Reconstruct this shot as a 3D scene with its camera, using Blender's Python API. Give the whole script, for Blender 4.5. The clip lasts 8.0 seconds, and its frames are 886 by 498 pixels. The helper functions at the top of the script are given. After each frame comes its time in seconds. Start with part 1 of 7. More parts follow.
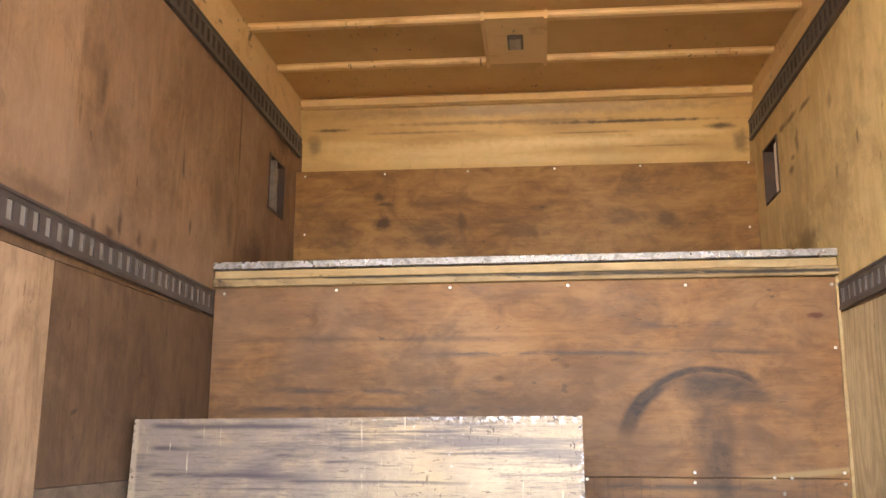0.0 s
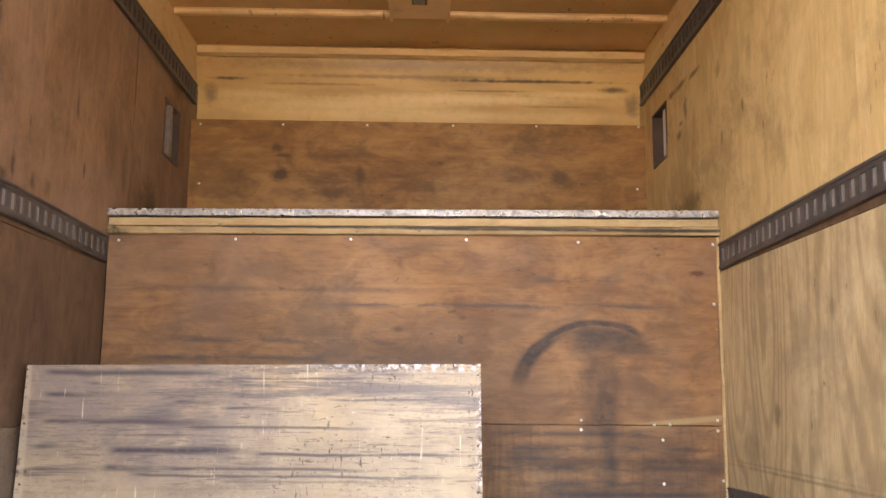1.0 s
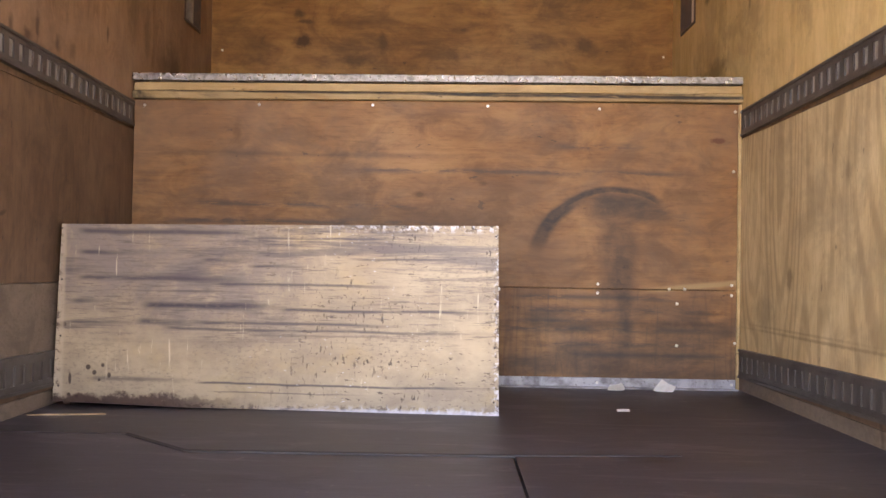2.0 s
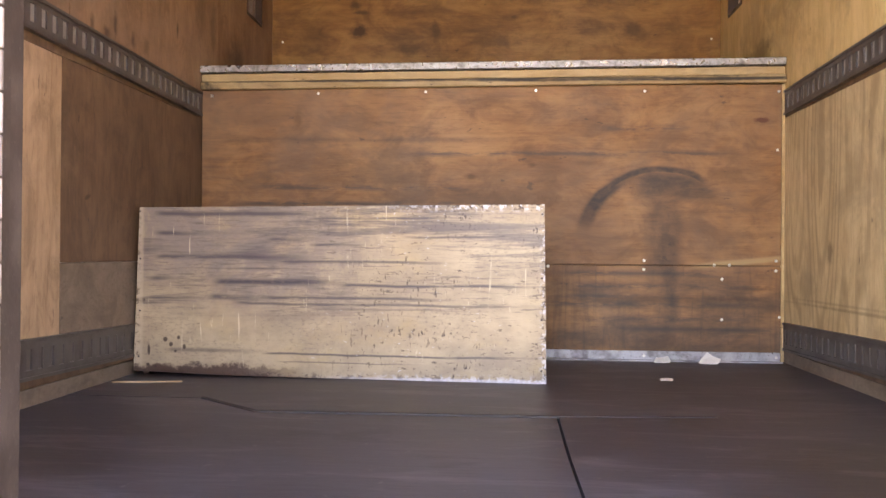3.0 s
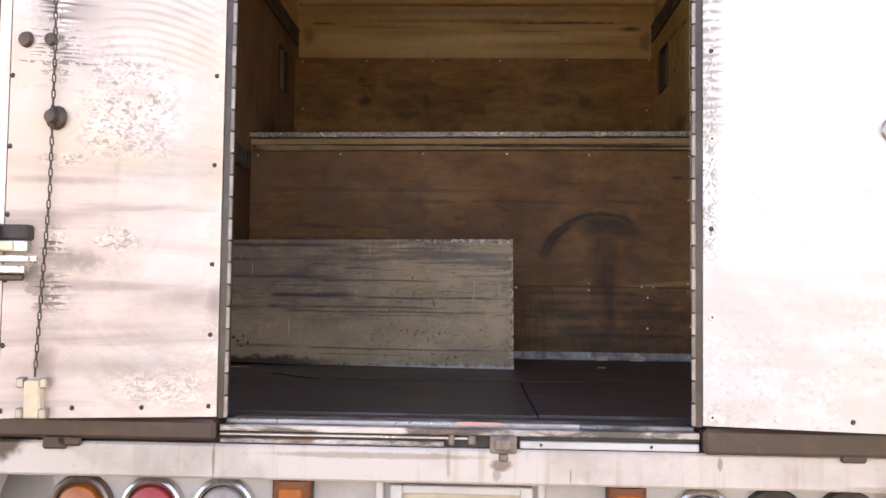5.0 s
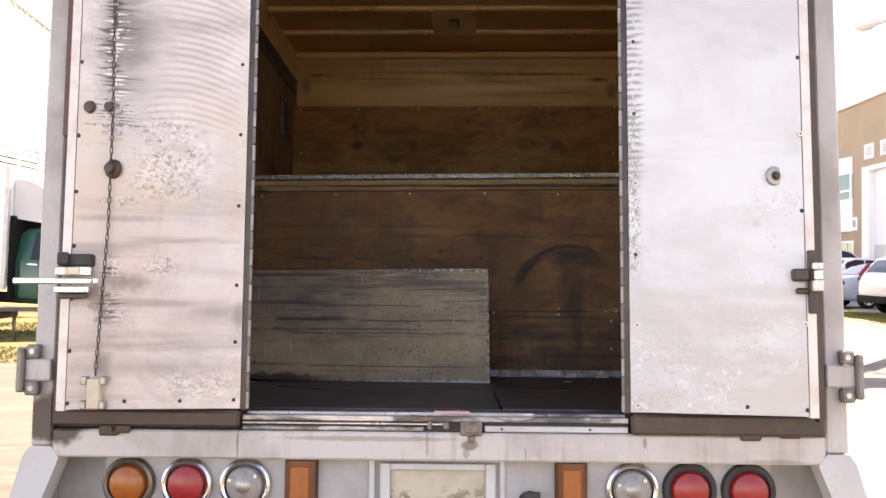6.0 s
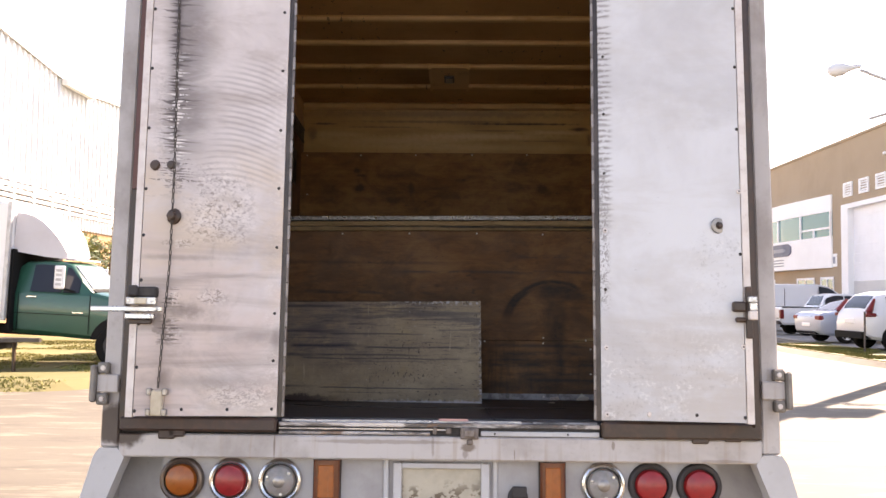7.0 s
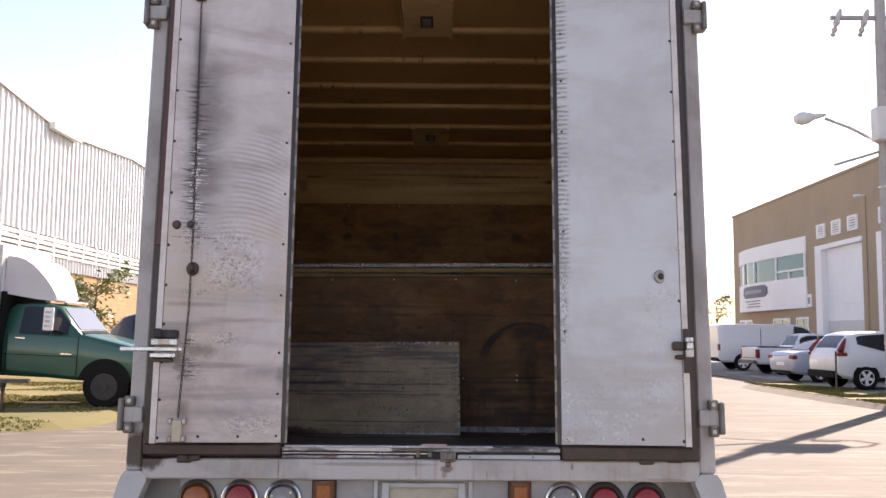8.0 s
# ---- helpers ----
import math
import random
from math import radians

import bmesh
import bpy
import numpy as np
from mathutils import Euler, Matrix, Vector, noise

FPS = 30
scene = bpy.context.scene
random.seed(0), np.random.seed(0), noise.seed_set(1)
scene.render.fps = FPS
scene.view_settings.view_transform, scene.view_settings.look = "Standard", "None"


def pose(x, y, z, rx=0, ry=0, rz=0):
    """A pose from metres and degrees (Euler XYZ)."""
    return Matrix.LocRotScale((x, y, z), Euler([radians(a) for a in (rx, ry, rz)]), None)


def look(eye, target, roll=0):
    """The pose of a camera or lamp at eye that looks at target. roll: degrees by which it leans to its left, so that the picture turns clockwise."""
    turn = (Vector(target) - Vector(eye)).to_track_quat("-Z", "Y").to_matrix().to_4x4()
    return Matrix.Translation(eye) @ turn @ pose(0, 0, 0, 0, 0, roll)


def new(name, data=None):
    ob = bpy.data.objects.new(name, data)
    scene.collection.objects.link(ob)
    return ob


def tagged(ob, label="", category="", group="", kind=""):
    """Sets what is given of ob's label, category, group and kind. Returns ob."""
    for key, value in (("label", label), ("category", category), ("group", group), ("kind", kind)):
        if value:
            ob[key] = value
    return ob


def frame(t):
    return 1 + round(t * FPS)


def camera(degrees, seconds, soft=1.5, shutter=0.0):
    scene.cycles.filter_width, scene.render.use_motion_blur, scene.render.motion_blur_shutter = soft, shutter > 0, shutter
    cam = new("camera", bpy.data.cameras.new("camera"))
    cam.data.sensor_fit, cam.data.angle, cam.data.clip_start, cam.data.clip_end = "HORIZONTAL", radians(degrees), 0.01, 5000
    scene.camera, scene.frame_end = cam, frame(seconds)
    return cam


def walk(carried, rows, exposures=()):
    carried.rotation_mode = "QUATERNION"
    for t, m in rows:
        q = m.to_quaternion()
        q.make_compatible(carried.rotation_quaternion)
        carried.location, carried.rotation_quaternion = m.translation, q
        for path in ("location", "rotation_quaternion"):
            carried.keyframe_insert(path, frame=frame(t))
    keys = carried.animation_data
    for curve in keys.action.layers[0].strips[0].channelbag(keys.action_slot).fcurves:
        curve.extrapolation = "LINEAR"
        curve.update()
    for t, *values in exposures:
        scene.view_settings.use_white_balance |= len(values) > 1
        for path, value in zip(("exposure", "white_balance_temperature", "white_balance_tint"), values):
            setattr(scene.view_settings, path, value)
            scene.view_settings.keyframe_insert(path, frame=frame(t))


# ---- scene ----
cam = camera(51.5, 8.0, soft=1.5)
# the truck stands nose down by 4.4 degrees; its floor edge is 1.1 m over the road
TRUCK = pose(0, 0, 1.10, -4.4)
PATH = [
    (0, (0.078, -0.875, 0.501), (-0.129, 1.073, 0.902), 0.3),
    (0.5, (0.061, -0.897, 0.496), (0.0, 1.065, 0.875), 0.6),
    (1, (0.024, -0.922, 0.475), (0.065, 1.054, 0.787), 0.5),
    (1.5, (0.015, -0.949, 0.454), (0.019, 1.04, 0.664), 1.0),
    (2, (0.045, -0.972, 0.432), (0.032, 1.028, 0.475), 1.0),
    (3.3, (0.077, -1.27, 0.389), (-0.081, 0.723, 0.401), 0.4),
    (3.5, (0.047, -1.389, 0.379), (-0.111, 0.604, 0.421), 0.4),
    (4, (0.046, -1.672, 0.361), (-0.075, 0.323, 0.424), 0.3),
    (5.3, (0.052, -2.399, 0.297), (-0.015, -0.404, 0.43), 0.7),
    (5.5, (0.044, -2.505, 0.275), (-0.01, -0.512, 0.433), 0.5),
    (6, (0.11, -2.782, 0.245), (0.047, -0.791, 0.426), 0.4),
    (6.5, (0.131, -3.026, 0.223), (0.053, -1.038, 0.43), 0.7),
    (7, (0.066, -3.355, 0.196), (0.032, -1.371, 0.451), 0.6),
    (7.5, (0.066, -3.626, 0.178), (0.125, -1.65, 0.477), -0.1),
    (8, (0.074, -3.893, 0.158), (0.079, -1.922, 0.5), 0.4),
]
walk(cam, [(t, TRUCK @ look(eye, target, roll)) for t, eye, target, roll in PATH],
     exposures=[(0, 5.5, 9400, 27), (2.0, 4.99, 9600, 33), (3.5, 5.12, 9600, 32), (4.0, 4.42, 9600, 34), (5.5, 2.83, 9000, 27), (6.5, 2.6, 8850, 27), (7.0, 2.4, 8650, 27), (7.5, 2.1, 8400, 27), (8.0, 1.6, 7900, 27)])

# ---- daylight ----
world = bpy.data.worlds.new("sky")
scene.world = world
world.use_nodes = True
sky = world.node_tree.nodes.new("ShaderNodeTexSky")
sky.sky_type, sky.sun_disc = "NISHITA", False
sky.sun_elevation, sky.sun_rotation = radians(36), radians(36.7)
sky.air_density, sky.dust_density = 1.0, 0.45
world.node_tree.links.new(sky.outputs[0], world.node_tree.nodes["Background"].inputs[0])
world.node_tree.nodes["Background"].inputs[1].default_value = 0.1
sun = new("sun", bpy.data.lights.new("sun", "SUN"))
sun.data.energy, sun.data.angle, sun.data.color = 4.0, radians(0.6), (1.0, 0.97, 0.92)
sun.matrix_world = look((5.80, 7.78, 7.05), (0, 0, 0))


# ---- materials ----
class Mat:
    """A node material with short calls for the usual nodes."""

    def __init__(self, name, rough=0.6, metal=0.0, color=(0.5, 0.5, 0.5)):
        self.m = bpy.data.materials.new(name)
        self.m.use_nodes = True
        self.t = self.m.node_tree
        self.b = self.t.nodes["Principled BSDF"]
        self.b.inputs["Roughness"].default_value = rough
        self.b.inputs["Metallic"].default_value = metal
        self.b.inputs["Base Color"].default_value = (*color, 1)

    def put(self, socket, v):
        if isinstance(v, bpy.types.NodeSocket):
            self.t.links.new(v, socket)
        elif isinstance(v, tuple) and socket.type == "RGBA":
            socket.default_value = (*v[:3], 1)
        else:
            socket.default_value = v

    def node(self, kind, *ins, **named):
        n = self.t.nodes.new("ShaderNode" + kind)
        for i, v in enumerate(ins):
            if v is not None:
                self.put(n.inputs[i], v)
        for k, v in named.items():
            self.put(n.inputs[k], v)
        return n

    def math(self, op, a, b=0.0, c=0.0):
        n = self.t.nodes.new("ShaderNodeMath")
        n.operation = op
        n.use_clamp = False
        for i, v in enumerate((a, b, c)):
            self.put(n.inputs[i], v)
        return n.outputs[0]

    def at(self, scale=(1, 1, 1), shift=(0, 0, 0), vary=False):
        p = self.node("TexCoord").outputs["Object"]
        if vary:
            r = self.node("ObjectInfo").outputs["Random"]
            w = self.t.nodes.new("ShaderNodeVectorMath")
            w.operation = "MULTIPLY_ADD"
            self.put(w.inputs[0], r)
            w.inputs[1].default_value = (7.3, 5.1, 9.7)
            self.put(w.inputs[2], p)
            p = w.outputs[0]
        n = self.node("Mapping")
        self.t.links.new(p, n.inputs[0])
        n.inputs["Location"].default_value, n.inputs["Scale"].default_value = shift, scale
        return n.outputs[0]

    def xyz(self):
        return self.node("SeparateXYZ", self.node("TexCoord").outputs["Object"]).outputs

    def noise(self, scale, detail=4.0, rough=0.55, distort=0.0, shift=(0, 0, 0), vary=False):
        n = self.node("TexNoise")
        self.t.links.new(self.at(scale, shift, vary), n.inputs["Vector"])
        n.inputs["Scale"].default_value, n.inputs["Detail"].default_value = 1.0, detail
        n.inputs["Roughness"].default_value, n.inputs["Distortion"].default_value = rough, distort
        return n.outputs["Fac"]

    def step(self, v, lo, hi):
        n = self.node("MapRange", v, lo, hi, 0.0, 1.0)
        n.interpolation_type, n.clamp = "SMOOTHSTEP", True
        return n.outputs[0]

    def band(self, v, lo, hi, soft):
        return self.math("MULTIPLY", self.step(v, lo - soft, lo + soft), self.math("SUBTRACT", 1.0, self.step(v, hi - soft, hi + soft)))

    def mul(self, *vs):
        out = vs[0]
        for v in vs[1:]:
            out = self.math("MULTIPLY", out, v)
        return out

    def mix(self, fac, a, b):
        n = self.t.nodes.new("ShaderNodeMix")
        n.data_type = "RGBA"
        self.put(n.inputs[0], fac)
        self.put(n.inputs[6], a)
        self.put(n.inputs[7], b)
        return n.outputs[2]

    def blob(self, across, up, rx, ry, u="x", ragged=0.5, soft=0.0):
        """A ragged spot round (across, up) on an upright sheet."""
        o = self.xyz()
        du = self.math("DIVIDE", self.math("SUBTRACT", o["xy".index(u)], across), rx)
        dv = self.math("DIVIDE", self.math("SUBTRACT", o[2], up), ry)
        d = self.math("SQRT", self.math("ADD", self.math("POWER", self.math("ABSOLUTE", du), 2.0), self.math("POWER", self.math("ABSOLUTE", dv), 2.0)))
        d = self.math("MULTIPLY_ADD", self.math("SUBTRACT", self.noise((28, 28, 34), 4, 0.65), 0.5), 2.4 * ragged, d)
        return self.math("SUBTRACT", 1.0, self.step(d, 0.6 - soft, 1.15 + 0.5 * soft))

    def ticks(self, along, across, pitch, lo, hi, seed, keep=1.0, soft=0.25):
        """Tapering strokes laid side by side: one in each pitch of along, each running its own way out across."""
        s = self.math("MULTIPLY_ADD", along, 1.0 / pitch, self.math("MULTIPLY", self.noise((9, 1, 22), 3, 0.6, shift=(seed, 0, 0)), 1.6))
        cell = self.math("FLOOR", s)
        dice = self.math("FRACT", self.math("MULTIPLY", self.math("SINE", self.math("MULTIPLY_ADD", cell, 12.99, seed)), 437.58))
        dice2 = self.math("FRACT", self.math("MULTIPLY", dice, 37.7))
        reach = self.math("MULTIPLY_ADD", dice, hi - lo, lo)
        half = self.math("SUBTRACT", 0.5, self.math("DIVIDE", self.math("ABSOLUTE", across), self.math("MULTIPLY", reach, 2.0)))
        inside = self.math("SUBTRACT", half, self.math("ABSOLUTE", self.math("SUBTRACT", self.math("FRACT", s), 0.5)))
        return self.mul(self.step(inside, 0.0, soft), self.step(self.math("SUBTRACT", keep, dice2), 0.0, 0.02), self.step(across, -0.003, 0.0))

    def color(self, v):
        self.put(self.b.inputs["Base Color"], v)
        return self

    def rough(self, v):
        self.put(self.b.inputs["Roughness"], v)
        return self

    def bump(self, h, strength=0.3, dist=0.002):
        n = self.node("Bump", strength, dist)
        n.inputs["Strength"].default_value, n.inputs["Distance"].default_value = strength, dist
        self.t.links.new(h, n.inputs["Height"])
        self.t.links.new(n.outputs[0], self.b.inputs["Normal"])
        return self


def wood(name, dark, light, grain="x", stain=(0.05, 0.04, 0.05), stain_amount=0.5, scuff=0.6, rough=0.64, figure=0.32, knots=0.85, spots=(), film=None, film_amount=0.0, patch=0.5, dashes=0.45, grainy=0.30):
    """Rotary cut plywood: soft blotches, fine streaks along the grain, smudges and dark nicks."""
    m = Mat(name, rough)
    x = grain == "x"
    fine = m.noise((3.5, 70, 95) if x else (95, 70, 3.5), 4, 0.65, 0.3, vary=True)
    mid = m.noise((3.0, 9, 11) if x else (11, 11, 3.0), 6, 0.72, 0.9, vary=True)
    soft = m.noise((1.6, 1.6, 2.6) if x else (2.6, 2.0, 1.6), 4, 0.6, 0.5, vary=True)
    f = m.math("MULTIPLY_ADD", fine, grainy, m.math("MULTIPLY_ADD", mid, 0.70 - grainy, m.math("MULTIPLY", soft, 0.50)))
    c = m.mix(m.step(f, 0.40, 0.80), light, dark)
    # wild grain: contour lines of a noise stretched along the sheet
    hills = m.noise((0.55, 2.0, 2.4) if x else (2.4, 2.2, 0.5), 1.5, 0.4, 0.15, vary=True)
    rings = m.math("SINE", m.math("MULTIPLY_ADD", hills, 150.0, m.math("MULTIPLY", fine, 2.5)))
    c = m.mix(m.mul(m.step(rings, 0.0, 0.95), m.step(soft, 0.25, 0.6), 0.75 * figure), c, tuple(0.72 * v for v in dark))
    smudge = m.noise((2.2, 2.2, 3.6) if x else (3.0, 2.2, 2.2), 6, 0.72, 0.4)
    c = m.mix(m.math("MULTIPLY", m.step(smudge, 0.48, 0.68), stain_amount), c, stain)
    streak = m.noise((3.0, 8, 18) if x else (13, 12, 3.0), 6, 0.75, 0.3)
    where = m.noise((0.9, 1.2, 2.4) if x else (2.0, 1.4, 1.1), 3, shift=(3, 1, 7))
    c = m.mix(m.mul(m.step(streak, 0.50, 0.70), m.step(where, 0.42, 0.62), scuff, 0.9), c, stain)
    # raised grain: short dark dashes along the veneer
    dash = m.mul(m.step(m.noise((16, 60, 150) if x else (150, 110, 16), 3, 0.6, vary=True), 0.54, 0.66), m.step(mid, 0.32, 0.56), dashes)
    c = m.mix(dash, c, tuple(0.6 * v for v in dark))
    # veneer figure: mottled patches across the grain, and rounded clouds
    flame = m.noise((4.5, 5, 7.5) if x else (7.5, 7, 4.5), 6, 0.7, 1.4, shift=(4, 2, 9), vary=True)
    c = m.mix(m.mul(m.step(flame, 0.46, 0.66), patch), c, tuple(0.55 * v for v in dark))
    c = m.mix(m.mul(m.step(m.math("SUBTRACT", 1.0, flame), 0.52, 0.70), 0.6 * patch), c, tuple(min(1.0, 1.3 * v) for v in light))
    nick = m.mul(m.step(m.noise((14, 14, 30) if x else (34, 30, 9), 3, 0.6, shift=(1, 5, 2)), 0.695, 0.72), 0.6)
    c = m.mix(nick, c, tuple(0.5 * v for v in stain))
    if film:
        dust = m.noise((1.3, 1.3, 1.7), 6, 0.72, 0.6, shift=(5, 8, 3))
        c = m.mix(m.mul(m.step(dust, 0.36, 0.66), film_amount), c, film)
    if knots:
        c = m.mix(m.mul(m.step(m.noise((5, 5, 8), 2, 0.4, 0.8), 0.71, 0.76), knots), c, (0.045, 0.025, 0.015))
    for across, up, rx, ry, deep in spots:
        c = m.mix(m.math("MULTIPLY", m.blob(across, up, rx, ry, "x" if x else "y", 0.7, 0.4), deep), c, tuple(0.4 * v for v in dark))
    m.color(c).rough(m.math("MULTIPLY_ADD", soft, 0.4, rough - 0.2))
    return m.bump(m.math("MULTIPLY_ADD", fine, 0.5, smudge), 0.25, 0.002)


def worn(name, base, dirt, amount=0.5, rough=0.5, metal=0.0, scale=5.0, fleck=0.3, bump=0.2):
    """Painted or bare metal, plastic or stone with blotches and flecks of dirt."""
    m = Mat(name, rough, metal)
    big = m.noise((scale, scale, scale), 5, 0.6, 0.3, vary=True)
    small = m.noise((scale * 9, scale * 9, scale * 9), 3, 0.6, vary=True)
    c = m.mix(m.math("MULTIPLY", m.step(big, 0.42, 0.72), amount), base, dirt)
    c = m.mix(m.math("MULTIPLY", m.step(small, 0.6, 0.7), fleck), c, dirt)
    m.color(c).rough(m.math("MULTIPLY_ADD", big, 0.3, rough - 0.15))
    return m.bump(m.math("ADD", big, small), bump, 0.002)


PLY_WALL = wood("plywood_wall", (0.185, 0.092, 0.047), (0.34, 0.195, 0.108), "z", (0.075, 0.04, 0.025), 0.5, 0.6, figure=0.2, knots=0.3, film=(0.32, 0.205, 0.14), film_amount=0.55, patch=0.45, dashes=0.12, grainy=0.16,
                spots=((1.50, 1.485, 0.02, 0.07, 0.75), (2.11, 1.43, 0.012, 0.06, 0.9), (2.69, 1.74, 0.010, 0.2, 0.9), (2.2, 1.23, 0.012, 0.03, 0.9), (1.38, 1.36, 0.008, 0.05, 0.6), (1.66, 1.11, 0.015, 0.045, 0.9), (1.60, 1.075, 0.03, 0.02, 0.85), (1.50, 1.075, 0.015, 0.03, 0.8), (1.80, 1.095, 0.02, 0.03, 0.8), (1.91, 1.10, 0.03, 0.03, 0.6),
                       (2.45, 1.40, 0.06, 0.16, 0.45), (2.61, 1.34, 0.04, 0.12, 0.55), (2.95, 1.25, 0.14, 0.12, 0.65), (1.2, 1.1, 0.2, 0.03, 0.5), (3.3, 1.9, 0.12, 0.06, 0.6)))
# yellower right wall, also raised in colour for the stronger light it gets
PLY_WALL_R = wood("plywood_wall_ochre_lit", (0.53, 0.335, 0.14), (0.72, 0.51, 0.255), "z", (0.23, 0.135, 0.062), 0.45, 0.35, figure=0.2, knots=0.0, patch=0.12, dashes=0.1, grainy=0.15,
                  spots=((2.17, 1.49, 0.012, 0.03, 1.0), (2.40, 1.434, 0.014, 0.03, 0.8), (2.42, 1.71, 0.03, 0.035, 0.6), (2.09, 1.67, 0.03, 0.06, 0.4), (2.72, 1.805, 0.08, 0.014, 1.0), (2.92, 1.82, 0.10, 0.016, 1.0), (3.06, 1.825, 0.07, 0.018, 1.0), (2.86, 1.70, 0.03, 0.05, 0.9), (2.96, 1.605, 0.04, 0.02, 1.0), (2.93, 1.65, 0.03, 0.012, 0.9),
                         (2.82, 1.27, 0.16, 0.05, 0.9), (3.05, 1.26, 0.08, 0.05, 0.9), (2.58, 1.38, 0.2, 0.05, 0.35), (2.75, 1.5, 0.06, 0.16, 0.3)))
# pale new plywood, lightened further for the light on the right side
PLY_PALE = wood("plywood_pale", (0.43, 0.285, 0.145), (0.63, 0.47, 0.276), "z", (0.21, 0.15, 0.10), 0.45, 0.45, figure=0.95, knots=0.0, film=(0.40, 0.29, 0.175), film_amount=0.15, patch=0.25,
                spots=((1.98, 0.42, 0.035, 0.04, 0.75), (1.7, 0.235, 0.8, 0.006, 0.55), (1.9, 0.25, 0.5, 0.005, 0.4), (1.55, 0.72, 0.02, 0.03, 0.5), (2.2, 0.3, 0.12, 0.06, 0.35)))
PLY_BEIGE = wood("plywood_beige", (0.33, 0.195, 0.112), (0.46, 0.30, 0.19), "z", (0.2, 0.125, 0.08), 0.45, 0.4, figure=0.4, knots=0.0)
PLY_DARK = wood("plywood_brown", (0.12, 0.064, 0.036), (0.188, 0.108, 0.0624), "z", (0.056, 0.032, 0.024), 0.4, 0.5)
PLY_STRIP = wood("plywood_strip", (0.15, 0.102, 0.072), (0.22, 0.16, 0.118), "x", (0.12, 0.08, 0.06), 0.3, 0.3)
PLY_BACK = wood("plywood_back", (0.19, 0.077, 0.021), (0.36, 0.176, 0.055), "x", (0.075, 0.03, 0.011), 0.55, 0.5, figure=0.15, knots=0.0, patch=0.5, dashes=0.15, grainy=0.15,
                spots=((-0.70, 1.555, 0.045, 0.035, 1.3), (-0.72, 1.69, 0.03, 0.03, 0.9), (-0.69, 1.65, 0.05, 0.012, 0.8), (-0.30, 1.55, 0.03, 0.05, 0.8), (0.70, 1.55, 0.06, 0.05, 0.75), (-0.44, 1.46, 0.09, 0.03, 0.7), (0.1, 1.62, 0.02, 0.01, 0.7), (0.0, 1.50, 0.12, 0.03, 0.5), (-0.95, 1.52, 0.09, 0.1, 0.4)))
STAINED = wood("black_stained_timber", (0.27, 0.165, 0.075), (0.46, 0.33, 0.175), "x", (0.024, 0.018, 0.015), 1.0, 1.3, figure=0.1, knots=0.0, patch=0.2, dashes=0.3,
               spots=((-0.95, 1.09, 0.2, 0.007, 1.5), (-0.6, 1.086, 0.2, 0.006, 1.5), (-0.2, 1.09, 0.25, 0.007, 1.5), (0.15, 1.085, 0.2, 0.007, 1.5), (0.5, 1.09, 0.25, 0.008, 1.5), (0.9, 1.086, 0.2, 0.007, 1.5), (0.35, 1.095, 0.2, 0.004, 1.5)))
x, _, z = STAINED.xyz()
c = STAINED.b.inputs["Base Color"].links[0].from_socket
black = STAINED.mul(STAINED.band(STAINED.math("MULTIPLY_ADD", STAINED.noise((5, 1, 9), 4, 0.7), 0.012, z), 1.087, 1.099, 0.004), STAINED.step(STAINED.noise((5, 2, 70), 5, 0.75, 0.6, shift=(4, 1, 1)), 0.36, 0.5), 0.95)
STAINED.color(STAINED.mix(black, c, (0.02, 0.015, 0.014)))
TIMBER = wood("timber_trim", (0.36, 0.225, 0.105), (0.56, 0.40, 0.215), "x", (0.09, 0.06, 0.035), 0.35, 0.4, figure=0.1, knots=0.0, patch=0.1, dashes=0.15, grainy=0.15)


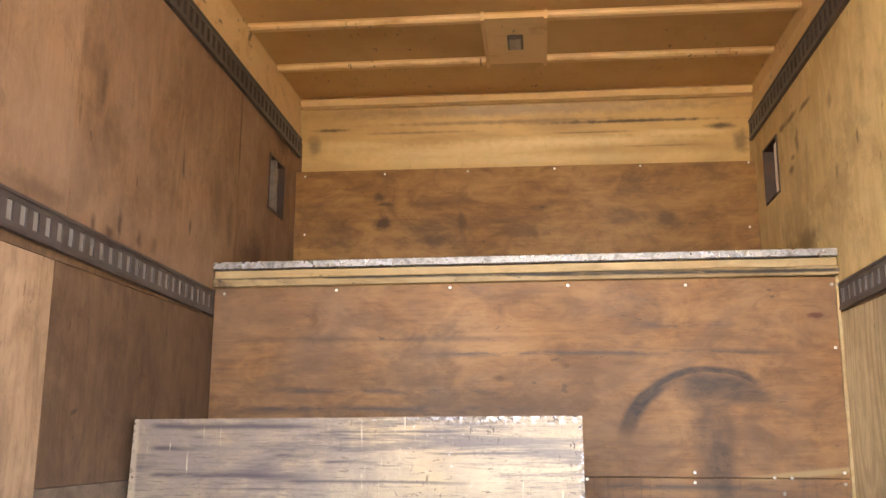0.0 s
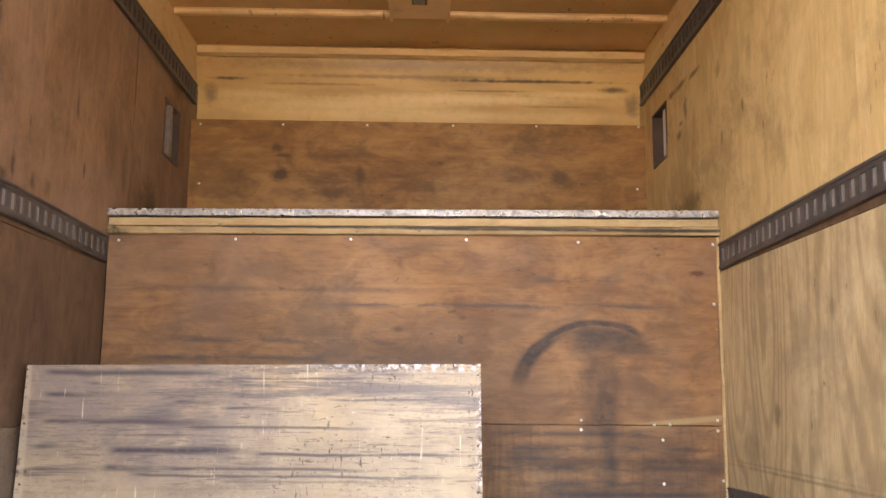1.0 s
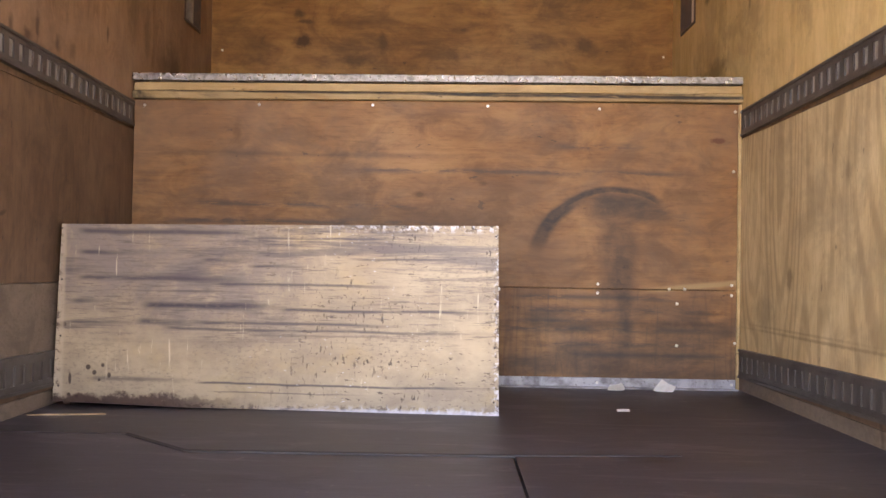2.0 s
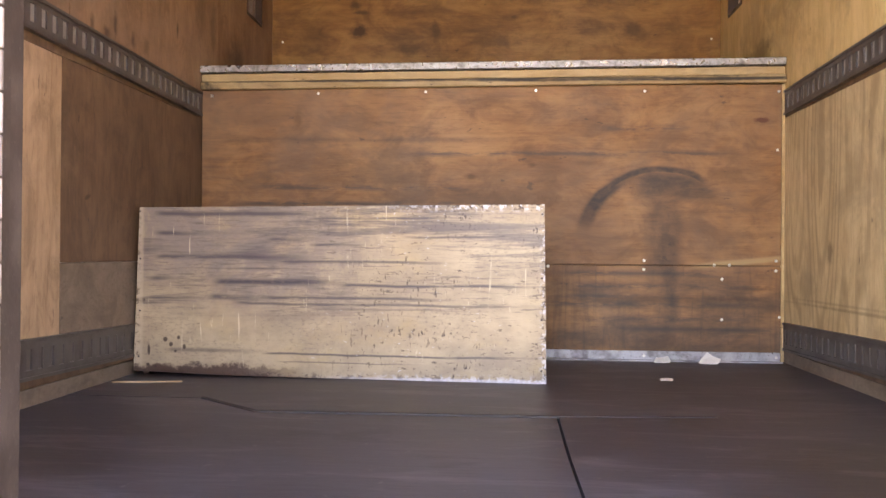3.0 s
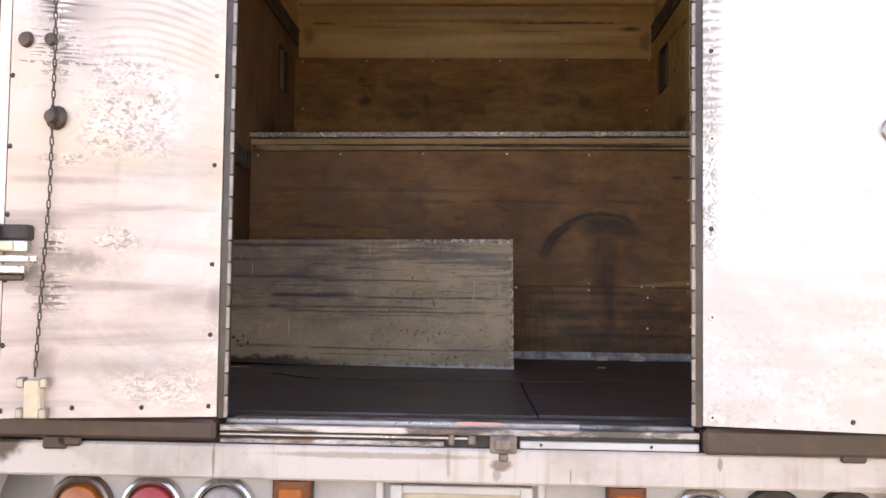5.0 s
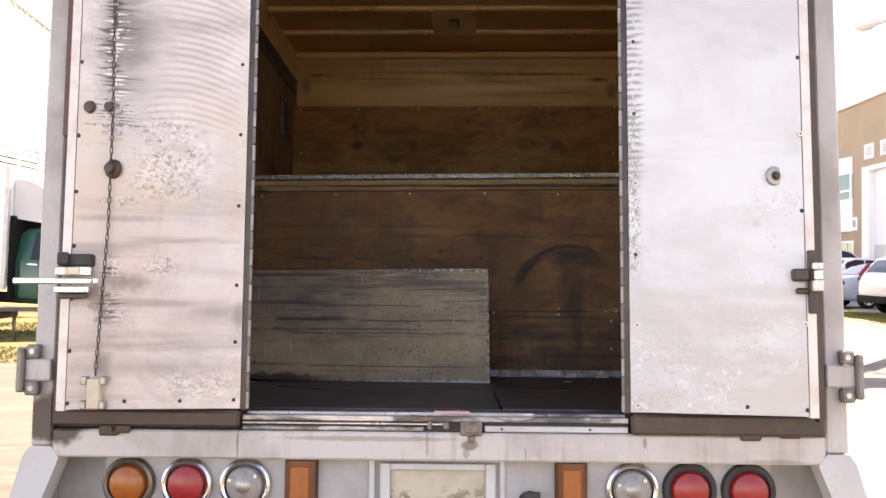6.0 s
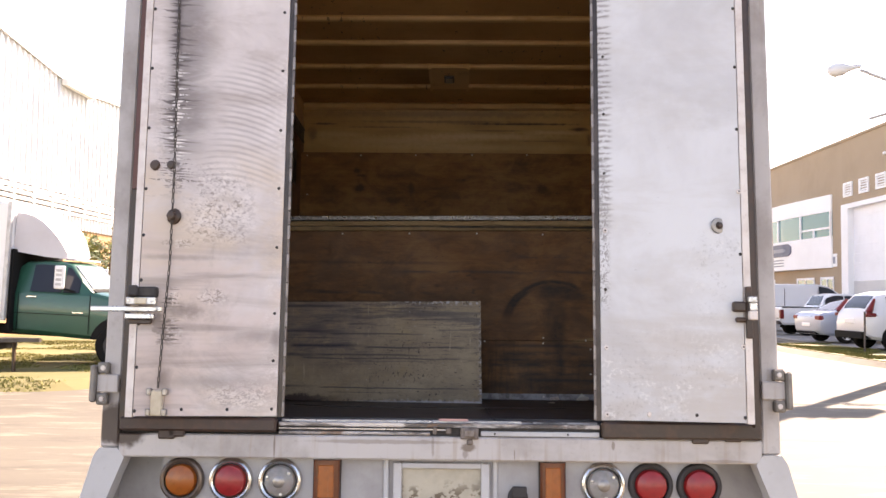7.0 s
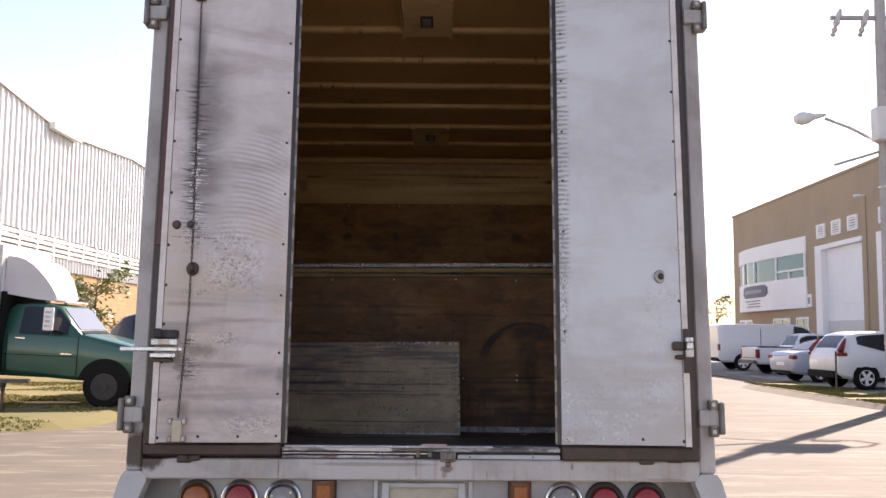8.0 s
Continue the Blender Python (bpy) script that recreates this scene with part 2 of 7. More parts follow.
def bulkhead_wood():
    m = wood("plywood_bulkhead", (0.192, 0.076, 0.0265), (0.345, 0.165, 0.062), "x", (0.058, 0.038, 0.034), 0.42, 0.5, knots=0.0, film=(0.165, 0.10, 0.07), film_amount=0.48, patch=0.5, dashes=0.35, grainy=0.22,
             spots=((-0.07, 0.71, 0.026, 0.013, 0.75), (0.17, 0.755, 0.02, 0.010, 0.65), (-0.76, 0.93, 0.02, 0.05, 0.5), (0.24, 0.72, 0.05, 0.14, 0.28), (-0.42, 0.72, 0.22, 0.06, 0.45), (-0.1, 0.62, 0.4, 0.05, 0.45),
                    (0.97, 0.24, 0.12, 0.012, 0.7), (1.03, 0.28, 0.09, 0.01, 0.6), (0.6, 0.235, 0.35, 0.02, 0.55), (0.66, 0.06, 0.09, 0.05, 0.7), (0.9, 0.72, 0.1, 0.03, 0.4)))
    c = m.b.inputs["Base Color"].links[0].from_socket
    x, _, z = m.xyz()
    wob = m.math("MULTIPLY_ADD", m.noise((9, 9, 9), 3), 0.03, -0.015)
    dx, dz = m.math("SUBTRACT", x, 0.667), m.math("SUBTRACT", z, 0.463)
    d = m.math("ADD", wob, m.math("SQRT", m.math("ADD", m.math("POWER", dx, 2.0), m.math("POWER", m.math("MULTIPLY", dz, 1.12), 2.0))))
    # round scuff left by a wheel: wide up one side, thin over the crown
    ring = m.mul(m.band(d, 0.296, 0.324, 0.008), m.step(dz, 0.02, 0.14), m.step(m.math("SUBTRACT", 0.20, dx), 0.0, 0.08))
    wide = m.mul(m.band(d, 0.272, 0.324, 0.014), m.step(dz, 0.0, 0.13), m.step(m.math("SUBTRACT", -0.08, dx), 0.0, 0.12))
    fill = m.mul(m.band(d, 0.19, 0.30, 0.03), m.step(dz, 0.13, 0.19), m.step(dx, -0.12, -0.05), m.step(m.math("SUBTRACT", 0.26, dx), 0.0, 0.1), 0.85)
    post = m.mul(m.band(dx, -0.05, 0.075, 0.03), m.band(dz, -0.42, 0.17, 0.06), m.step(m.noise((6, 6, 3), 4), 0.2, 0.55), 0.85)
    grime = m.mul(m.step(m.math("SUBTRACT", 0.36, z), 0.0, 0.08), m.step(m.noise((3, 3, 9), 4, shift=(1, 2, 3)), 0.38, 0.6), 0.65)
    line = m.mul(m.band(z, 0.848, 0.862, 0.012), m.step(m.math("SUBTRACT", 0.35, x), 0.0, 0.6), m.step(m.noise((2, 2, 20), 3), 0.35, 0.55), 0.6)
    f = m.math("MAXIMUM", m.math("MAXIMUM", m.math("MAXIMUM", ring, wide), fill), m.math("MAXIMUM", m.math("MAXIMUM", post, grime), line))
    f = m.mul(f, m.math("MULTIPLY_ADD", m.step(m.noise((14, 14, 22), 5, 0.7, shift=(3, 1, 6)), 0.35, 0.62), 0.3, 0.75))
    # ripple of the lower sheet and scratches along it
    wavy = m.mul(m.step(m.noise((26, 5, 2.2), 4, 0.65, 0.9, shift=(2, 7, 1)), 0.5, 0.68), m.step(m.math("SUBTRACT", 0.40, z), 0.0, 0.06), 0.45)
    c = m.mix(wavy, c, (0.085, 0.05, 0.034))
    for zc, x0, x1 in ((0.335, 0.3, 1.05), (0.285, 0.25, 1.1), (0.245, 0.3, 0.75), (0.215, 0.2, 1.05), (0.16, 0.3, 1.0), (0.12, 0.5, 1.1), (0.60, -1.0, 0.0), (0.665, -0.9, -0.1), (0.80, -0.3, 0.9), (0.90, 0.45, 0.75)):
        rubbed = m.mul(m.band(z, zc - 0.008, zc + 0.008, 0.012), m.band(x, x0, x1, 0.1), m.step(m.noise((5, 5, 26), 5, 0.75, shift=(zc * 31, 2, 4)), 0.43, 0.56), 0.85)
        c = m.mix(rubbed, c, (0.05, 0.037, 0.038))
    c = m.mix(m.math("MULTIPLY", f, 0.92), c, (0.0288, 0.0208, 0.0216))
    slope = m.math("ABSOLUTE", m.math("SUBTRACT", z, m.math("MULTIPLY_ADD", x, 0.1, 0.285)))
    torn = m.mul(m.math("SUBTRACT", 1.0, m.step(slope, 0.004, 0.016)), m.step(x, 0.74, 0.9), 0.7)
    c = m.mix(torn, c, (0.384, 0.256, 0.128))
    m.color(m.mix(m.math("MULTIPLY", m.blob(1.05, 0.93, 0.03, 0.012), 0.9), c, (0.104, 0.024, 0.012)))
    return m


PLY_BULK = bulkhead_wood()


def painted_board():
    m = Mat("cream_painted_board", 0.5)
    x, _, z = m.xyz()
    big = m.noise((2.2, 2, 4), 6, 0.72)
    cloud = m.noise((7, 2, 9), 5, 0.7, 0.5, shift=(3, 1, 2))
    c = m.mix(m.step(big, 0.36, 0.66), (0.435, 0.328, 0.222), (0.285, 0.21, 0.15))
    c = m.mix(m.math("MULTIPLY", m.step(cloud, 0.46, 0.66), 0.5), c, (0.26, 0.195, 0.145))
    c = m.mix(m.math("MULTIPLY", m.step(m.noise((3, 2, 5), 5, 0.65, shift=(8, 3, 1)), 0.5, 0.7), 0.5), c, (0.49, 0.335, 0.16))
    # grey rubbed film, thickest over the upper half of the hinge end
    grey = m.mul(m.step(m.noise((2.6, 2, 3.4), 6, 0.75, 0.5, shift=(1, 9, 4)), 0.40, 0.60), m.step(m.math("SUBTRACT", 0.40, x), 0.0, 0.6), m.step(z, 0.15, 0.32), 0.8)
    c = m.mix(grey, c, (0.20, 0.16, 0.15))
    smear = m.mul(m.step(m.noise((1.1, 1, 18), 6, 0.75, 0.3), 0.46, 0.60), m.step(m.noise((1.6, 1, 3.2), 4, 0.6, shift=(5, 0, 2)), 0.42, 0.6), m.step(z, 0.16, 0.26))
    c = m.mix(m.math("MULTIPLY", smear, 0.85), c, (0.105, 0.08, 0.085))
    # black rub marks, sharp at the one end and fading along the board
    for zc, w, x0, x1, deep in ((0.528, 0.012, -0.62, 0.0, 0.85), (0.515, 0.005, -0.1, 0.45, 0.7), (0.463, 0.010, -0.62, -0.38, 0.85), (0.447, 0.009, -0.25, -0.02, 0.7), (0.456, 0.005, 0.2, 0.62, 0.75), (0.43, 0.006, -0.1, 0.14, 0.8), (0.388, 0.010, -0.62, -0.1, 0.85), (0.376, 0.006, -0.2, 0.40, 0.75),
                                (0.352, 0.004, -0.45, -0.05, 0.5), (0.315, 0.011, -0.64, -0.48, 0.95), (0.310, 0.012, -0.42, 0.06, 1.0), (0.302, 0.007, 0.0, 0.68, 0.9), (0.253, 0.007, -0.64, -0.50, 1.0), (0.258, 0.012, -0.44, -0.2, 0.85), (0.260, 0.007, -0.25, 0.40, 0.8), (0.240, 0.006, -0.35, 0.66, 0.75), (0.225, 0.004, 0.0, 0.5, 0.4), (0.084, 0.010, -0.58, -0.22, 0.6), (0.078, 0.005, -0.25, 0.68, 0.85), (0.052, 0.003, -0.2, 0.3, 0.6)):
        wob = m.math("ADD", z, m.math("MULTIPLY_ADD", m.noise((2.6, 1, 2.2), 4, 0.65, shift=(zc * 9, 0, 0)), 0.018, -0.009))
        b = m.mul(m.band(wob, zc - w * 0.6, zc + w * 0.6, w * 0.55), m.step(x, x0, x0 + 0.05), m.math("SUBTRACT", 1.0, m.step(x, x1 - 0.2, x1 + 0.03)), m.step(m.noise((4.5, 1, 60), 6, 0.78, shift=(0, zc * 20, 0)), 0.30, 0.48), deep)
        c = m.mix(b, c, (0.05, 0.04, 0.052))
    # paint chips: short ones along the board, ticks, and flecks of bare primer
    chips = m.mul(m.step(m.noise((26, 10, 90), 5, 0.75), 0.59, 0.615), m.step(m.noise((2.5, 2, 3.5), 3, shift=(7, 1, 4)), 0.42, 0.55), m.math("MULTIPLY_ADD", m.step(x, -0.25, 0.25), 0.6, 0.4))
    c = m.mix(m.math("MULTIPLY", chips, 0.85), c, (0.06, 0.04, 0.034))
    grain = m.mul(m.step(m.noise((60, 10, 110), 4, 0.7, shift=(5, 5, 1)), 0.52, 0.60), m.step(m.noise((3, 2, 4), 4, 0.6, shift=(2, 6, 8)), 0.44, 0.60), 0.4)
    c = m.mix(grain, c, (0.15, 0.11, 0.09))
    tick = m.mul(m.step(m.noise((85, 10, 30), 4, 0.65, shift=(3, 3, 8)), 0.59, 0.62), m.step(m.noise((3, 2, 4), 3, shift=(2, 8, 1)), 0.42, 0.55), m.step(x, -0.2, 0.3))
    c = m.mix(m.math("MULTIPLY", tick, 0.9), c, (0.048, 0.032, 0.0256))
    bare = m.mul(m.step(m.noise((50, 10, 80), 4, 0.7, shift=(6, 1, 3)), 0.635, 0.665), m.step(x, -0.35, 0.35), m.step(m.noise((3, 2, 4), 3, shift=(4, 2, 7)), 0.46, 0.58))
    c = m.mix(m.math("MULTIPLY", bare, 0.8), c, (0.672, 0.656, 0.656))
    scr = m.mul(m.step(m.noise((70, 10, 6), 4, 0.65, 0.6, shift=(2, 2, 2)), 0.62, 0.68), m.step(m.noise((3, 2, 4), 2, shift=(9, 9, 1)), 0.48, 0.6))
    c = m.mix(m.math("MULTIPLY", scr, 0.65), c, (0.66, 0.54, 0.39))
    hatch = m.mul(m.step(m.noise((7, 1, 120), 5, 0.72, 0.2, shift=(3, 2, 9)), 0.53, 0.62), m.step(z, 0.16, 0.24), m.step(m.noise((2, 1, 5), 3, shift=(6, 6, 1)), 0.36, 0.55), 0.6)
    c = m.mix(hatch, c, (0.10, 0.078, 0.075))
    # nail holes and rust blots by the one foot
    for bx, bz, rx, rz in ((-0.565, 0.118, 0.008, 0.009), (-0.545, 0.102, 0.007, 0.008), (-0.52, 0.125, 0.006, 0.007), (-0.50, 0.095, 0.006, 0.009), (-0.53, 0.08, 0.005, 0.005), (-0.62, 0.085, 0.005, 0.02), (-0.622, 0.035, 0.006, 0.006), (-0.598, 0.03, 0.006, 0.005), (-0.645, 0.245, 0.012, 0.009)):
        c = m.mix(m.math("MULTIPLY", m.blob(bx, bz, rx, rz, ragged=0.3), 0.92), c, (0.045, 0.026, 0.022))
    strip = m.mul(m.math("SUBTRACT", 1.0, m.step(x, -0.648, -0.636)), 0.6)
    c = m.mix(strip, c, (0.50, 0.385, 0.28))
    rim = m.math("MAXIMUM", m.step(m.math("ABSOLUTE", x), 0.642, 0.668), m.math("MAXIMUM", m.math("SUBTRACT", 1.0, m.step(z, 0.0, 0.03)), m.mul(m.step(z, 0.53, 0.556), m.step(x, 0.0, 0.4))))
    ragged = m.noise((40, 12, 52), 5, 0.75)
    c = m.mix(m.mul(rim, m.step(ragged, 0.52, 0.56), 0.95), c, (0.048, 0.0256, 0.02))
    c = m.mix(m.mul(rim, m.step(x, -0.1, 0.4), m.step(m.noise((52, 12, 46), 4, 0.7, shift=(2, 5, 5)), 0.52, 0.57), 0.75), c, (0.62, 0.61, 0.65))
    edge = m.mul(m.math("SUBTRACT", 1.0, m.step(m.math("MULTIPLY_ADD", m.noise((9, 2, 9), 4, 0.7), 0.02, z), 0.014, 0.024)), m.step(x, -0.15, 0.3), 0.7)
    c = m.mix(edge, c, (0.55, 0.55, 0.62))
    foot = m.mul(m.math("SUBTRACT", 1.0, m.step(m.math("MULTIPLY_ADD", m.noise((14, 2, 14), 5, 0.75), 0.09, z), 0.072, 0.088)), m.step(m.math("SUBTRACT", 0.0, x), 0.0, 0.35))
    c = m.mix(m.math("MULTIPLY", foot, 0.92), c, (0.055, 0.024, 0.02))
    m.color(c).rough(m.math("MULTIPLY_ADD", big, 0.35, 0.3))
    return m.bump(m.math("SUBTRACT", big, chips), 0.4, 0.002)


BOARD = painted_board()


TOP = 2.25


def roof_paint(name, rubbed):
    m = Mat(name, 0.4)
    big = m.noise((1.1, 1.6, 1.6), 4, 0.6)
    c = m.mix(m.step(big, 0.3, 0.7), (0.65, 0.415, 0.18), (0.51, 0.305, 0.122))
    fine = m.noise((9, 9, 9), 4, 0.6)
    c = m.mix(m.math("MULTIPLY", m.step(fine, 0.5, 0.75), 0.35), c, (0.44, 0.25, 0.085))
    if not rubbed:
        # cream rub on the rib lips, brightened for the bounced light they catch
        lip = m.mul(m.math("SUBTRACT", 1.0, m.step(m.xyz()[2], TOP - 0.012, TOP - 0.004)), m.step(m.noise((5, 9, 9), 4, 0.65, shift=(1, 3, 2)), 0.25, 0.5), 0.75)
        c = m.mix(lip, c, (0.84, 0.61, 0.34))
        drip = m.mul(m.step(m.noise((24, 0.4, 0.4), 3, 0.6, shift=(3, 7, 1)), 0.69, 0.72), m.step(m.noise((1.5, 2.2, 1), 2, shift=(6, 1, 2)), 0.48, 0.56), m.math("SUBTRACT", 1.0, m.step(m.xyz()[2], TOP - 0.008, TOP - 0.002)), 0.85)
        c = m.mix(drip, c, (0.07, 0.035, 0.018))
    if rubbed:
        c = m.mix(0.25, c, (0.70, 0.50, 0.24))
        c = m.mix(m.math("MULTIPLY", m.step(m.noise((1.1, 1, 6), 5, 0.65, 0.5, shift=(2, 0, 5)), 0.42, 0.66), 0.5), c, (0.34, 0.20, 0.075))
        x, _, z = m.xyz()
        # pale rubbed smears, with the gloss streak across the panel coloured in
        for across, up, rx, ry, deep in ((0.25, 1.99, 0.5, 0.022, 0.7), (-0.4, 1.95, 0.5, 0.03, 0.45), (0.8, 2.025, 0.22, 0.014, 0.6), (-0.9, 2.0, 0.25, 0.02, 0.4), (0.1, 1.90, 0.9, 0.02, 0.35)):
            c = m.mix(m.math("MULTIPLY", m.blob(across, up, rx * 1.2, ry * 1.4, ragged=0.5, soft=0.6), deep), c, (0.80, 0.63, 0.36))
        # dark rub marks; the widest, highest one paints the cove's shade and stains
        for across, up, rx, ry, deep in ((0.55, 2.09, 0.5, 0.010, 0.95), (-0.1, 2.105, 0.7, 0.012, 0.5), (-1.0, 2.085, 0.09, 0.010, 0.9), (1.0, 2.05, 0.08, 0.018, 0.9), (-1.09, 2.0, 0.04, 0.06, 0.6), (1.1, 1.97, 0.04, 0.07, 0.6), (0.35, 2.035, 0.22, 0.006, 0.6), (-0.55, 2.06, 0.3, 0.008, 0.5), (0.7, 1.955, 0.2, 0.006, 0.45), (0.0, 2.165, 1.2, 0.03, 0.4)):
            c = m.mix(m.math("MULTIPLY", m.blob(across, up, rx, ry, ragged=0.7, soft=0.4), deep), c, (0.10, 0.062, 0.034))
        split = m.mul(m.math("SUBTRACT", 1.0, m.step(m.math("MULTIPLY_ADD", m.noise((12, 1, 12), 4, 0.7), -0.016, z), 1.830, 1.834)), m.step(x, -0.78, -0.7), m.step(m.noise((4, 1, 1), 3, shift=(2, 2, 2)), 0.38, 0.46), 0.9)
        c = m.mix(split, c, (0.06, 0.035, 0.02))
    chip = m.mul(m.step(m.noise((34, 12, 20), 4, 0.6), 0.63, 0.66), m.step(m.noise((2.4, 3, 3), 3, shift=(4, 4, 4)), 0.5, 0.58), 0.15 if rubbed else 0.8)
    m.color(m.mix(m.math("MULTIPLY", chip, 0.85), c, (0.04, 0.0224, 0.016))).rough(m.math("MULTIPLY_ADD", big, 0.3, 0.25))
    return m.bump(m.math("SUBTRACT", big, chip), 0.3, 0.002)


ROOF_FRONT = roof_paint("ochre_rubbed_shaded_paint", True)
ROOF = roof_paint("ochre_roof_paint", False)


def floor_board():
    m = Mat("worn_dark_floor", 0.55)
    big = m.noise((1.4, 2.2, 1), 6, 0.68, 0.4)
    fine = m.noise((9, 60, 6), 5, 0.65, vary=True)
    c = m.mix(m.step(big, 0.34, 0.66), (0.028, 0.0235, 0.0265), (0.070, 0.060, 0.067))
    c = m.mix(m.math("MULTIPLY", m.step(fine, 0.5, 0.70), 0.6), c, (0.0336, 0.0264, 0.0256))
    scuff = m.mul(m.step(m.noise((2.2, 9, 4), 6, 0.72, 0.8, shift=(5, 1, 0)), 0.50, 0.66), 0.55)
    c = m.mix(scuff, c, (0.135, 0.115, 0.12))
    oil = m.mul(m.step(m.noise((3, 4, 1), 5, 0.7, 0.6, shift=(8, 3, 0)), 0.56, 0.68), 0.6)
    c = m.mix(oil, c, (0.024, 0.0184, 0.0184))
    pale = m.mul(m.step(m.noise((30, 18, 9), 4, 0.7), 0.64, 0.70), 0.35)
    m.color(m.mix(pale, c, (0.24, 0.216, 0.2))).rough(m.math("MULTIPLY_ADD", big, 0.35, 0.28))
    return m.bump(m.math("ADD", big, fine), 0.35, 0.002)


FLOOR = floor_board()
RAIL = worn("grey_rail_steel", (0.092, 0.0784, 0.0752), (0.044, 0.032, 0.0288), 0.5, 0.45, 0.35, 9)
RAIL_BACK = worn("bright_rail_back", (0.25, 0.225, 0.205), (0.10, 0.085, 0.075), 0.55, 0.5, 0.0, 9)
RAIL_DUSTY = worn("dusty_rail_back", (0.10, 0.082, 0.074), (0.05, 0.04, 0.035), 0.6, 0.6, 0.0, 9)
KICK = worn("scuffed_pale_zinc", (0.42, 0.42, 0.455), (0.11, 0.095, 0.10), 0.85, 0.45, 0.2, 14, 0.8, 0.6)
GALV = worn("galvanised_steel", (0.33, 0.30, 0.28), (0.16, 0.13, 0.115), 0.5, 0.35, 0.7, 22, 0.5)
CAP = worn("speckled_zinc_capping", (0.36, 0.34, 0.33), (0.10, 0.088, 0.082), 0.8, 0.30, 0.85, 34, 0.95, 1.0)
STEEL = worn("bare_steel", (0.55, 0.53, 0.52), (0.25, 0.2, 0.17), 0.4, 0.3, 0.85, 14, 0.3)
FRAME = worn("grey_white_body_paint", (0.50, 0.485, 0.49), (0.30, 0.265, 0.25), 0.5, 0.42, 0.0, 4, 0.2)


def portal_paint():
    m = worn("rusted_frame_paint", (0.50, 0.455, 0.44), (0.28, 0.23, 0.205), 0.65, 0.42, 0.0, 4, 0.2)
    c = m.b.inputs["Base Color"].links[0].from_socket
    x, _, z = m.xyz()
    d = m.math("SQRT", m.math("ADD", m.math("POWER", m.math("MULTIPLY", m.math("ADD", x, 1.14), 0.7), 2.0), m.math("POWER", m.math("ADD", z, 0.02), 2.0)))
    patch = m.math("SUBTRACT", 1.0, m.step(m.math("MULTIPLY_ADD", m.noise((22, 22, 22), 4), 0.07, d), 0.095, 0.125))
    runs = m.mul(m.step(m.noise((26, 5, 1.5), 3), 0.54, 0.68), 0.5)
    c = m.mix(runs, c, (0.36, 0.27, 0.21))
    c = m.mix(m.math("MULTIPLY", patch, 0.95), c, (0.05, 0.026, 0.018))
    for bx, bz, rx, rz, deep in ((0.105, -0.088, 0.03, 0.016, 0.8), (0.095, -0.11, 0.012, 0.02, 0.5), (-0.2, -0.07, 0.3, 0.008, 0.45), (-0.585, -0.09, 0.004, 0.05, 0.7), (0.27, -0.112, 0.002, 0.02, 0.8), (0.62, -0.075, 0.006, 0.018, 0.6), (-0.02, -0.085, 0.006, 0.04, 0.4), (1.0, -0.125, 0.1, 0.006, 0.4)):
        c = m.mix(m.math("MULTIPLY", m.blob(bx, bz, rx, rz), deep), c, (0.14, 0.085, 0.055))
    return m.color(c)


PORTAL = portal_paint()
RUST = worn("rust_brown_seal", (0.045, 0.026, 0.019), (0.13, 0.06, 0.032), 0.4, 0.42, 0.0, 16, 0.3)
SEAL_RED = worn("red_brown_seal", (0.10, 0.03, 0.022), (0.06, 0.025, 0.02), 0.5, 0.5, 0.0, 16)
SEAL_END = worn("rusted_seal", (0.05, 0.027, 0.02), (0.11, 0.05, 0.033), 0.6, 0.5, 0.0, 10, 0.4)
DARK = worn("dark_rubber", (0.035, 0.03, 0.03), (0.09, 0.075, 0.065), 0.4, 0.7, 0.0, 14)
EDGE = worn("pale_door_edge", (0.70, 0.62, 0.58), (0.38, 0.26, 0.22), 0.45, 0.4, 0.1, 9)
BRACKET = worn("brown_grey_bracket", (0.24, 0.215, 0.195), (0.11, 0.085, 0.07), 0.5, 0.5, 0.2, 20, 0.3)
HINGE = worn("dull_hinge_steel", (0.31, 0.27, 0.255), (0.15, 0.125, 0.11), 0.5, 0.4, 0.3, 40, 0.3)
HINGE_DIM = worn("brown_hinge_steel", (0.17, 0.14, 0.13), (0.09, 0.07, 0.06), 0.5, 0.4, 0.3, 40, 0.3)
HINGE_DARK = worn("dark_brown_hinge_strip", (0.04, 0.03, 0.027), (0.13, 0.10, 0.09), 0.45, 0.35, 0.3, 9, 0.3)
SCREW = Mat("screw_head", 0.35, 0.8, (0.75, 0.72, 0.68))
PAPER = worn("paper_scrap", (0.72, 0.70, 0.66), (0.5, 0.45, 0.4), 0.3, 0.8)


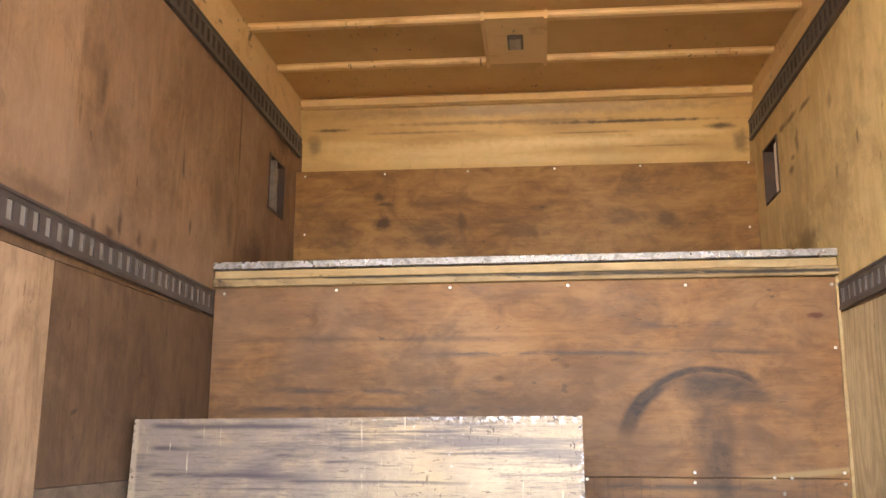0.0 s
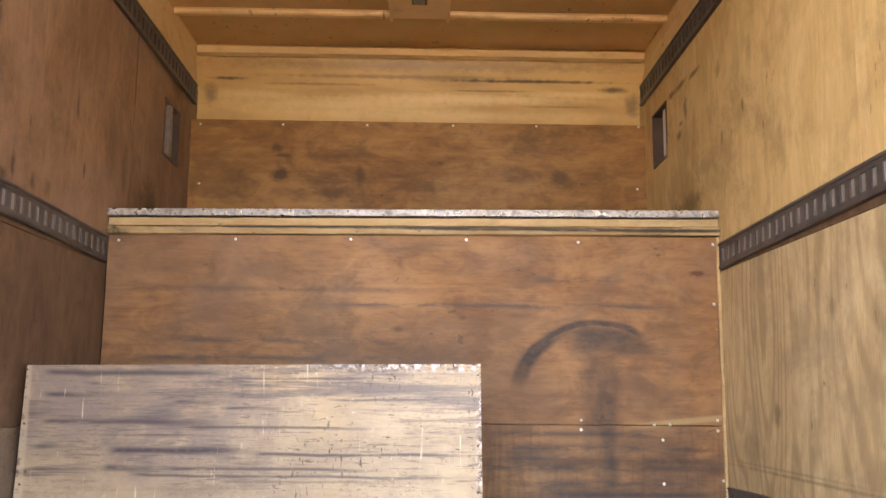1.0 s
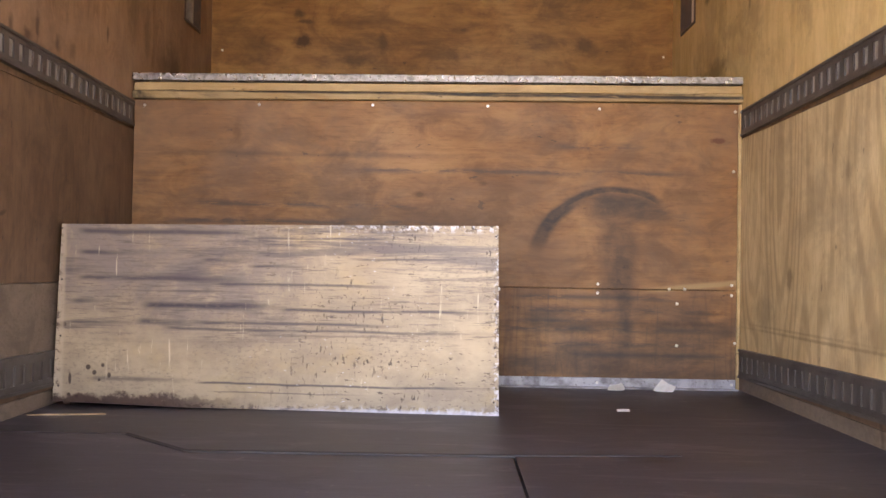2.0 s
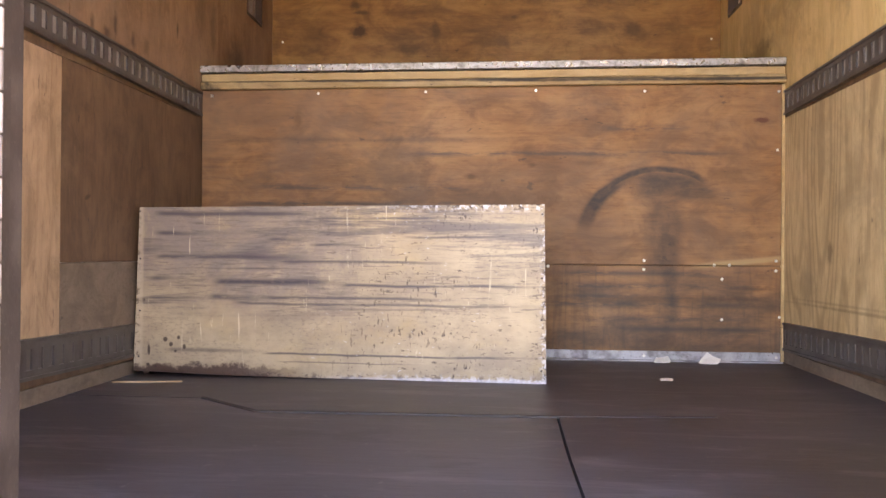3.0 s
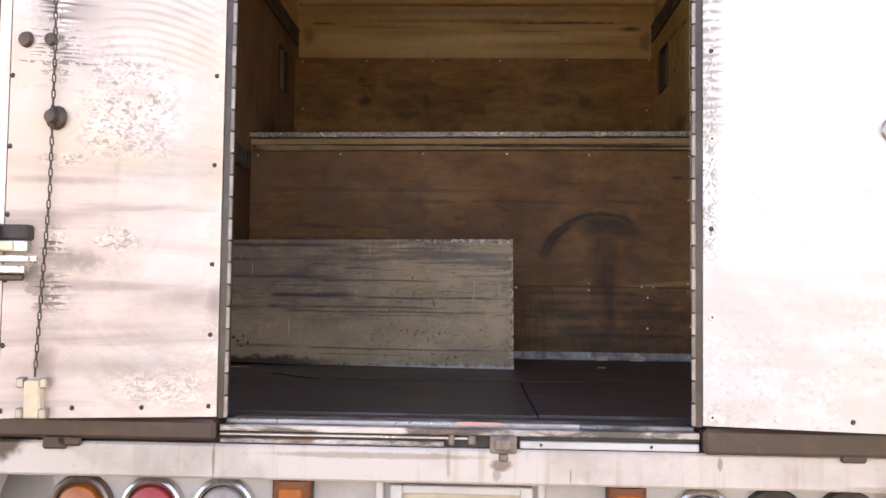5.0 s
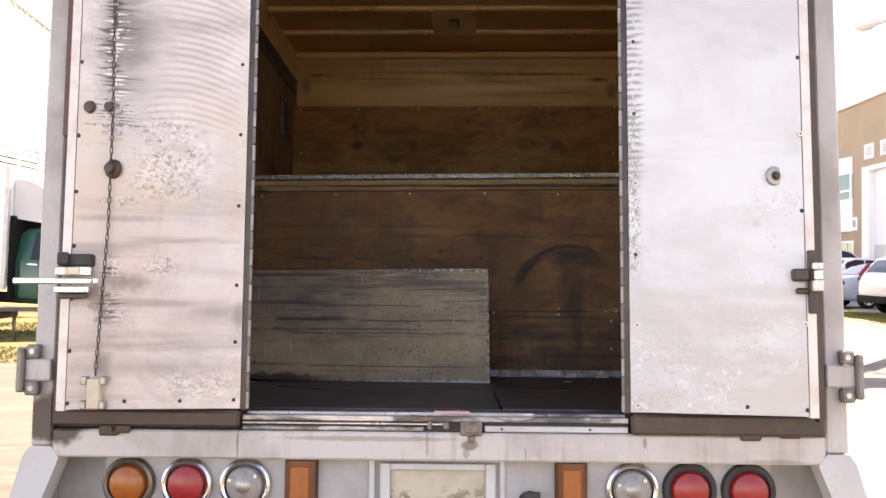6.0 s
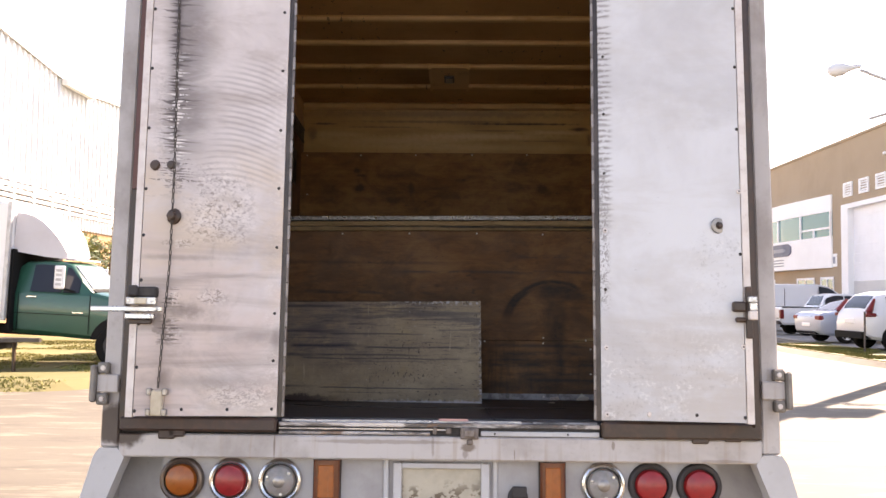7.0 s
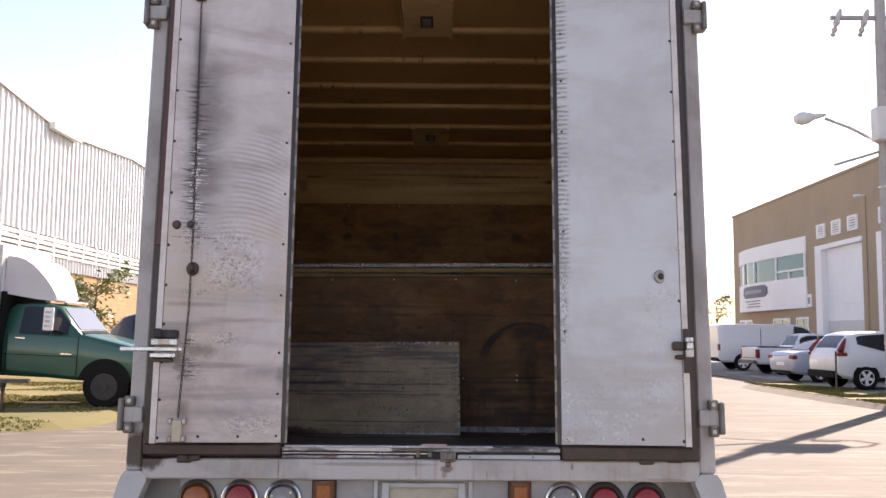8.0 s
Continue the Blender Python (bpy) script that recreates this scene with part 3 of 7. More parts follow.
def door_left():
    """Warm grey sheet: soot and ticks round the swinging chain, ripples beside it, worn lacework and stains below."""
    m = Mat("grimy_door_sheet", 0.42)
    x, _, z = m.xyz()
    big = m.noise((2.6, 2, 2.0), 5, 0.65, 0.4)
    wide = m.noise((1.4, 1, 5.5), 5, 0.7, 0.5, shift=(2, 3, 1))
    grit = m.noise((95, 20, 130), 4, 0.75)
    lace = m.noise((66, 20, 92), 3, 0.62, 1.0, shift=(4, 0, 2))
    c = m.mix(m.step(big, 0.35, 0.7), (0.70, 0.625, 0.61), (0.56, 0.495, 0.485))
    c = m.mix(m.mul(m.step(wide, 0.42, 0.66), 0.65), c, (0.40, 0.325, 0.295))
    beige = m.mul(m.step(m.noise((2.2, 1, 2.6), 5, 0.65, 0.6, shift=(7, 1, 3)), 0.36, 0.58), m.math("SUBTRACT", 1.0, m.step(z, 0.85, 1.05)), 0.8)
    c = m.mix(beige, c, (0.62, 0.49, 0.39))
    pink = m.mul(m.step(m.noise((1.8, 1, 3.0), 5, 0.65, 0.6, shift=(1, 6, 5)), 0.40, 0.62), m.math("SUBTRACT", 1.0, m.step(z, 0.5, 0.9)), 0.7)
    c = m.mix(pink, c, (0.60, 0.47, 0.43))
    off = m.math("ADD", x, m.math("MULTIPLY_ADD", z, 0.012, 0.949))
    dx = m.math("ABSOLUTE", off)
    left, right = m.math("MULTIPLY", off, -1.0), off
    wob = m.noise((1.5, 1, 9), 4, 0.65)
    # soft soot along the chain, and a cloud to the hinge side of it
    core = m.mul(m.math("SUBTRACT", 1.0, m.step(dx, 0.0, 0.05)), m.band(z, 1.06, 1.80, 0.12), m.step(wob, 0.2, 0.5), 0.8)
    cloud = m.mul(m.step(off, -0.07, 0.0), m.math("SUBTRACT", 1.0, m.step(off, 0.03, 0.19)), m.band(z, 0.95, 1.66, 0.13), m.step(m.noise((4, 1, 9), 5, 0.7, 0.4), 0.20, 0.55), 0.7)
    haze = m.mul(m.math("SUBTRACT", 1.0, m.step(dx, 0.02, 0.10)), m.band(z, 0.93, 1.30, 0.06), m.step(grit, 0.42, 0.6), 0.5)
    # ticks at every swing of the links, dark and long, with the paint rubbed bright between them
    dark = m.mul(m.math("MAXIMUM", m.ticks(z, left, 0.023, 0.02, 0.085, 1.3, 0.85), m.math("MAXIMUM", m.ticks(z, left, 0.011, 0.01, 0.06, 4.1, 0.7), m.ticks(z, right, 0.019, 0.02, 0.12, 7.7, 0.6, 0.4))), m.band(z, 0.945, 1.55, 0.05), 0.85)
    rubs = m.mul(m.math("MAXIMUM", m.ticks(z, left, 0.0135, 0.012, 0.06, 2.9, 0.6), m.ticks(z, right, 0.012, 0.012, 0.075, 6.3, 0.6)), m.band(z, 0.90, 1.30, 0.08), m.step(m.noise((60, 1, 20), 3, 0.7, shift=(5, 0, 3)), 0.40, 0.5), 0.95)
    worn_in = m.mul(m.math("MAXIMUM", m.ticks(z, dx, 0.021, 0.03, 0.16, 9.2, 0.75, 0.15), m.ticks(z, dx, 0.009, 0.02, 0.1, 3.7, 0.6)), m.band(z, 0.82, 0.97, 0.05), m.step(lace, 0.44, 0.5), 0.9)
    gnaw = m.mul(m.math("MAXIMUM", m.ticks(z, dx, 0.013, 0.02, 0.09, 8.4, 0.6, 0.2), m.ticks(z, dx, 0.008, 0.01, 0.06, 1.9, 0.6)), m.math("MAXIMUM", m.band(z, 0.27, 0.35, 0.03), m.band(z, 0.40, 0.46, 0.02)), m.step(lace, 0.38, 0.46), 1.0)
    grime = m.mul(m.step(m.noise((3.2, 1, 3.6), 6, 0.72, 0.7, shift=(9, 4, 2)), 0.46, 0.70), m.math("SUBTRACT", 1.0, m.step(z, 0.75, 1.0)), 0.5)
    c = m.mix(grime, c, (0.30, 0.24, 0.215))
    # shallow arched ripples
    arch = m.math("ADD", z, m.math("MULTIPLY", m.math("POWER", m.math("ABSOLUTE", m.math("ADD", x, 0.80)), 2.0), 1.3))
    rip = m.math("SINE", m.math("MULTIPLY_ADD", arch, 290.0, m.math("MULTIPLY", m.noise((5, 1, 5), 3), 5.0)))
    ripple = m.mul(m.step(rip, -0.6, 1.0), m.band(z, 0.86, 1.32, 0.06), m.band(x, -0.90, -0.61, 0.06), m.step(m.noise((4, 1, 5), 3, shift=(2, 2, 6)), 0.26, 0.55), 0.30)
    # lacework of worn paint, in patches
    zone = m.mul(m.step(m.noise((6, 1, 9), 5, 0.72, 0.5, shift=(3, 0, 9)), 0.36, 0.52), m.band(z, 0.64, 0.90, 0.05), m.band(x, -0.90, -0.70, 0.05))
    patch = m.math("MAXIMUM", zone, m.math("MAXIMUM", m.blob(-0.815, 0.435, 0.055, 0.03), m.math("MAXIMUM", m.blob(-0.945, 0.435, 0.03, 0.02), m.math("MAXIMUM", m.blob(-0.955, 0.31, 0.05, 0.045), m.blob(-0.94, 0.625, 0.06, 0.02)))))
    fleck = m.mul(m.step(lace, 0.53, 0.58), patch, 0.55)
    fleck2 = m.mul(m.step(lace, 0.50, 0.58), m.blob(-0.72, 0.10, 0.13, 0.06), 0.35)
    pale = m.mul(m.step(m.math("SUBTRACT", 1.0, lace), 0.54, 0.58), m.math("MAXIMUM", patch, m.math("MAXIMUM", m.mul(m.blob(-0.69, 0.09, 0.15, 0.06), 0.8), m.mul(m.step(x, -0.655, -0.61), m.step(wob, 0.4, 0.6), 0.7))), 0.35)
    lines = m.mul(m.step(m.noise((0.9, 1, 11), 5, 0.6, 0.5, shift=(6, 2, 8)), 0.48, 0.66), m.math("SUBTRACT", 1.0, m.step(z, 0.5, 0.75)), 0.42)
    swipe = m.math("MAXIMUM", m.blob(-0.85, 0.135, 0.36, 0.03, ragged=0.4, soft=0.6), m.math("MAXIMUM", m.blob(-0.66, 0.30, 0.14, 0.04, ragged=0.4, soft=0.6), m.blob(-0.95, 0.575, 0.18, 0.012, ragged=0.5, soft=0.5)))
    smut = m.math("MAXIMUM", m.blob(-0.905, 0.385, 0.06, 0.035, ragged=0.7, soft=0.5), m.math("MAXIMUM", m.blob(-0.99, 0.33, 0.035, 0.05, ragged=1.3), m.math("MAXIMUM", m.blob(-0.965, 0.14, 0.035, 0.05, ragged=0.4, soft=0.5), m.blob(-0.59, 0.29, 0.03, 0.05, ragged=0.3, soft=0.6))))
    soot = (0.075, 0.052, 0.05)
    c = m.mix(pale, c, (0.82, 0.76, 0.72))
    c = m.mix(m.math("MULTIPLY", m.math("MAXIMUM", m.math("MAXIMUM", core, cloud), m.math("MAXIMUM", haze, ripple)), 0.92), c, soot)
    c = m.mix(m.math("MAXIMUM", dark, m.math("MULTIPLY", m.math("MAXIMUM", worn_in, gnaw), 0.8)), c, soot)
    c = m.mix(rubs, c, (0.80, 0.74, 0.71))
    f = m.math("MAXIMUM", m.math("MAXIMUM", fleck, lines), m.math("MAXIMUM", m.math("MAXIMUM", fleck2, m.math("MULTIPLY", smut, 0.65)), m.math("MULTIPLY", swipe, 0.4)))
    c = m.mix(m.math("MULTIPLY", f, 0.95), c, (0.11, 0.075, 0.065))
    m.color(c).rough(m.math("MULTIPLY_ADD", big, 0.4, 0.2))
    return m.bump(m.noise((3, 2, 2.2), 2), 0.5, 0.01)


def door_right():
    m = Mat("white_door_sheet", 0.42)
    x, _, z = m.xyz()
    big = m.noise((2.6, 2, 2.0), 5, 0.65, 0.4)
    wide = m.noise((1.4, 1, 5.5), 5, 0.65, 0.5, shift=(2, 3, 1))
    c = m.mix(m.step(big, 0.35, 0.7), (0.64, 0.635, 0.655), (0.565, 0.55, 0.56))
    c = m.mix(m.math("MULTIPLY", m.step(wide, 0.44, 0.66), 0.55), c, (0.52, 0.485, 0.465))
    grit = m.noise((70, 20, 70), 4, 0.75)
    fringe = m.mul(m.ticks(z, m.math("SUBTRACT", x, 0.579), 0.021, 0.11, 0.22, 5.3, 0.95, 0.45), m.math("SUBTRACT", 1.0, m.step(m.math("MULTIPLY_ADD", m.noise((1, 1, 30), 3, 0.6), 0.03, x), 0.625, 0.650)), m.math("SUBTRACT", 1.0, m.mul(m.step(grit, 0.54, 0.58), 0.8)), m.step(z, 0.62, 0.80), 0.85)
    scab = m.mul(m.math("SUBTRACT", 1.0, m.step(x, 0.60, 0.622)), m.step(m.noise((80, 20, 62), 3, 0.62, 1.6, shift=(4, 0, 2)), 0.51, 0.55), m.band(z, 0.42, 0.95, 0.05), 0.75)
    zone = m.math("MAXIMUM", m.math("SUBTRACT", 1.0, m.step(z, 0.15, 0.42)), m.mul(m.band(x, 0.9, 1.08, 0.06), m.band(z, 0.38, 0.66, 0.06)))
    low = m.math("SUBTRACT", 1.0, m.step(z, 0.2, 0.6))
    speck = m.mul(m.step(grit, 0.56, 0.62), m.step(m.noise((5, 2, 6), 4, 0.6), 0.42, 0.56), zone, 0.28)
    c = m.mix(m.mul(m.step(wide, 0.36, 0.62), low, 0.65), c, (0.49, 0.425, 0.385))
    smoke = m.mul(m.step(m.noise((1.3, 1, 2.0), 5, 0.65, 0.8, shift=(8, 1, 2)), 0.44, 0.68), 0.45)
    c = m.mix(smoke, c, (0.42, 0.40, 0.405))
    c = m.mix(m.mul(m.step(m.math("SUBTRACT", 1.0, grit), 0.54, 0.59), m.step(m.noise((4, 2, 9), 4, 0.6, shift=(1, 1, 5)), 0.46, 0.58), zone, 0.5), c, (0.78, 0.75, 0.73))
    scr = m.mul(m.step(m.noise((22, 6, 40), 4, 0.65, 0.8, shift=(0, 4, 2)), 0.70, 0.74), 0.45)
    f = m.math("MAXIMUM", m.math("MAXIMUM", fringe, scab), m.math("MAXIMUM", speck, scr))
    c = m.mix(m.math("MULTIPLY", f, 0.85), c, (0.13, 0.10, 0.09))
    m.color(c).rough(m.math("MULTIPLY_ADD", big, 0.4, 0.2))
    return m.bump(m.noise((3, 2, 2.2), 2), 0.5, 0.01)


DOOR_L, DOOR_R = door_left(), door_right()


def lens(name, col):
    m = Mat(name, 0.32, 0.0, col)
    m.b.inputs["Coat Weight"].default_value = 0.15
    m.b.inputs["Subsurface Weight"].default_value = 0.3
    m.b.inputs["Subsurface Radius"].default_value = (0.02, 0.008, 0.004)
    ring = m.noise((40, 40, 40), 2)
    m.color(m.mix(m.math("MULTIPLY", m.step(ring, 0.4, 0.7), 0.5), col, tuple(0.6 * v for v in col)))
    return m.bump(m.noise((220, 220, 220), 1), 0.15, 0.001)


AMBER_DARK = lens("shaded_amber_lens", (0.15, 0.032, 0.006))
AMBER, RED, CLEAR = lens("amber_lens", (0.36, 0.088, 0.010)), lens("red_lens", (0.34, 0.016, 0.018)), lens("clear_lens", (0.27, 0.245, 0.235))
RING_DULL = worn("tarnished_lamp_ring", (0.20, 0.15, 0.12), (0.07, 0.05, 0.04), 0.6, 0.35, 0.7, 22, 0.4)
CHROME = worn("worn_chrome", (0.70, 0.68, 0.66), (0.25, 0.2, 0.17), 0.35, 0.22, 1.0, 22, 0.25)
PANEL = worn("grimy_lamp_panel_paint", (0.40, 0.385, 0.39), (0.24, 0.21, 0.205), 0.55, 0.45, 0.0, 4, 0.2)


def peeled_plate():
    m = Mat("peeled_cream_plate", 0.5)
    big = m.noise((9, 9, 9), 4, 0.6)
    c = m.mix(m.step(big, 0.35, 0.7), (0.50, 0.44, 0.35), (0.38, 0.33, 0.26))
    peel = m.mul(m.step(m.noise((26, 9, 30), 5, 0.6), 0.52, 0.56), m.math("SUBTRACT", 1.0, m.step(m.xyz()[2], -0.02, 0.06)), m.step(m.noise((9, 9, 12), 3, shift=(3, 0, 1)), 0.42, 0.5))
    return m.color(m.mix(m.math("MULTIPLY", peel, 0.9), c, (0.10, 0.065, 0.035)))


PLATE = peeled_plate()


def sill_metal(name, base):
    """Trodden sill strip: grey metal with black grease and rust along its length."""
    m = Mat(name, 0.4, 0.4)
    c = m.mix(m.step(m.noise((5, 9, 9), 5, 0.7), 0.35, 0.65), base, tuple(0.6 * v for v in base))
    c = m.mix(m.mul(m.step(m.noise((3.5, 14, 14), 6, 0.75, 0.5, shift=(2, 1, 1)), 0.45, 0.58), 0.85), c, (0.035, 0.027, 0.025))
    c = m.mix(m.mul(m.step(m.noise((9, 14, 20), 5, 0.7, shift=(7, 1, 4)), 0.56, 0.64), 0.7), c, (0.20, 0.11, 0.07))
    m.color(c).rough(m.math("MULTIPLY_ADD", m.noise((8, 8, 8), 4), 0.4, 0.2))
    return m.bump(m.noise((12, 14, 14), 4), 0.5, 0.003)


SILL_WHITE, SILL_BROWN = sill_metal("chipped_white_sill", (0.54, 0.49, 0.48)), sill_metal("brown_sill_strip", (0.20, 0.165, 0.15))
SILL, SILL_BRIGHT = sill_metal("greasy_sill_steel", (0.42, 0.385, 0.375)), worn("bright_sill_edge", (0.52, 0.48, 0.47), (0.16, 0.12, 0.1), 0.7, 0.3, 0.7, 7, 0.4)
CREAM = worn("cream_plastic", (0.66, 0.56, 0.42), (0.34, 0.24, 0.16), 0.6, 0.5)
CHAIN_PALE = worn("pale_chain_steel", (0.24, 0.185, 0.14), (0.12, 0.075, 0.04), 0.4, 0.4, 0.5, 30)
CHAIN_DARK = worn("sooty_chain_steel", (0.07, 0.06, 0.055), (0.16, 0.1, 0.07), 0.4, 0.6, 0.4, 30)


# ---- mesh helpers ----
def box(bm, x0, x1, y0, y1, z0, z1, bevel=0.0):
    r = bmesh.ops.create_cube(bm, size=1.0, matrix=Matrix.Translation(((x0 + x1) / 2, (y0 + y1) / 2, (z0 + z1) / 2)) @ Matrix.Diagonal((x1 - x0, y1 - y0, z1 - z0, 1)))
    if bevel:
        edges = list({e for v in r["verts"] for e in v.link_edges})
        bmesh.ops.bevel(bm, geom=edges, offset=bevel, segments=1, affect="EDGES")
    return bm


def boxes(*rows, bevel=0.0):
    bm = bmesh.new()
    for r in rows:
        box(bm, *r, bevel=bevel)
    return bm


def turned(profile, segments=24, axis="y", caps=True):
    """A lathe body from (radius, height) pairs round the axis."""
    bm = bmesh.new()
    rings = []
    for r, h in profile:
        ring = []
        for i in range(segments):
            a = 2 * math.pi * i / segments
            c, s = r * math.cos(a), r * math.sin(a)
            ring.append(bm.verts.new({"y": (c, h, s), "z": (c, s, h), "x": (h, c, s)}[axis]))
        rings.append(ring)
    for p, q in zip(rings, rings[1:]):
        for i in range(segments):
            j = (i + 1) % segments
            bm.faces.new((p[i], p[j], q[j], q[i]))
    for ring in (rings[0], rings[-1]) if caps else ():
        bm.faces.new(ring)
    bmesh.ops.recalc_face_normals(bm, faces=bm.faces)
    return bm


def prism(points, lo, hi, axis="z", bm=None):
    """A flat outline drawn out from lo to hi along the axis."""
    bm = bm or bmesh.new()

    def put(p, h):
        return {"z": (p[0], p[1], h), "y": (p[0], h, p[1]), "x": (h, p[0], p[1])}[axis]

    a = [bm.verts.new(put(p, lo)) for p in points]
    b = [bm.verts.new(put(p, hi)) for p in points]
    fs = [bm.faces.new(a), bm.faces.new(b[::-1])]
    for i in range(len(points)):
        j = (i + 1) % len(points)
        fs.append(bm.faces.new((a[i], b[i], b[j], a[j])))
    bmesh.ops.recalc_face_normals(bm, faces=fs)
    return bm


def loft(rows):
    """A body symmetric about y=0: (x, z, half width) round the side outline."""
    bm = bmesh.new()
    a = [bm.verts.new((x, -w, z)) for x, z, w in rows]
    b = [bm.verts.new((x, w, z)) for x, z, w in rows]
    bm.faces.new(a), bm.faces.new(b[::-1])
    for i in range(len(rows)):
        j = (i + 1) % len(rows)
        bm.faces.new((a[i], b[i], b[j], a[j]))
    bmesh.ops.recalc_face_normals(bm, faces=bm.faces)
    return bm


def tube(points, radius, segments=8, bm=None):
    bm = bm or bmesh.new()
    pts = [Vector(p) for p in points]
    rings = []
    for i, p in enumerate(pts):
        d = (pts[min(i + 1, len(pts) - 1)] - pts[max(i - 1, 0)]).normalized()
        u = d.orthogonal().normalized() if abs(d.z) > 0.9 else d.cross(Vector((0, 0, 1))).normalized()
        v = d.cross(u)
        r = radius[i] if isinstance(radius, (list, tuple)) else radius
        rings.append([bm.verts.new(p + r * (math.cos(2 * math.pi * k / segments) * u + math.sin(2 * math.pi * k / segments) * v)) for k in range(segments)])
    for p, q in zip(rings, rings[1:]):
        for i in range(segments):
            j = (i + 1) % segments
            bm.faces.new((p[i], p[j], q[j], q[i]))
    bm.faces.new(rings[0]), bm.faces.new(rings[-1])
    bmesh.ops.recalc_face_normals(bm, faces=bm.faces)
    return bm


def mesh(name, bm, material, smooth=False):
    me = bpy.data.meshes.new(name)
    bm.to_mesh(me)
    bm.free()
    me.materials.append(material.m)
    if smooth:
        me.shade_smooth()
        me.set_sharp_from_angle(angle=radians(35))
    return me


def part(name, bm, material, parent, label="", m=None, smooth=False):
    ob = new(name, bm if isinstance(bm, bpy.types.Mesh) else mesh(name, bm, material, smooth))
    ob.parent = parent
    if m is not None:
        ob.matrix_local = m
    return tagged(ob, label)


def thing(name, label, category, m=None, group="", kind=""):
    """An Empty that parents the parts of a thing; on the truck unless a pose is given."""
    ob = new(name)
    ob.empty_display_size = 0.1
    ob.matrix_world = TRUCK if m is None else m
    return tagged(ob, label, category, group, kind)


def structure(name, bm, material, label, category, m=None, smooth=False):
    ob = new(name, mesh(name, bm, material, smooth))
    ob.matrix_world = TRUCK if m is None else m
    return tagged(ob, label, category, kind="structure")


# ---- cargo box ----
WL, W, BULK, BACK, NOSE, SKIN = 1.155, 1.138, 2.475, 3.57, 3.67, 1.212
screw = mesh("screw", turned([(0.0, -0.003), (0.004, -0.0027), (0.006, 0.0)], 10), SCREW)
rivet_dark = mesh("rivet", turned([(0.002, -0.004), (0.0045, -0.003), (0.0065, 0.0)], 10), DARK)
rivet_pale = mesh("rivet", turned([(0.003, -0.004), (0.0075, -0.004), (0.009, -0.002), (0.0095, 0.0)], 14), EDGE)

floor = structure("floor", boxes((-WL, W, 0.20, BULK, -0.12, -0.022)), DARK, "dark subfloor of the cargo box", "floor")
seam = [(-1.153, 1.365), (-0.762, 1.355), (-0.559, 1.159), (0.202, 1.166), (0.6, 1.2), (1.136, 1.203)]
part("floor_panel", prism([(x, y + 0.002) for x, y in seam] + [(1.136, BULK - 0.002), (-1.153, BULK - 0.002)], -0.022, 0.0), FLOOR, floor)
part("floor_panel", prism([(-1.153, 0.225), (0.206, 0.225), (0.200, 0.7), (0.201, 1.162)] + [(x, y - 0.002) for x, y in seam[2::-1]], -0.022, -0.001), FLOOR, floor)
part("floor_panel", prism([(0.211, 0.225), (1.136, 0.225), (1.136, 1.2), (0.6, 1.197), (0.207, 1.162), (0.205, 0.7)], -0.022, 0.001), FLOOR, floor)
for a, b, w in ((seam[1], seam[2], 0.009), (seam[2], seam[3], 0.007), (seam[3], seam[4], 0.004)):
    part("joint", prism([(a[0], a[1] - w), (b[0], b[1] - w), (b[0], b[1] + w), (a[0], a[1] + w)], -0.02, 0.003), DARK, floor, "black dirt filled joint")


VENT = {-1: (3.10, 3.355, 1.525, 1.795), 1: (3.15, 3.405, 1.56, 1.83)}


def side_wall(name, side):
    """Outer skin, with plywood sheets fixed to its inside."""
    face, back = (WL if side < 0 else W), 1.190

    def span(a, b):
        return (min(side * a, side * b), max(side * a, side * b))

    ob = structure(name, boxes((*span(back + 0.002, SKIN), 0.02, NOSE + 0.06, -0.1, 2.36)), FRAME, "grey white outer skin of the truck box", "wall")

    def sheet(y0, y1, z0, z1, mat, label=""):
        part("plywood_sheet", boxes((*span(face, back), y0 + 0.0018, y1 - 0.0018, z0 + 0.001, z1 - 0.001)), mat, ob, label)

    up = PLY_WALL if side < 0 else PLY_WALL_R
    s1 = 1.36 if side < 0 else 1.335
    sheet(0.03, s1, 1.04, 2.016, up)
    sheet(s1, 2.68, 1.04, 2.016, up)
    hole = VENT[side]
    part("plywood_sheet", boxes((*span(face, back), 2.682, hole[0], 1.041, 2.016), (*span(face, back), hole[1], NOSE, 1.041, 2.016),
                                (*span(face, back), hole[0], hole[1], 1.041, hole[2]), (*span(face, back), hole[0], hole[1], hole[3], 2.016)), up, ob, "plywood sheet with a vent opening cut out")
    if side < 0:
        sheet(0.03, 1.32, 0.15, 0.94, PLY_BEIGE, "pale new plywood sheet")
        sheet(1.32, BULK + 0.07, 0.37, 0.94, PLY_DARK)
        sheet(1.32, BULK + 0.07, 0.15, 0.37, PLY_STRIP, "pale pinkish plywood strip")
    else:
        sheet(0.03, 1.22, 0.15, 0.94, PLY_PALE, "pale new plywood sheet")
        sheet(1.22, BULK + 0.07, 0.15, 0.94, PLY_PALE, "pale new plywood sheet")
    sheet(0.03, BULK + 0.07, -0.05, 0.045, PLY_STRIP, "dusty timber strip at floor level")
    sheet(0.03, BULK + 0.07, 0.94, 1.04, PLY_DARK)
    sheet(0.03, BULK + 0.07, 0.045, 0.15, PLY_DARK)
    return ob


wall_left, wall_right = side_wall("wall_left", -1), side_wall("wall_right", 1)

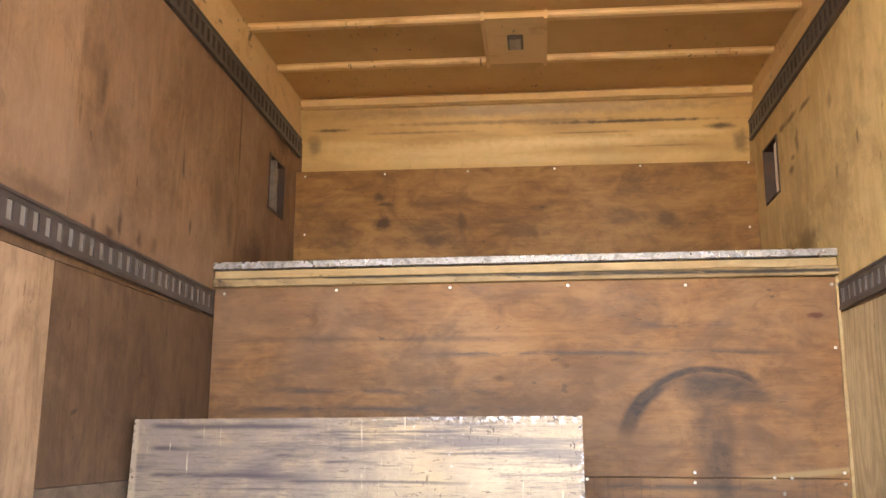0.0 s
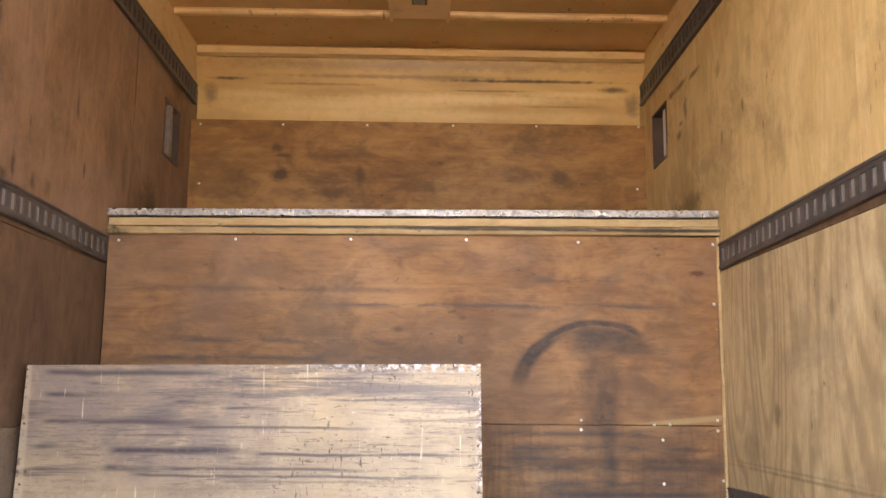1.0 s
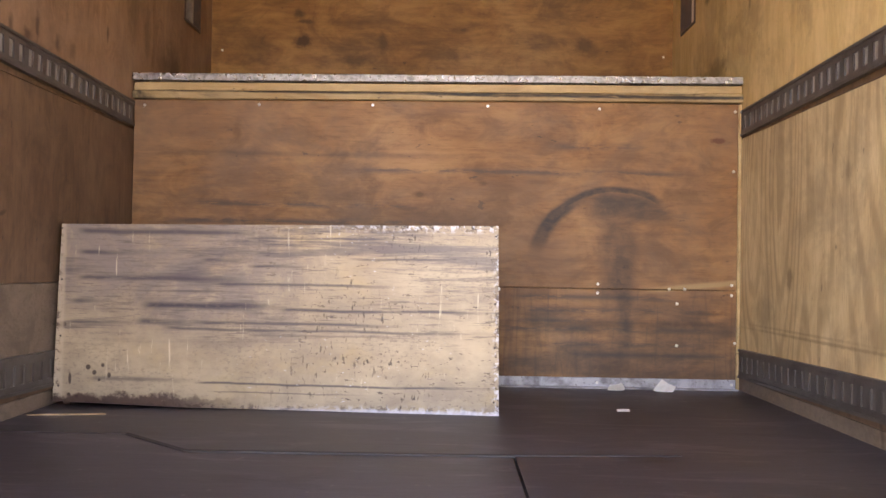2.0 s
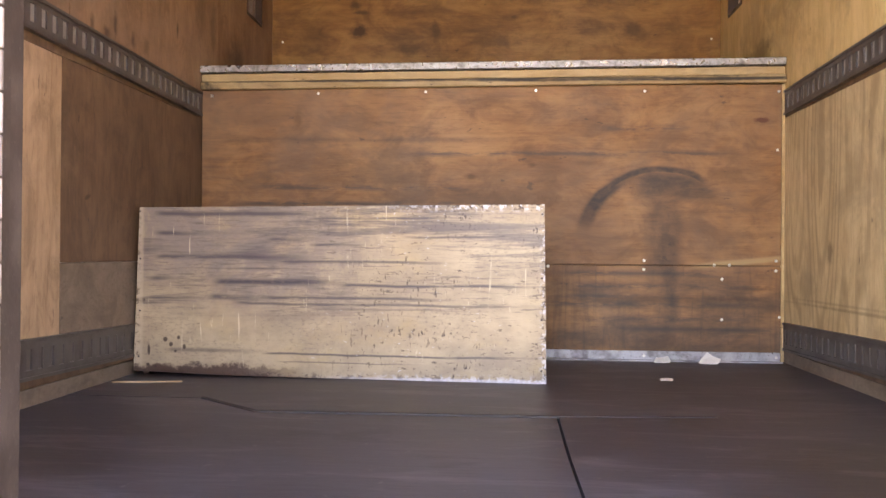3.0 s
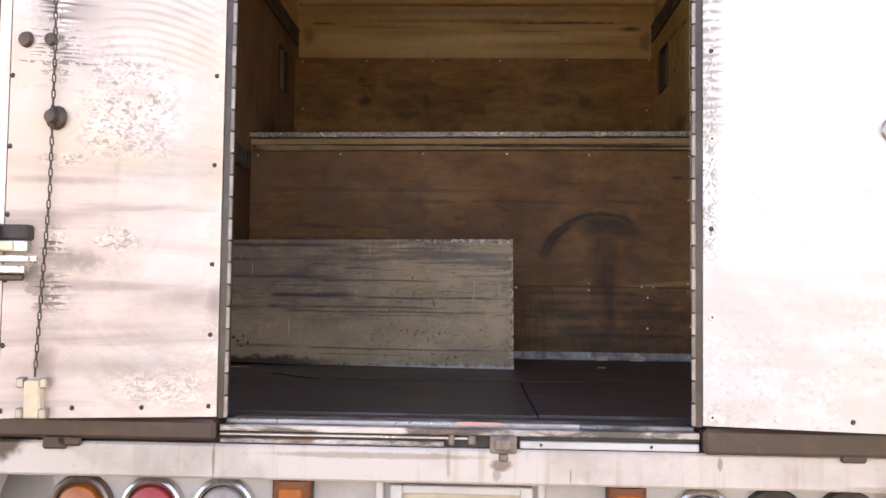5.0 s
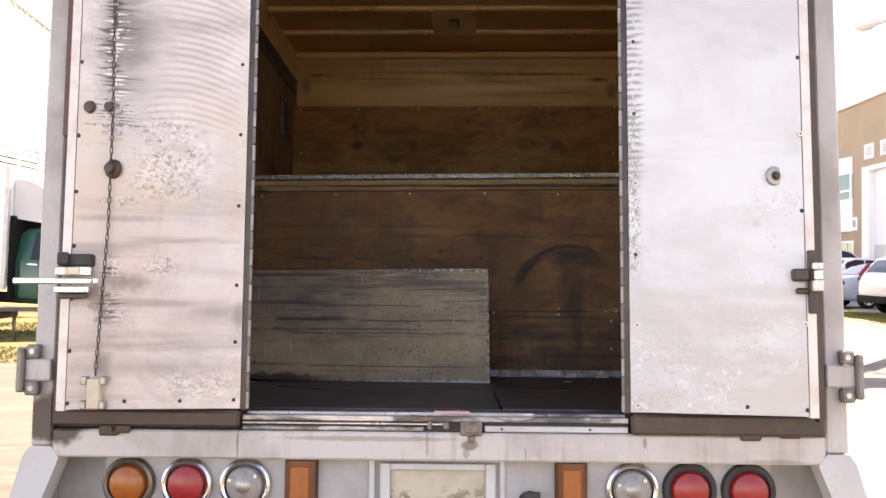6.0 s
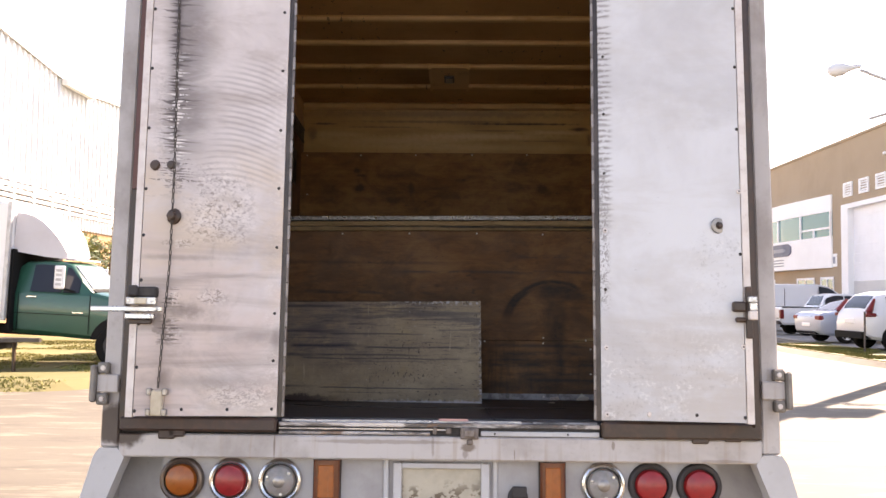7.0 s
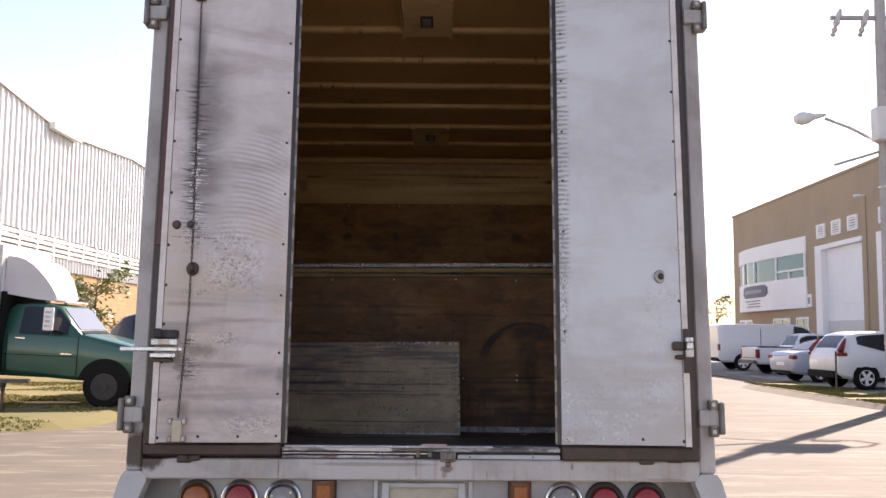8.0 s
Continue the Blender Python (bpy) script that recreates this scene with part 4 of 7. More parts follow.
# front wall of the nose over the cab: brown plywood below, painted panel above
wall_front = structure("wall_front", boxes((-SKIN, SKIN, NOSE + 0.03, NOSE + 0.06, 0.9, 2.36)), FRAME, "grey white front skin of the truck box", "wall")
part("plywood_sheet", boxes((-WL, W, BACK, NOSE + 0.03, 1.15, 1.832), bevel=0.001), PLY_BACK, wall_front, "stained orange brown plywood sheet")
crown = [(NOSE, 1.833), (NOSE, 2.12), (NOSE - 0.006, 2.17), (NOSE - 0.018, 2.205), (NOSE - 0.018, 2.245), (NOSE + 0.03, 2.245), (NOSE + 0.03, 1.833)]
part("painted_panel", prism(crown, -1.187, 1.187, "x"), ROOF_FRONT, wall_front, "ochre painted panel curving into the roof", smooth=True)
for i, x in enumerate((-1.108, -0.694, -0.27, 0.163, 0.585, 1.105)):
    part("screw", screw, None, wall_front, m=pose(x, BACK - 0.001, 1.806 + 0.0035 * i))
for x in (-1.1, 1.092):
    part("screw", screw, None, wall_front, m=pose(x, BACK - 0.001, 1.5))


def ceiling_mesh():
    bm = bmesh.new()
    box(bm, -1.187, 1.187, 0.02, NOSE + 0.03, TOP, TOP + 0.03)
    # pressed ribs with rolled lips and rounded ends
    for i, y in enumerate((3.165, 2.715, 2.25, 1.84, 1.39, 0.935, 0.475)):
        spans = [(-1.158, -0.13), (0.11, 1.158)] if i in (0, 5) else [(-1.158, 1.158)]
        for x0, x1 in spans:
            prism([(y - 0.004, TOP), (y + 0.002, TOP - 0.017), (y + 0.012, TOP - 0.025), (y + 0.040, TOP - 0.025), (y + 0.050, TOP - 0.018), (y + 0.058, TOP)], x0, x1, "x", bm)
    # sheet mounts of the two roof lamps
    for y in (2.945, 0.76):
        prism([(-0.135, y - 0.24), (0.115, y - 0.24), (0.115, y + 0.24), (-0.135, y + 0.24)], TOP - 0.03, TOP, "z", bm)
        prism([(-0.15, y - 0.25), (-0.135, y - 0.25), (-0.135, y + 0.25), (-0.15, y + 0.25)], TOP - 0.042, TOP, "z", bm)
        prism([(0.115, y - 0.25), (0.13, y - 0.25), (0.13, y + 0.25), (0.115, y + 0.25)], TOP - 0.042, TOP, "z", bm)
    # first bow, where the roof meets the front panel
    prism([(NOSE - 0.05, TOP), (NOSE - 0.095, 2.222), (NOSE - 0.075, 2.196), (NOSE - 0.035, 2.19), (NOSE - 0.02, TOP)], -1.15, 1.15, "x", bm)
    # painted strips that close the corner between roof and walls
    for s in (-1, 1):
        prism([(s * ((WL if s < 0 else W) + 0.001), 2.018), (s * 1.168, TOP - 0.06), (s * 1.158, TOP), (s * 1.187, TOP), (s * 1.187, 2.018)], 0.02, NOSE - 0.02, "y", bm)
    return bm


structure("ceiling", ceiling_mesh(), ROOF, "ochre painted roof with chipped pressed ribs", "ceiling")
structure("roof_skin", boxes((-SKIN, SKIN, 0.0, NOSE + 0.06, TOP + 0.032, TOP + 0.11)), FRAME, "grey white roof skin of the truck box", "roof")

for y in (2.937, 0.79):
    l = thing("roof_lamp", "small unlit square cargo lamp in a roof mount", "lamp", group="roof lamps")
    part("housing", boxes((-0.045, 0.025, y - 0.07, y + 0.07, TOP - 0.042, TOP - 0.03), bevel=0.004), RAIL, l)
    part("lens", boxes((-0.034, 0.014, y - 0.055, y + 0.055, TOP - 0.048, TOP - 0.042), bevel=0.002), CLEAR, l, "clouded plastic lens")

# bulkhead behind the cab, with its capping
bulk = structure("wall_bulkhead", boxes((-WL, W, BULK + 0.02, BULK + 0.07, -0.1, 1.13)), PLY_DARK, "timber core of the low bulkhead", "wall")
part("plywood_sheet", boxes((-WL + 0.004, W - 0.014, BULK, BULK + 0.018, 0.369, 1.068), bevel=0.0015), PLY_BULK, bulk, "brown plywood sheet with a dark round scuff")
part("plywood_sheet", boxes((-WL + 0.004, W - 0.014, BULK + 0.001, BULK + 0.018, 0.0, 0.366), bevel=0.0015), PLY_BULK, bulk)
part("batten", boxes((W - 0.013, W - 0.002, BULK - 0.004, BULK + 0.018, 0.0, 1.068), bevel=0.001), TIMBER, bulk, "thin pale corner batten")


def lean_bar(x0, x1, y0, y1, z0, z1, bevel=0.003):
    """A long bar whose left end lies 2 cm lower than its right end."""
    bm = boxes((x0, x1, y0, y1, z0, z1), bevel=bevel)
    for v in bm.verts:
        v.co.z += 0.0088 * (v.co.x - 1.12)
    return bm


part("capping_board", lean_bar(-WL + 0.002, W - 0.002, BULK - 0.022, BULK + 0.018, 1.072, 1.103), STAINED, bulk, "black stained timber board")
part("capping_board", lean_bar(-WL + 0.004, W - 0.005, BULK - 0.012, BULK + 0.018, 1.105, 1.136), TIMBER, bulk)
part("steel_edge", lean_bar(-WL + 0.003, W - 0.005, BULK - 0.03, BULK + 0.09, 1.138, 1.167), CAP, bulk, "galvanised steel edge strip")
for x, z in ((-1.112, 1.03), (-0.68, 1.039), (-0.251, 1.044), (0.182, 1.047), (0.603, 1.043), (1.112, 1.04), (1.108, 0.815), (1.105, 0.388), (1.105, 0.35), (0.605, 0.385), (0.604, 0.351),
             (0.872, 0.37), (0.93, 0.37), (0.902, 0.316), (0.902, 0.16), (1.119, 0.172), (0.235, 0.36)):
    part("screw", screw, None, bulk, m=pose(x, BULK - 0.001, z))
kick = structure("kick_strip", boxes((0.2, 1.12, BULK - 0.012, BULK - 0.001, 0.0, 0.036), (0.2, 1.12, BULK - 0.05, BULK - 0.012, 0.0, 0.004), bevel=0.001), KICK, "dented galvanised kick strip at the foot of the bulkhead", "trim")
for x in (0.605, 1.105):
    part("screw", screw, None, kick, m=pose(x, BULK - 0.012, 0.018))
structure("nose_floor", boxes((-WL, W, BULK + 0.09, NOSE, 1.10, 1.15)), PLY_DARK, "plywood deck of the nose over the cab", "floor")


def lashing_rail(side, z0, z1, y0, y1, climb, back=None):
    r = thing("lashing_rail", "dark grey slotted steel lashing rail screwed to the plywood wall", "rail", group="lashing rails")

    def sx(d):
        return side * ((WL if side < 0 else W) - d)

    def b(d0, d1, ya, yb, za, zb):
        return (min(sx(d0), sx(d1)), max(sx(d0), sx(d1)), ya, yb, za, zb)

    h = z1 - z0
    rows = [b(0.0, 0.013, y0, y1, z1 - 0.24 * h, z1), b(0.0, 0.013, y0, y1, z0, z0 + 0.24 * h)]
    pitch, y = 0.0575, y0 + 0.03
    edges = [y0]
    while y < y1 - 0.04:
        edges += [y, y + 0.028]
        y += pitch
    edges.append(y1)
    for a, c in zip(edges[0::2], edges[1::2]):
        rows.append(b(0.0, 0.0125, a, c, z0 + 0.24 * h, z1 - 0.24 * h))
    def rising(bm):
        """The rails climb a little towards the doors."""
        for v in bm.verts:
            v.co.z += climb * (BULK - v.co.y)
        return bm

    part("rail_plate", rising(boxes(*rows)), RAIL, r)
    part("rail_lip", rising(boxes(b(0.013, 0.017, y0, y1, z1 - 0.009, z1), b(0.013, 0.017, y0, y1, z0, z0 + 0.009))), RAIL, r)
    part("backing", rising(boxes(b(0.0005, 0.0075, y0 + 0.002, y1 - 0.002, z0 + 0.2 * h, z1 - 0.2 * h))), back or RAIL_BACK, r, "" if back else "bright metal backing seen through the slots")


for side in (-1, 1):
    lashing_rail(side, 0.943, 1.038, 0.06, BULK - 0.03, 0.017)
    lashing_rail(side, 0.047, 0.153, 0.06, BULK - 0.03, 0.017, RAIL_DUSTY)
    lashing_rail(side, 1.922 if side < 0 else 1.95, 2.025 if side < 0 else 2.053, 0.06, NOSE - 0.07, 0.006, DARK)

for side in (-1, 1):
    v = thing("wall_vent", "dark steel framed vent recessed in the plywood wall", "vent", group="wall vents")

    y0, y1, z0, z1 = VENT[side]
    face = WL if side < 0 else W

    def vx(a, c, *rest):
        return (min(side * a, side * c), max(side * a, side * c), *rest)

    part("frame", boxes(vx(face - 0.005, 1.189, y0 + 0.002, y0 + 0.012, z0 + 0.002, z1 - 0.002), vx(face - 0.005, 1.189, y1 - 0.012, y1 - 0.002, z0 + 0.002, z1 - 0.002),
                        vx(face - 0.005, 1.189, y0 + 0.012, y1 - 0.012, z0 + 0.002, z0 + 0.012), vx(face - 0.005, 1.189, y0 + 0.012, y1 - 0.012, z1 - 0.012, z1 - 0.002)), SEAL_END if side > 0 else RUST, v, "rusty brown frame")
    part("plate", boxes(vx(1.183, 1.191, y0 + 0.013, y1 - 0.013, z0 + 0.013, z1 - 0.013)), GALV, v, "bare steel cover plate")
    part("rib", boxes(vx(1.150, 1.183, y0 + 0.09, y0 + 0.118, z0 + 0.014, z1 - 0.014), bevel=0.003), EDGE if side > 0 else GALV, v, "upright metal rib")


# painted box that stands on the floor before the bulkhead
crate = thing("wooden_box", "low cream painted wooden box with black scuffs", "box", m=TRUCK @ pose(-0.47, 1.772, 0, 0, 0, -2.0))
part("front_panel", prism([(-0.672, 0.014), (-0.3, 0.004), (0.671, 0.0), (0.661, 0.561), (-0.656, 0.548)], 0.0, 0.022, "y"), BOARD, crate, "scuffed cream painted plywood")
part("end_panel", boxes((0.638, 0.660, 0.023, 0.3, 0.0, 0.553), bevel=0.002), BOARD, crate)
part("end_panel", boxes((-0.650, -0.628, 0.023, 0.2, 0.0, 0.543), bevel=0.002), BOARD, crate)
part("back_panel", boxes((-0.62, 0.636, 0.19, 0.205, 0.0, 0.551), bevel=0.002), PLY_STRIP, crate, "bare plywood back edge")
for k, (x, z) in enumerate([(-0.655, 0.535), (-0.652, 0.38), (-0.652, 0.21), (-0.655, 0.06), (0.655, 0.53), (0.655, 0.33), (0.655, 0.2), (0.655, 0.04)]):
    part("nail", rivet_dark, None, crate, m=pose(x, 0.001, z) @ Matrix.Scale(0.6, 4))


def scrap(x, y, s, seed, lift, label):
    """A torn scrap, creased so that one half stands up."""
    rnd = random.Random(seed)
    pts = [(s * (0.7 + 0.5 * rnd.random()) * math.cos(a), s * 0.7 * (0.6 + 0.6 * rnd.random()) * math.sin(a)) for a in [k * math.pi / 4 for k in range(8)]]
    bm = prism(pts, 0.0, 0.0012)
    for v in bm.verts:
        v.co.z += lift * max(0.0, v.co.y + 0.25 * v.co.x)
    ob = new("paper_scrap", mesh("paper_scrap", bm, PAPER))
    ob.matrix_world = TRUCK @ pose(x, y, 0.001)
    tagged(ob, label, "paper")


scrap(0.594, 1.886, 0.026, 1, 0.25, "small torn white paper scrap on the dark floor")
scrap(0.835, 2.385, 0.038, 2, 1.4, "crumpled white paper scrap against the kick strip")
scrap(0.665, 2.40, 0.038, 3, 0.9, "small torn white paper scrap on the dark floor")
splinter = new("wood_splinter", mesh("wood_splinter", prism([(-0.10, -0.004), (-0.03, -0.006), (0.04, -0.001), (0.11, 0.006), (0.10, 0.008), (0.02, 0.005), (-0.06, 0.001)], 0.0, 0.004), PLY_PALE))
splinter.matrix_world = TRUCK @ pose(-1.03, 1.62, 0.001, 0, 0, 8)
tagged(splinter, "pale wood splinter lying on the floor", "splinter")

# ---- rear frame ----
structure("rear_frame", boxes((-SKIN, -1.147, -0.025, 0.02, -0.10, 2.42), (1.147, SKIN, -0.025, 0.02, -0.10, 2.42), (-1.147, 1.147, -0.02, 0.02, 2.14, 2.42), bevel=0.006), PORTAL, "grey white steel rear portal of the truck box", "frame")
sill = structure("sill", boxes((-1.147, 1.147, 0.02, 0.222, -0.05, -0.016), (-0.575, 0.575, -0.012, 0.02, -0.048, -0.018)), DARK, "black base of the loading sill", "sill")
for x0, x1, y0, y1, z0, z1, mat, lab in ((-0.574, 0.574, 0.148, 0.212, -0.016, -0.005, SILL_BROWN, "brown greasy threshold strip"), (-0.574, 0.574, 0.058, 0.145, -0.016, -0.003, SILL_WHITE, "chipped white threshold plate"),
                                         (-0.574, 0.30, 0.036, 0.05, -0.016, 0.003, SILL_BRIGHT, "bright worn ridge"), (0.34, 0.574, 0.036, 0.05, -0.016, 0.002, SILL, "dull worn ridge"), (-0.574, 0.574, -0.016, 0.034, -0.016, -0.006, SILL, "grey trodden sill strip"),
                                         (-0.574, 0.574, -0.025, -0.017, -0.019, -0.003, SILL_WHITE, "chipped white sill lip"), (-0.574, 0.04, -0.023, -0.004, -0.030, -0.023, SILL_BRIGHT, "bright worn lower strip"), (-0.572, -0.03, -0.026, -0.004, -0.047, -0.035, SILL_WHITE, "worn white lower strip"), (0.15, 0.572, -0.027, -0.004, -0.047, -0.030, FRAME, "grey white bolted strip")):
    part("sill_strip", boxes((x0, x1, y0, y1, z0, z1), bevel=0.002), mat, sill, lab)
for x in (0.2, 0.46):
    part("bolt", rivet_dark, None, sill, m=pose(x, -0.0275, -0.038) @ Matrix.Scale(0.6, 4))
structure("rear_beam", boxes((-1.146, 1.146, -0.028, 0.06, -0.134, -0.050), bevel=0.006), PORTAL, "scratched grey white steel beam under the doors", "beam")
lamp_panel = structure("lamp_panel", boxes((-1.0, 1.0, 0.03, 0.05, -0.46, -0.135)), PANEL, "grey white steel panel that carries the tail lamps", "panel")
for s in (-1, 1):
    for x0, x1, y0, y1, z1 in ((1.0, 1.2, 0.16, 0.18, -0.10), (0.985, 1.0, 0.051, 0.18, -0.135), (1.2, 1.22, 0.02, 0.18, -0.10)):
        part("side_panel", boxes((min(s * x0, s * x1), max(s * x0, s * x1), y0, y1, -0.46, z1)), PANEL, lamp_panel)
for x0, x1 in ((-0.197, -0.178), (0.195, 0.213)):
    part("seam_strip", boxes((x0, x1, 0.018, 0.03, -0.42, -0.137), bevel=0.003), FRAME, lamp_panel)
for s in (-1, 1):
    g = [(s * 1.122, -0.136), (s * 1.148, -0.102), (s * 1.212, -0.102), (s * 1.232, -0.13), (s * 1.275, -0.285), (s * 1.325, -0.46), (s * 1.235, -0.46), (s * 1.18, -0.285)]
    structure("corner_wing", prism(g, -0.03, 0.05, "y"), FRAME, "flared grey steel corner of the rear bumper", "bumper")
    bm = boxes((min(s * 0.578, s * 1.14), max(s * 0.578, s * 1.14), -0.05, 0.0, -0.040 if s < 0 else -0.050, 0.010), bevel=0.008)
    for k, h in ((0.97, 0.024), (0.935, 0.016)) if s < 0 else ((0.925, 0.02), (1.04, 0.012)):
        box(bm, s * k - 0.03, s * k + 0.03, -0.044, -0.03, -0.044 - h, -0.035, 0.005)
    structure("door_seal", bm, SEAL_END if s < 0 else RUST, "rusty brown rubber seal under the folded door", "seal")
latch = thing("latch_keeper", "rusty latch keeper welded to the loading sill", "latch", m=TRUCK @ pose(0, 0, 0.008))
KEEP = worn("scabby_steel", (0.22, 0.18, 0.16), (0.09, 0.055, 0.035), 0.6, 0.55, 0.4, 40, 0.5)
part("keeper", boxes((0.078, 0.142, -0.042, -0.027, -0.066, -0.024), (0.09, 0.130, -0.052, -0.042, -0.058, -0.03), (0.1, 0.122, -0.036, -0.027, -0.086, -0.066), bevel=0.004), KEEP, latch)
part("lug", boxes((-0.02, -0.006, -0.038, -0.024, -0.05, -0.022), bevel=0.004), KEEP, latch)
part("lug", boxes((0.026, 0.046, -0.036, -0.024, -0.048, -0.026), bevel=0.004), KEEP, latch)
part("paint_patch", boxes((0.0, 0.105, -0.0255, -0.0235, -0.0035, 0.005)), Mat("faded_red_paint", 0.5, 0.0, (0.5, 0.27, 0.25)), latch, "faded red paint")

# ---- folded doors ----
knuckle = mesh("knuckle", turned([(0.002, 0.0), (0.0052, 0.0012), (0.0052, 0.0495), (0.002, 0.0507)], 10, "z"), HINGE)
knuckle_dark = mesh("knuckle", turned([(0.002, 0.0), (0.005, 0.0012), (0.005, 0.0495), (0.002, 0.0507)], 10, "z"), HINGE_DIM)


def chain(parent_label, material, line, y, z0, z1, link, wire=0.095, wide=0.2):
    """A hanging chain: alternate links turned a quarter, on a line of (z, x) stations."""
    c = thing("chain", parent_label, "chain")
    r, w = link * wire, link * wide
    ring = [(w * math.cos(a), 0, (link * 0.5 if math.sin(a) > 0 else -link * 0.5) * 0.72 + w * math.sin(a)) for a in [2 * math.pi * k / 10 for k in range(10)]]
    lm = mesh("link", tube(ring + ring[:1], r, 5), material)
    n = int((z1 - z0) / (link * 0.98))
    for i in range(n):
        z = z1 - i * link * 0.98
        x = float(np.interp(z, [p[0] for p in line], [p[1] for p in line]))
        part("link", lm, None, c, m=pose(x, y, z, 0, 0, 45 + 90 * (i % 2)))
    return c


def folded_door(name, side, sheet_mat, label):
    """The inner leaf of a bifold door, folded back over the shut outer leaf."""
    d = thing(name, label, "door", kind="structure")
    a, c = side * 0.579, side * 1.060
    part("outer_leaf", boxes((min(a, side * 1.14), max(a, side * 1.14), -0.004, 0.05, 0.012, 2.135)), FRAME, d, "grey white shut outer leaf")
    part("rubber_edge", boxes((min(side * 1.10, side * 1.146), max(side * 1.10, side * 1.146), -0.03, -0.005, 0.0, 2.13)), RUST, d, "brown rubber edge")
    # leaf: from the hinge line out to its free edge, which stands 0.12 m off
    px = [(a, -0.008), (c, -0.109), (c, -0.137), (a, -0.036)]
    leaf = part("leaf", prism(px, 0.016, 2.12, "z"), sheet_mat, d, "dented sheet metal leaf")
    part("edge_trim", prism([(c + side * 0.003, -0.138), (c + side * 0.026, -0.144), (c + side * 0.026, -0.106), (c + side * 0.003, -0.108)], 0.012, 2.122, "z"), EDGE, d, "pale extruded edge")
    part("edge_seal", prism([(c + side * 0.027, -0.141), (c + side * 0.044, -0.138), (c + side * 0.044, -0.10), (c + side * 0.027, -0.106)], 0.82 if side < 0 else 0.0, 2.122, "z"), SEAL_RED if side < 0 else RUST, d, "red brown rubber seal strip" if side < 0 else "dark brown rubber seal strip")
    part("hinge_strip", boxes((min(side * 0.560, side * 0.578), max(side * 0.560, side * 0.578), -0.03, 0.0, 0.012, 2.12)), HINGE_DARK, d, "dark brown steel strip behind the hinge")
    part("leaf_edge", boxes((min(side * 0.571, side * 0.578), max(side * 0.571, side * 0.578), 0.001, 0.052, 0.012, 2.125), bevel=0.002), HINGE_DARK, d, "dark worn capping on the edge of the outer leaf")
    for k in range(39):
        part("knuckle", knuckle_dark if k % 2 else knuckle, None, d, m=pose(side * 0.557, -0.033, 0.015 + 0.0533 * k))

    def on(x, z):
        f = (abs(x) - 0.587) / (1.075 - 0.587)
        return pose(x, -0.0365 - 0.104 * f, z, 0, 0, side * 11.4)

    if side < 0:
        inner, outer, foot, pale = (0.041, 0.212, 0.382, 0.623, 0.842, 1.061, 1.289, 1.517, 1.745), (0.033, 0.184, 0.336, 0.49, 0.651, 0.819, 1.042, 1.265, 1.49, 1.72), (0.902, 0.749), ()
    else:
        inner, outer, foot, pale = (0.036, 0.271, 0.48, 0.695, 0.907, 1.13, 1.35, 1.58, 1.8), (0.034, 0.276, 0.6, 0.824, 1.05, 1.28, 1.5, 1.73), (0.741, 0.899), (0.036, 0.271, 0.276, 0.824, 0.741, 0.695)
    for x, z in [(0.598, v) for v in inner] + [(1.056, v) for v in outer]:
        part("rivet", rivet_pale if z in pale else rivet_dark, None, d, m=on(side * x, z))
        if z in pale:
            part("rivet", rivet_dark, None, d, m=on(side * x, z) @ pose(0, -0.0035, 0) @ Matrix.Scale(0.55, 4))
    for x in foot:
        part("rivet", rivet_pale if x in pale else rivet_dark, None, d, m=on(side * x, 0.039))
    return d, on


door_1, on_1 = folded_door("door_1", -1, DOOR_L, "grimy off white bifold door folded open, streaked with soot")
door_2, on_2 = folded_door("door_2", 1, DOOR_R, "white bifold door folded open, flecked with dirt")
bolt = mesh("bolt_head", turned([(0.006, -0.03), (0.014, -0.028), (0.017, -0.012), (0.026, -0.008), (0.03, 0.0)], 14), RUST, True)
ring = mesh("ring", turned([(0.016, -0.006), (0.026, -0.005), (0.029, 0.0)], 16), GALV, True)
stud = mesh("stud", turned([(0.004, -0.012), (0.016, -0.01), (0.02, 0.0)], 12), RUST, True)
part("bolt_head", bolt, None, door_1, m=on_1(-0.957, 0.722))
part("ring", ring, None, door_2, "worn steel washer", m=on_2(0.986, 0.703))
part("bolt_head", bolt, None, door_2, m=on_2(0.986, 0.703) @ Matrix.Scale(0.62, 4))
part("stud", stud, None, door_1, m=on_1(-1.028, 0.906))
part("stud", stud, None, door_1, m=on_1(-0.974, 0.910) @ Matrix.Scale(0.85, 4))


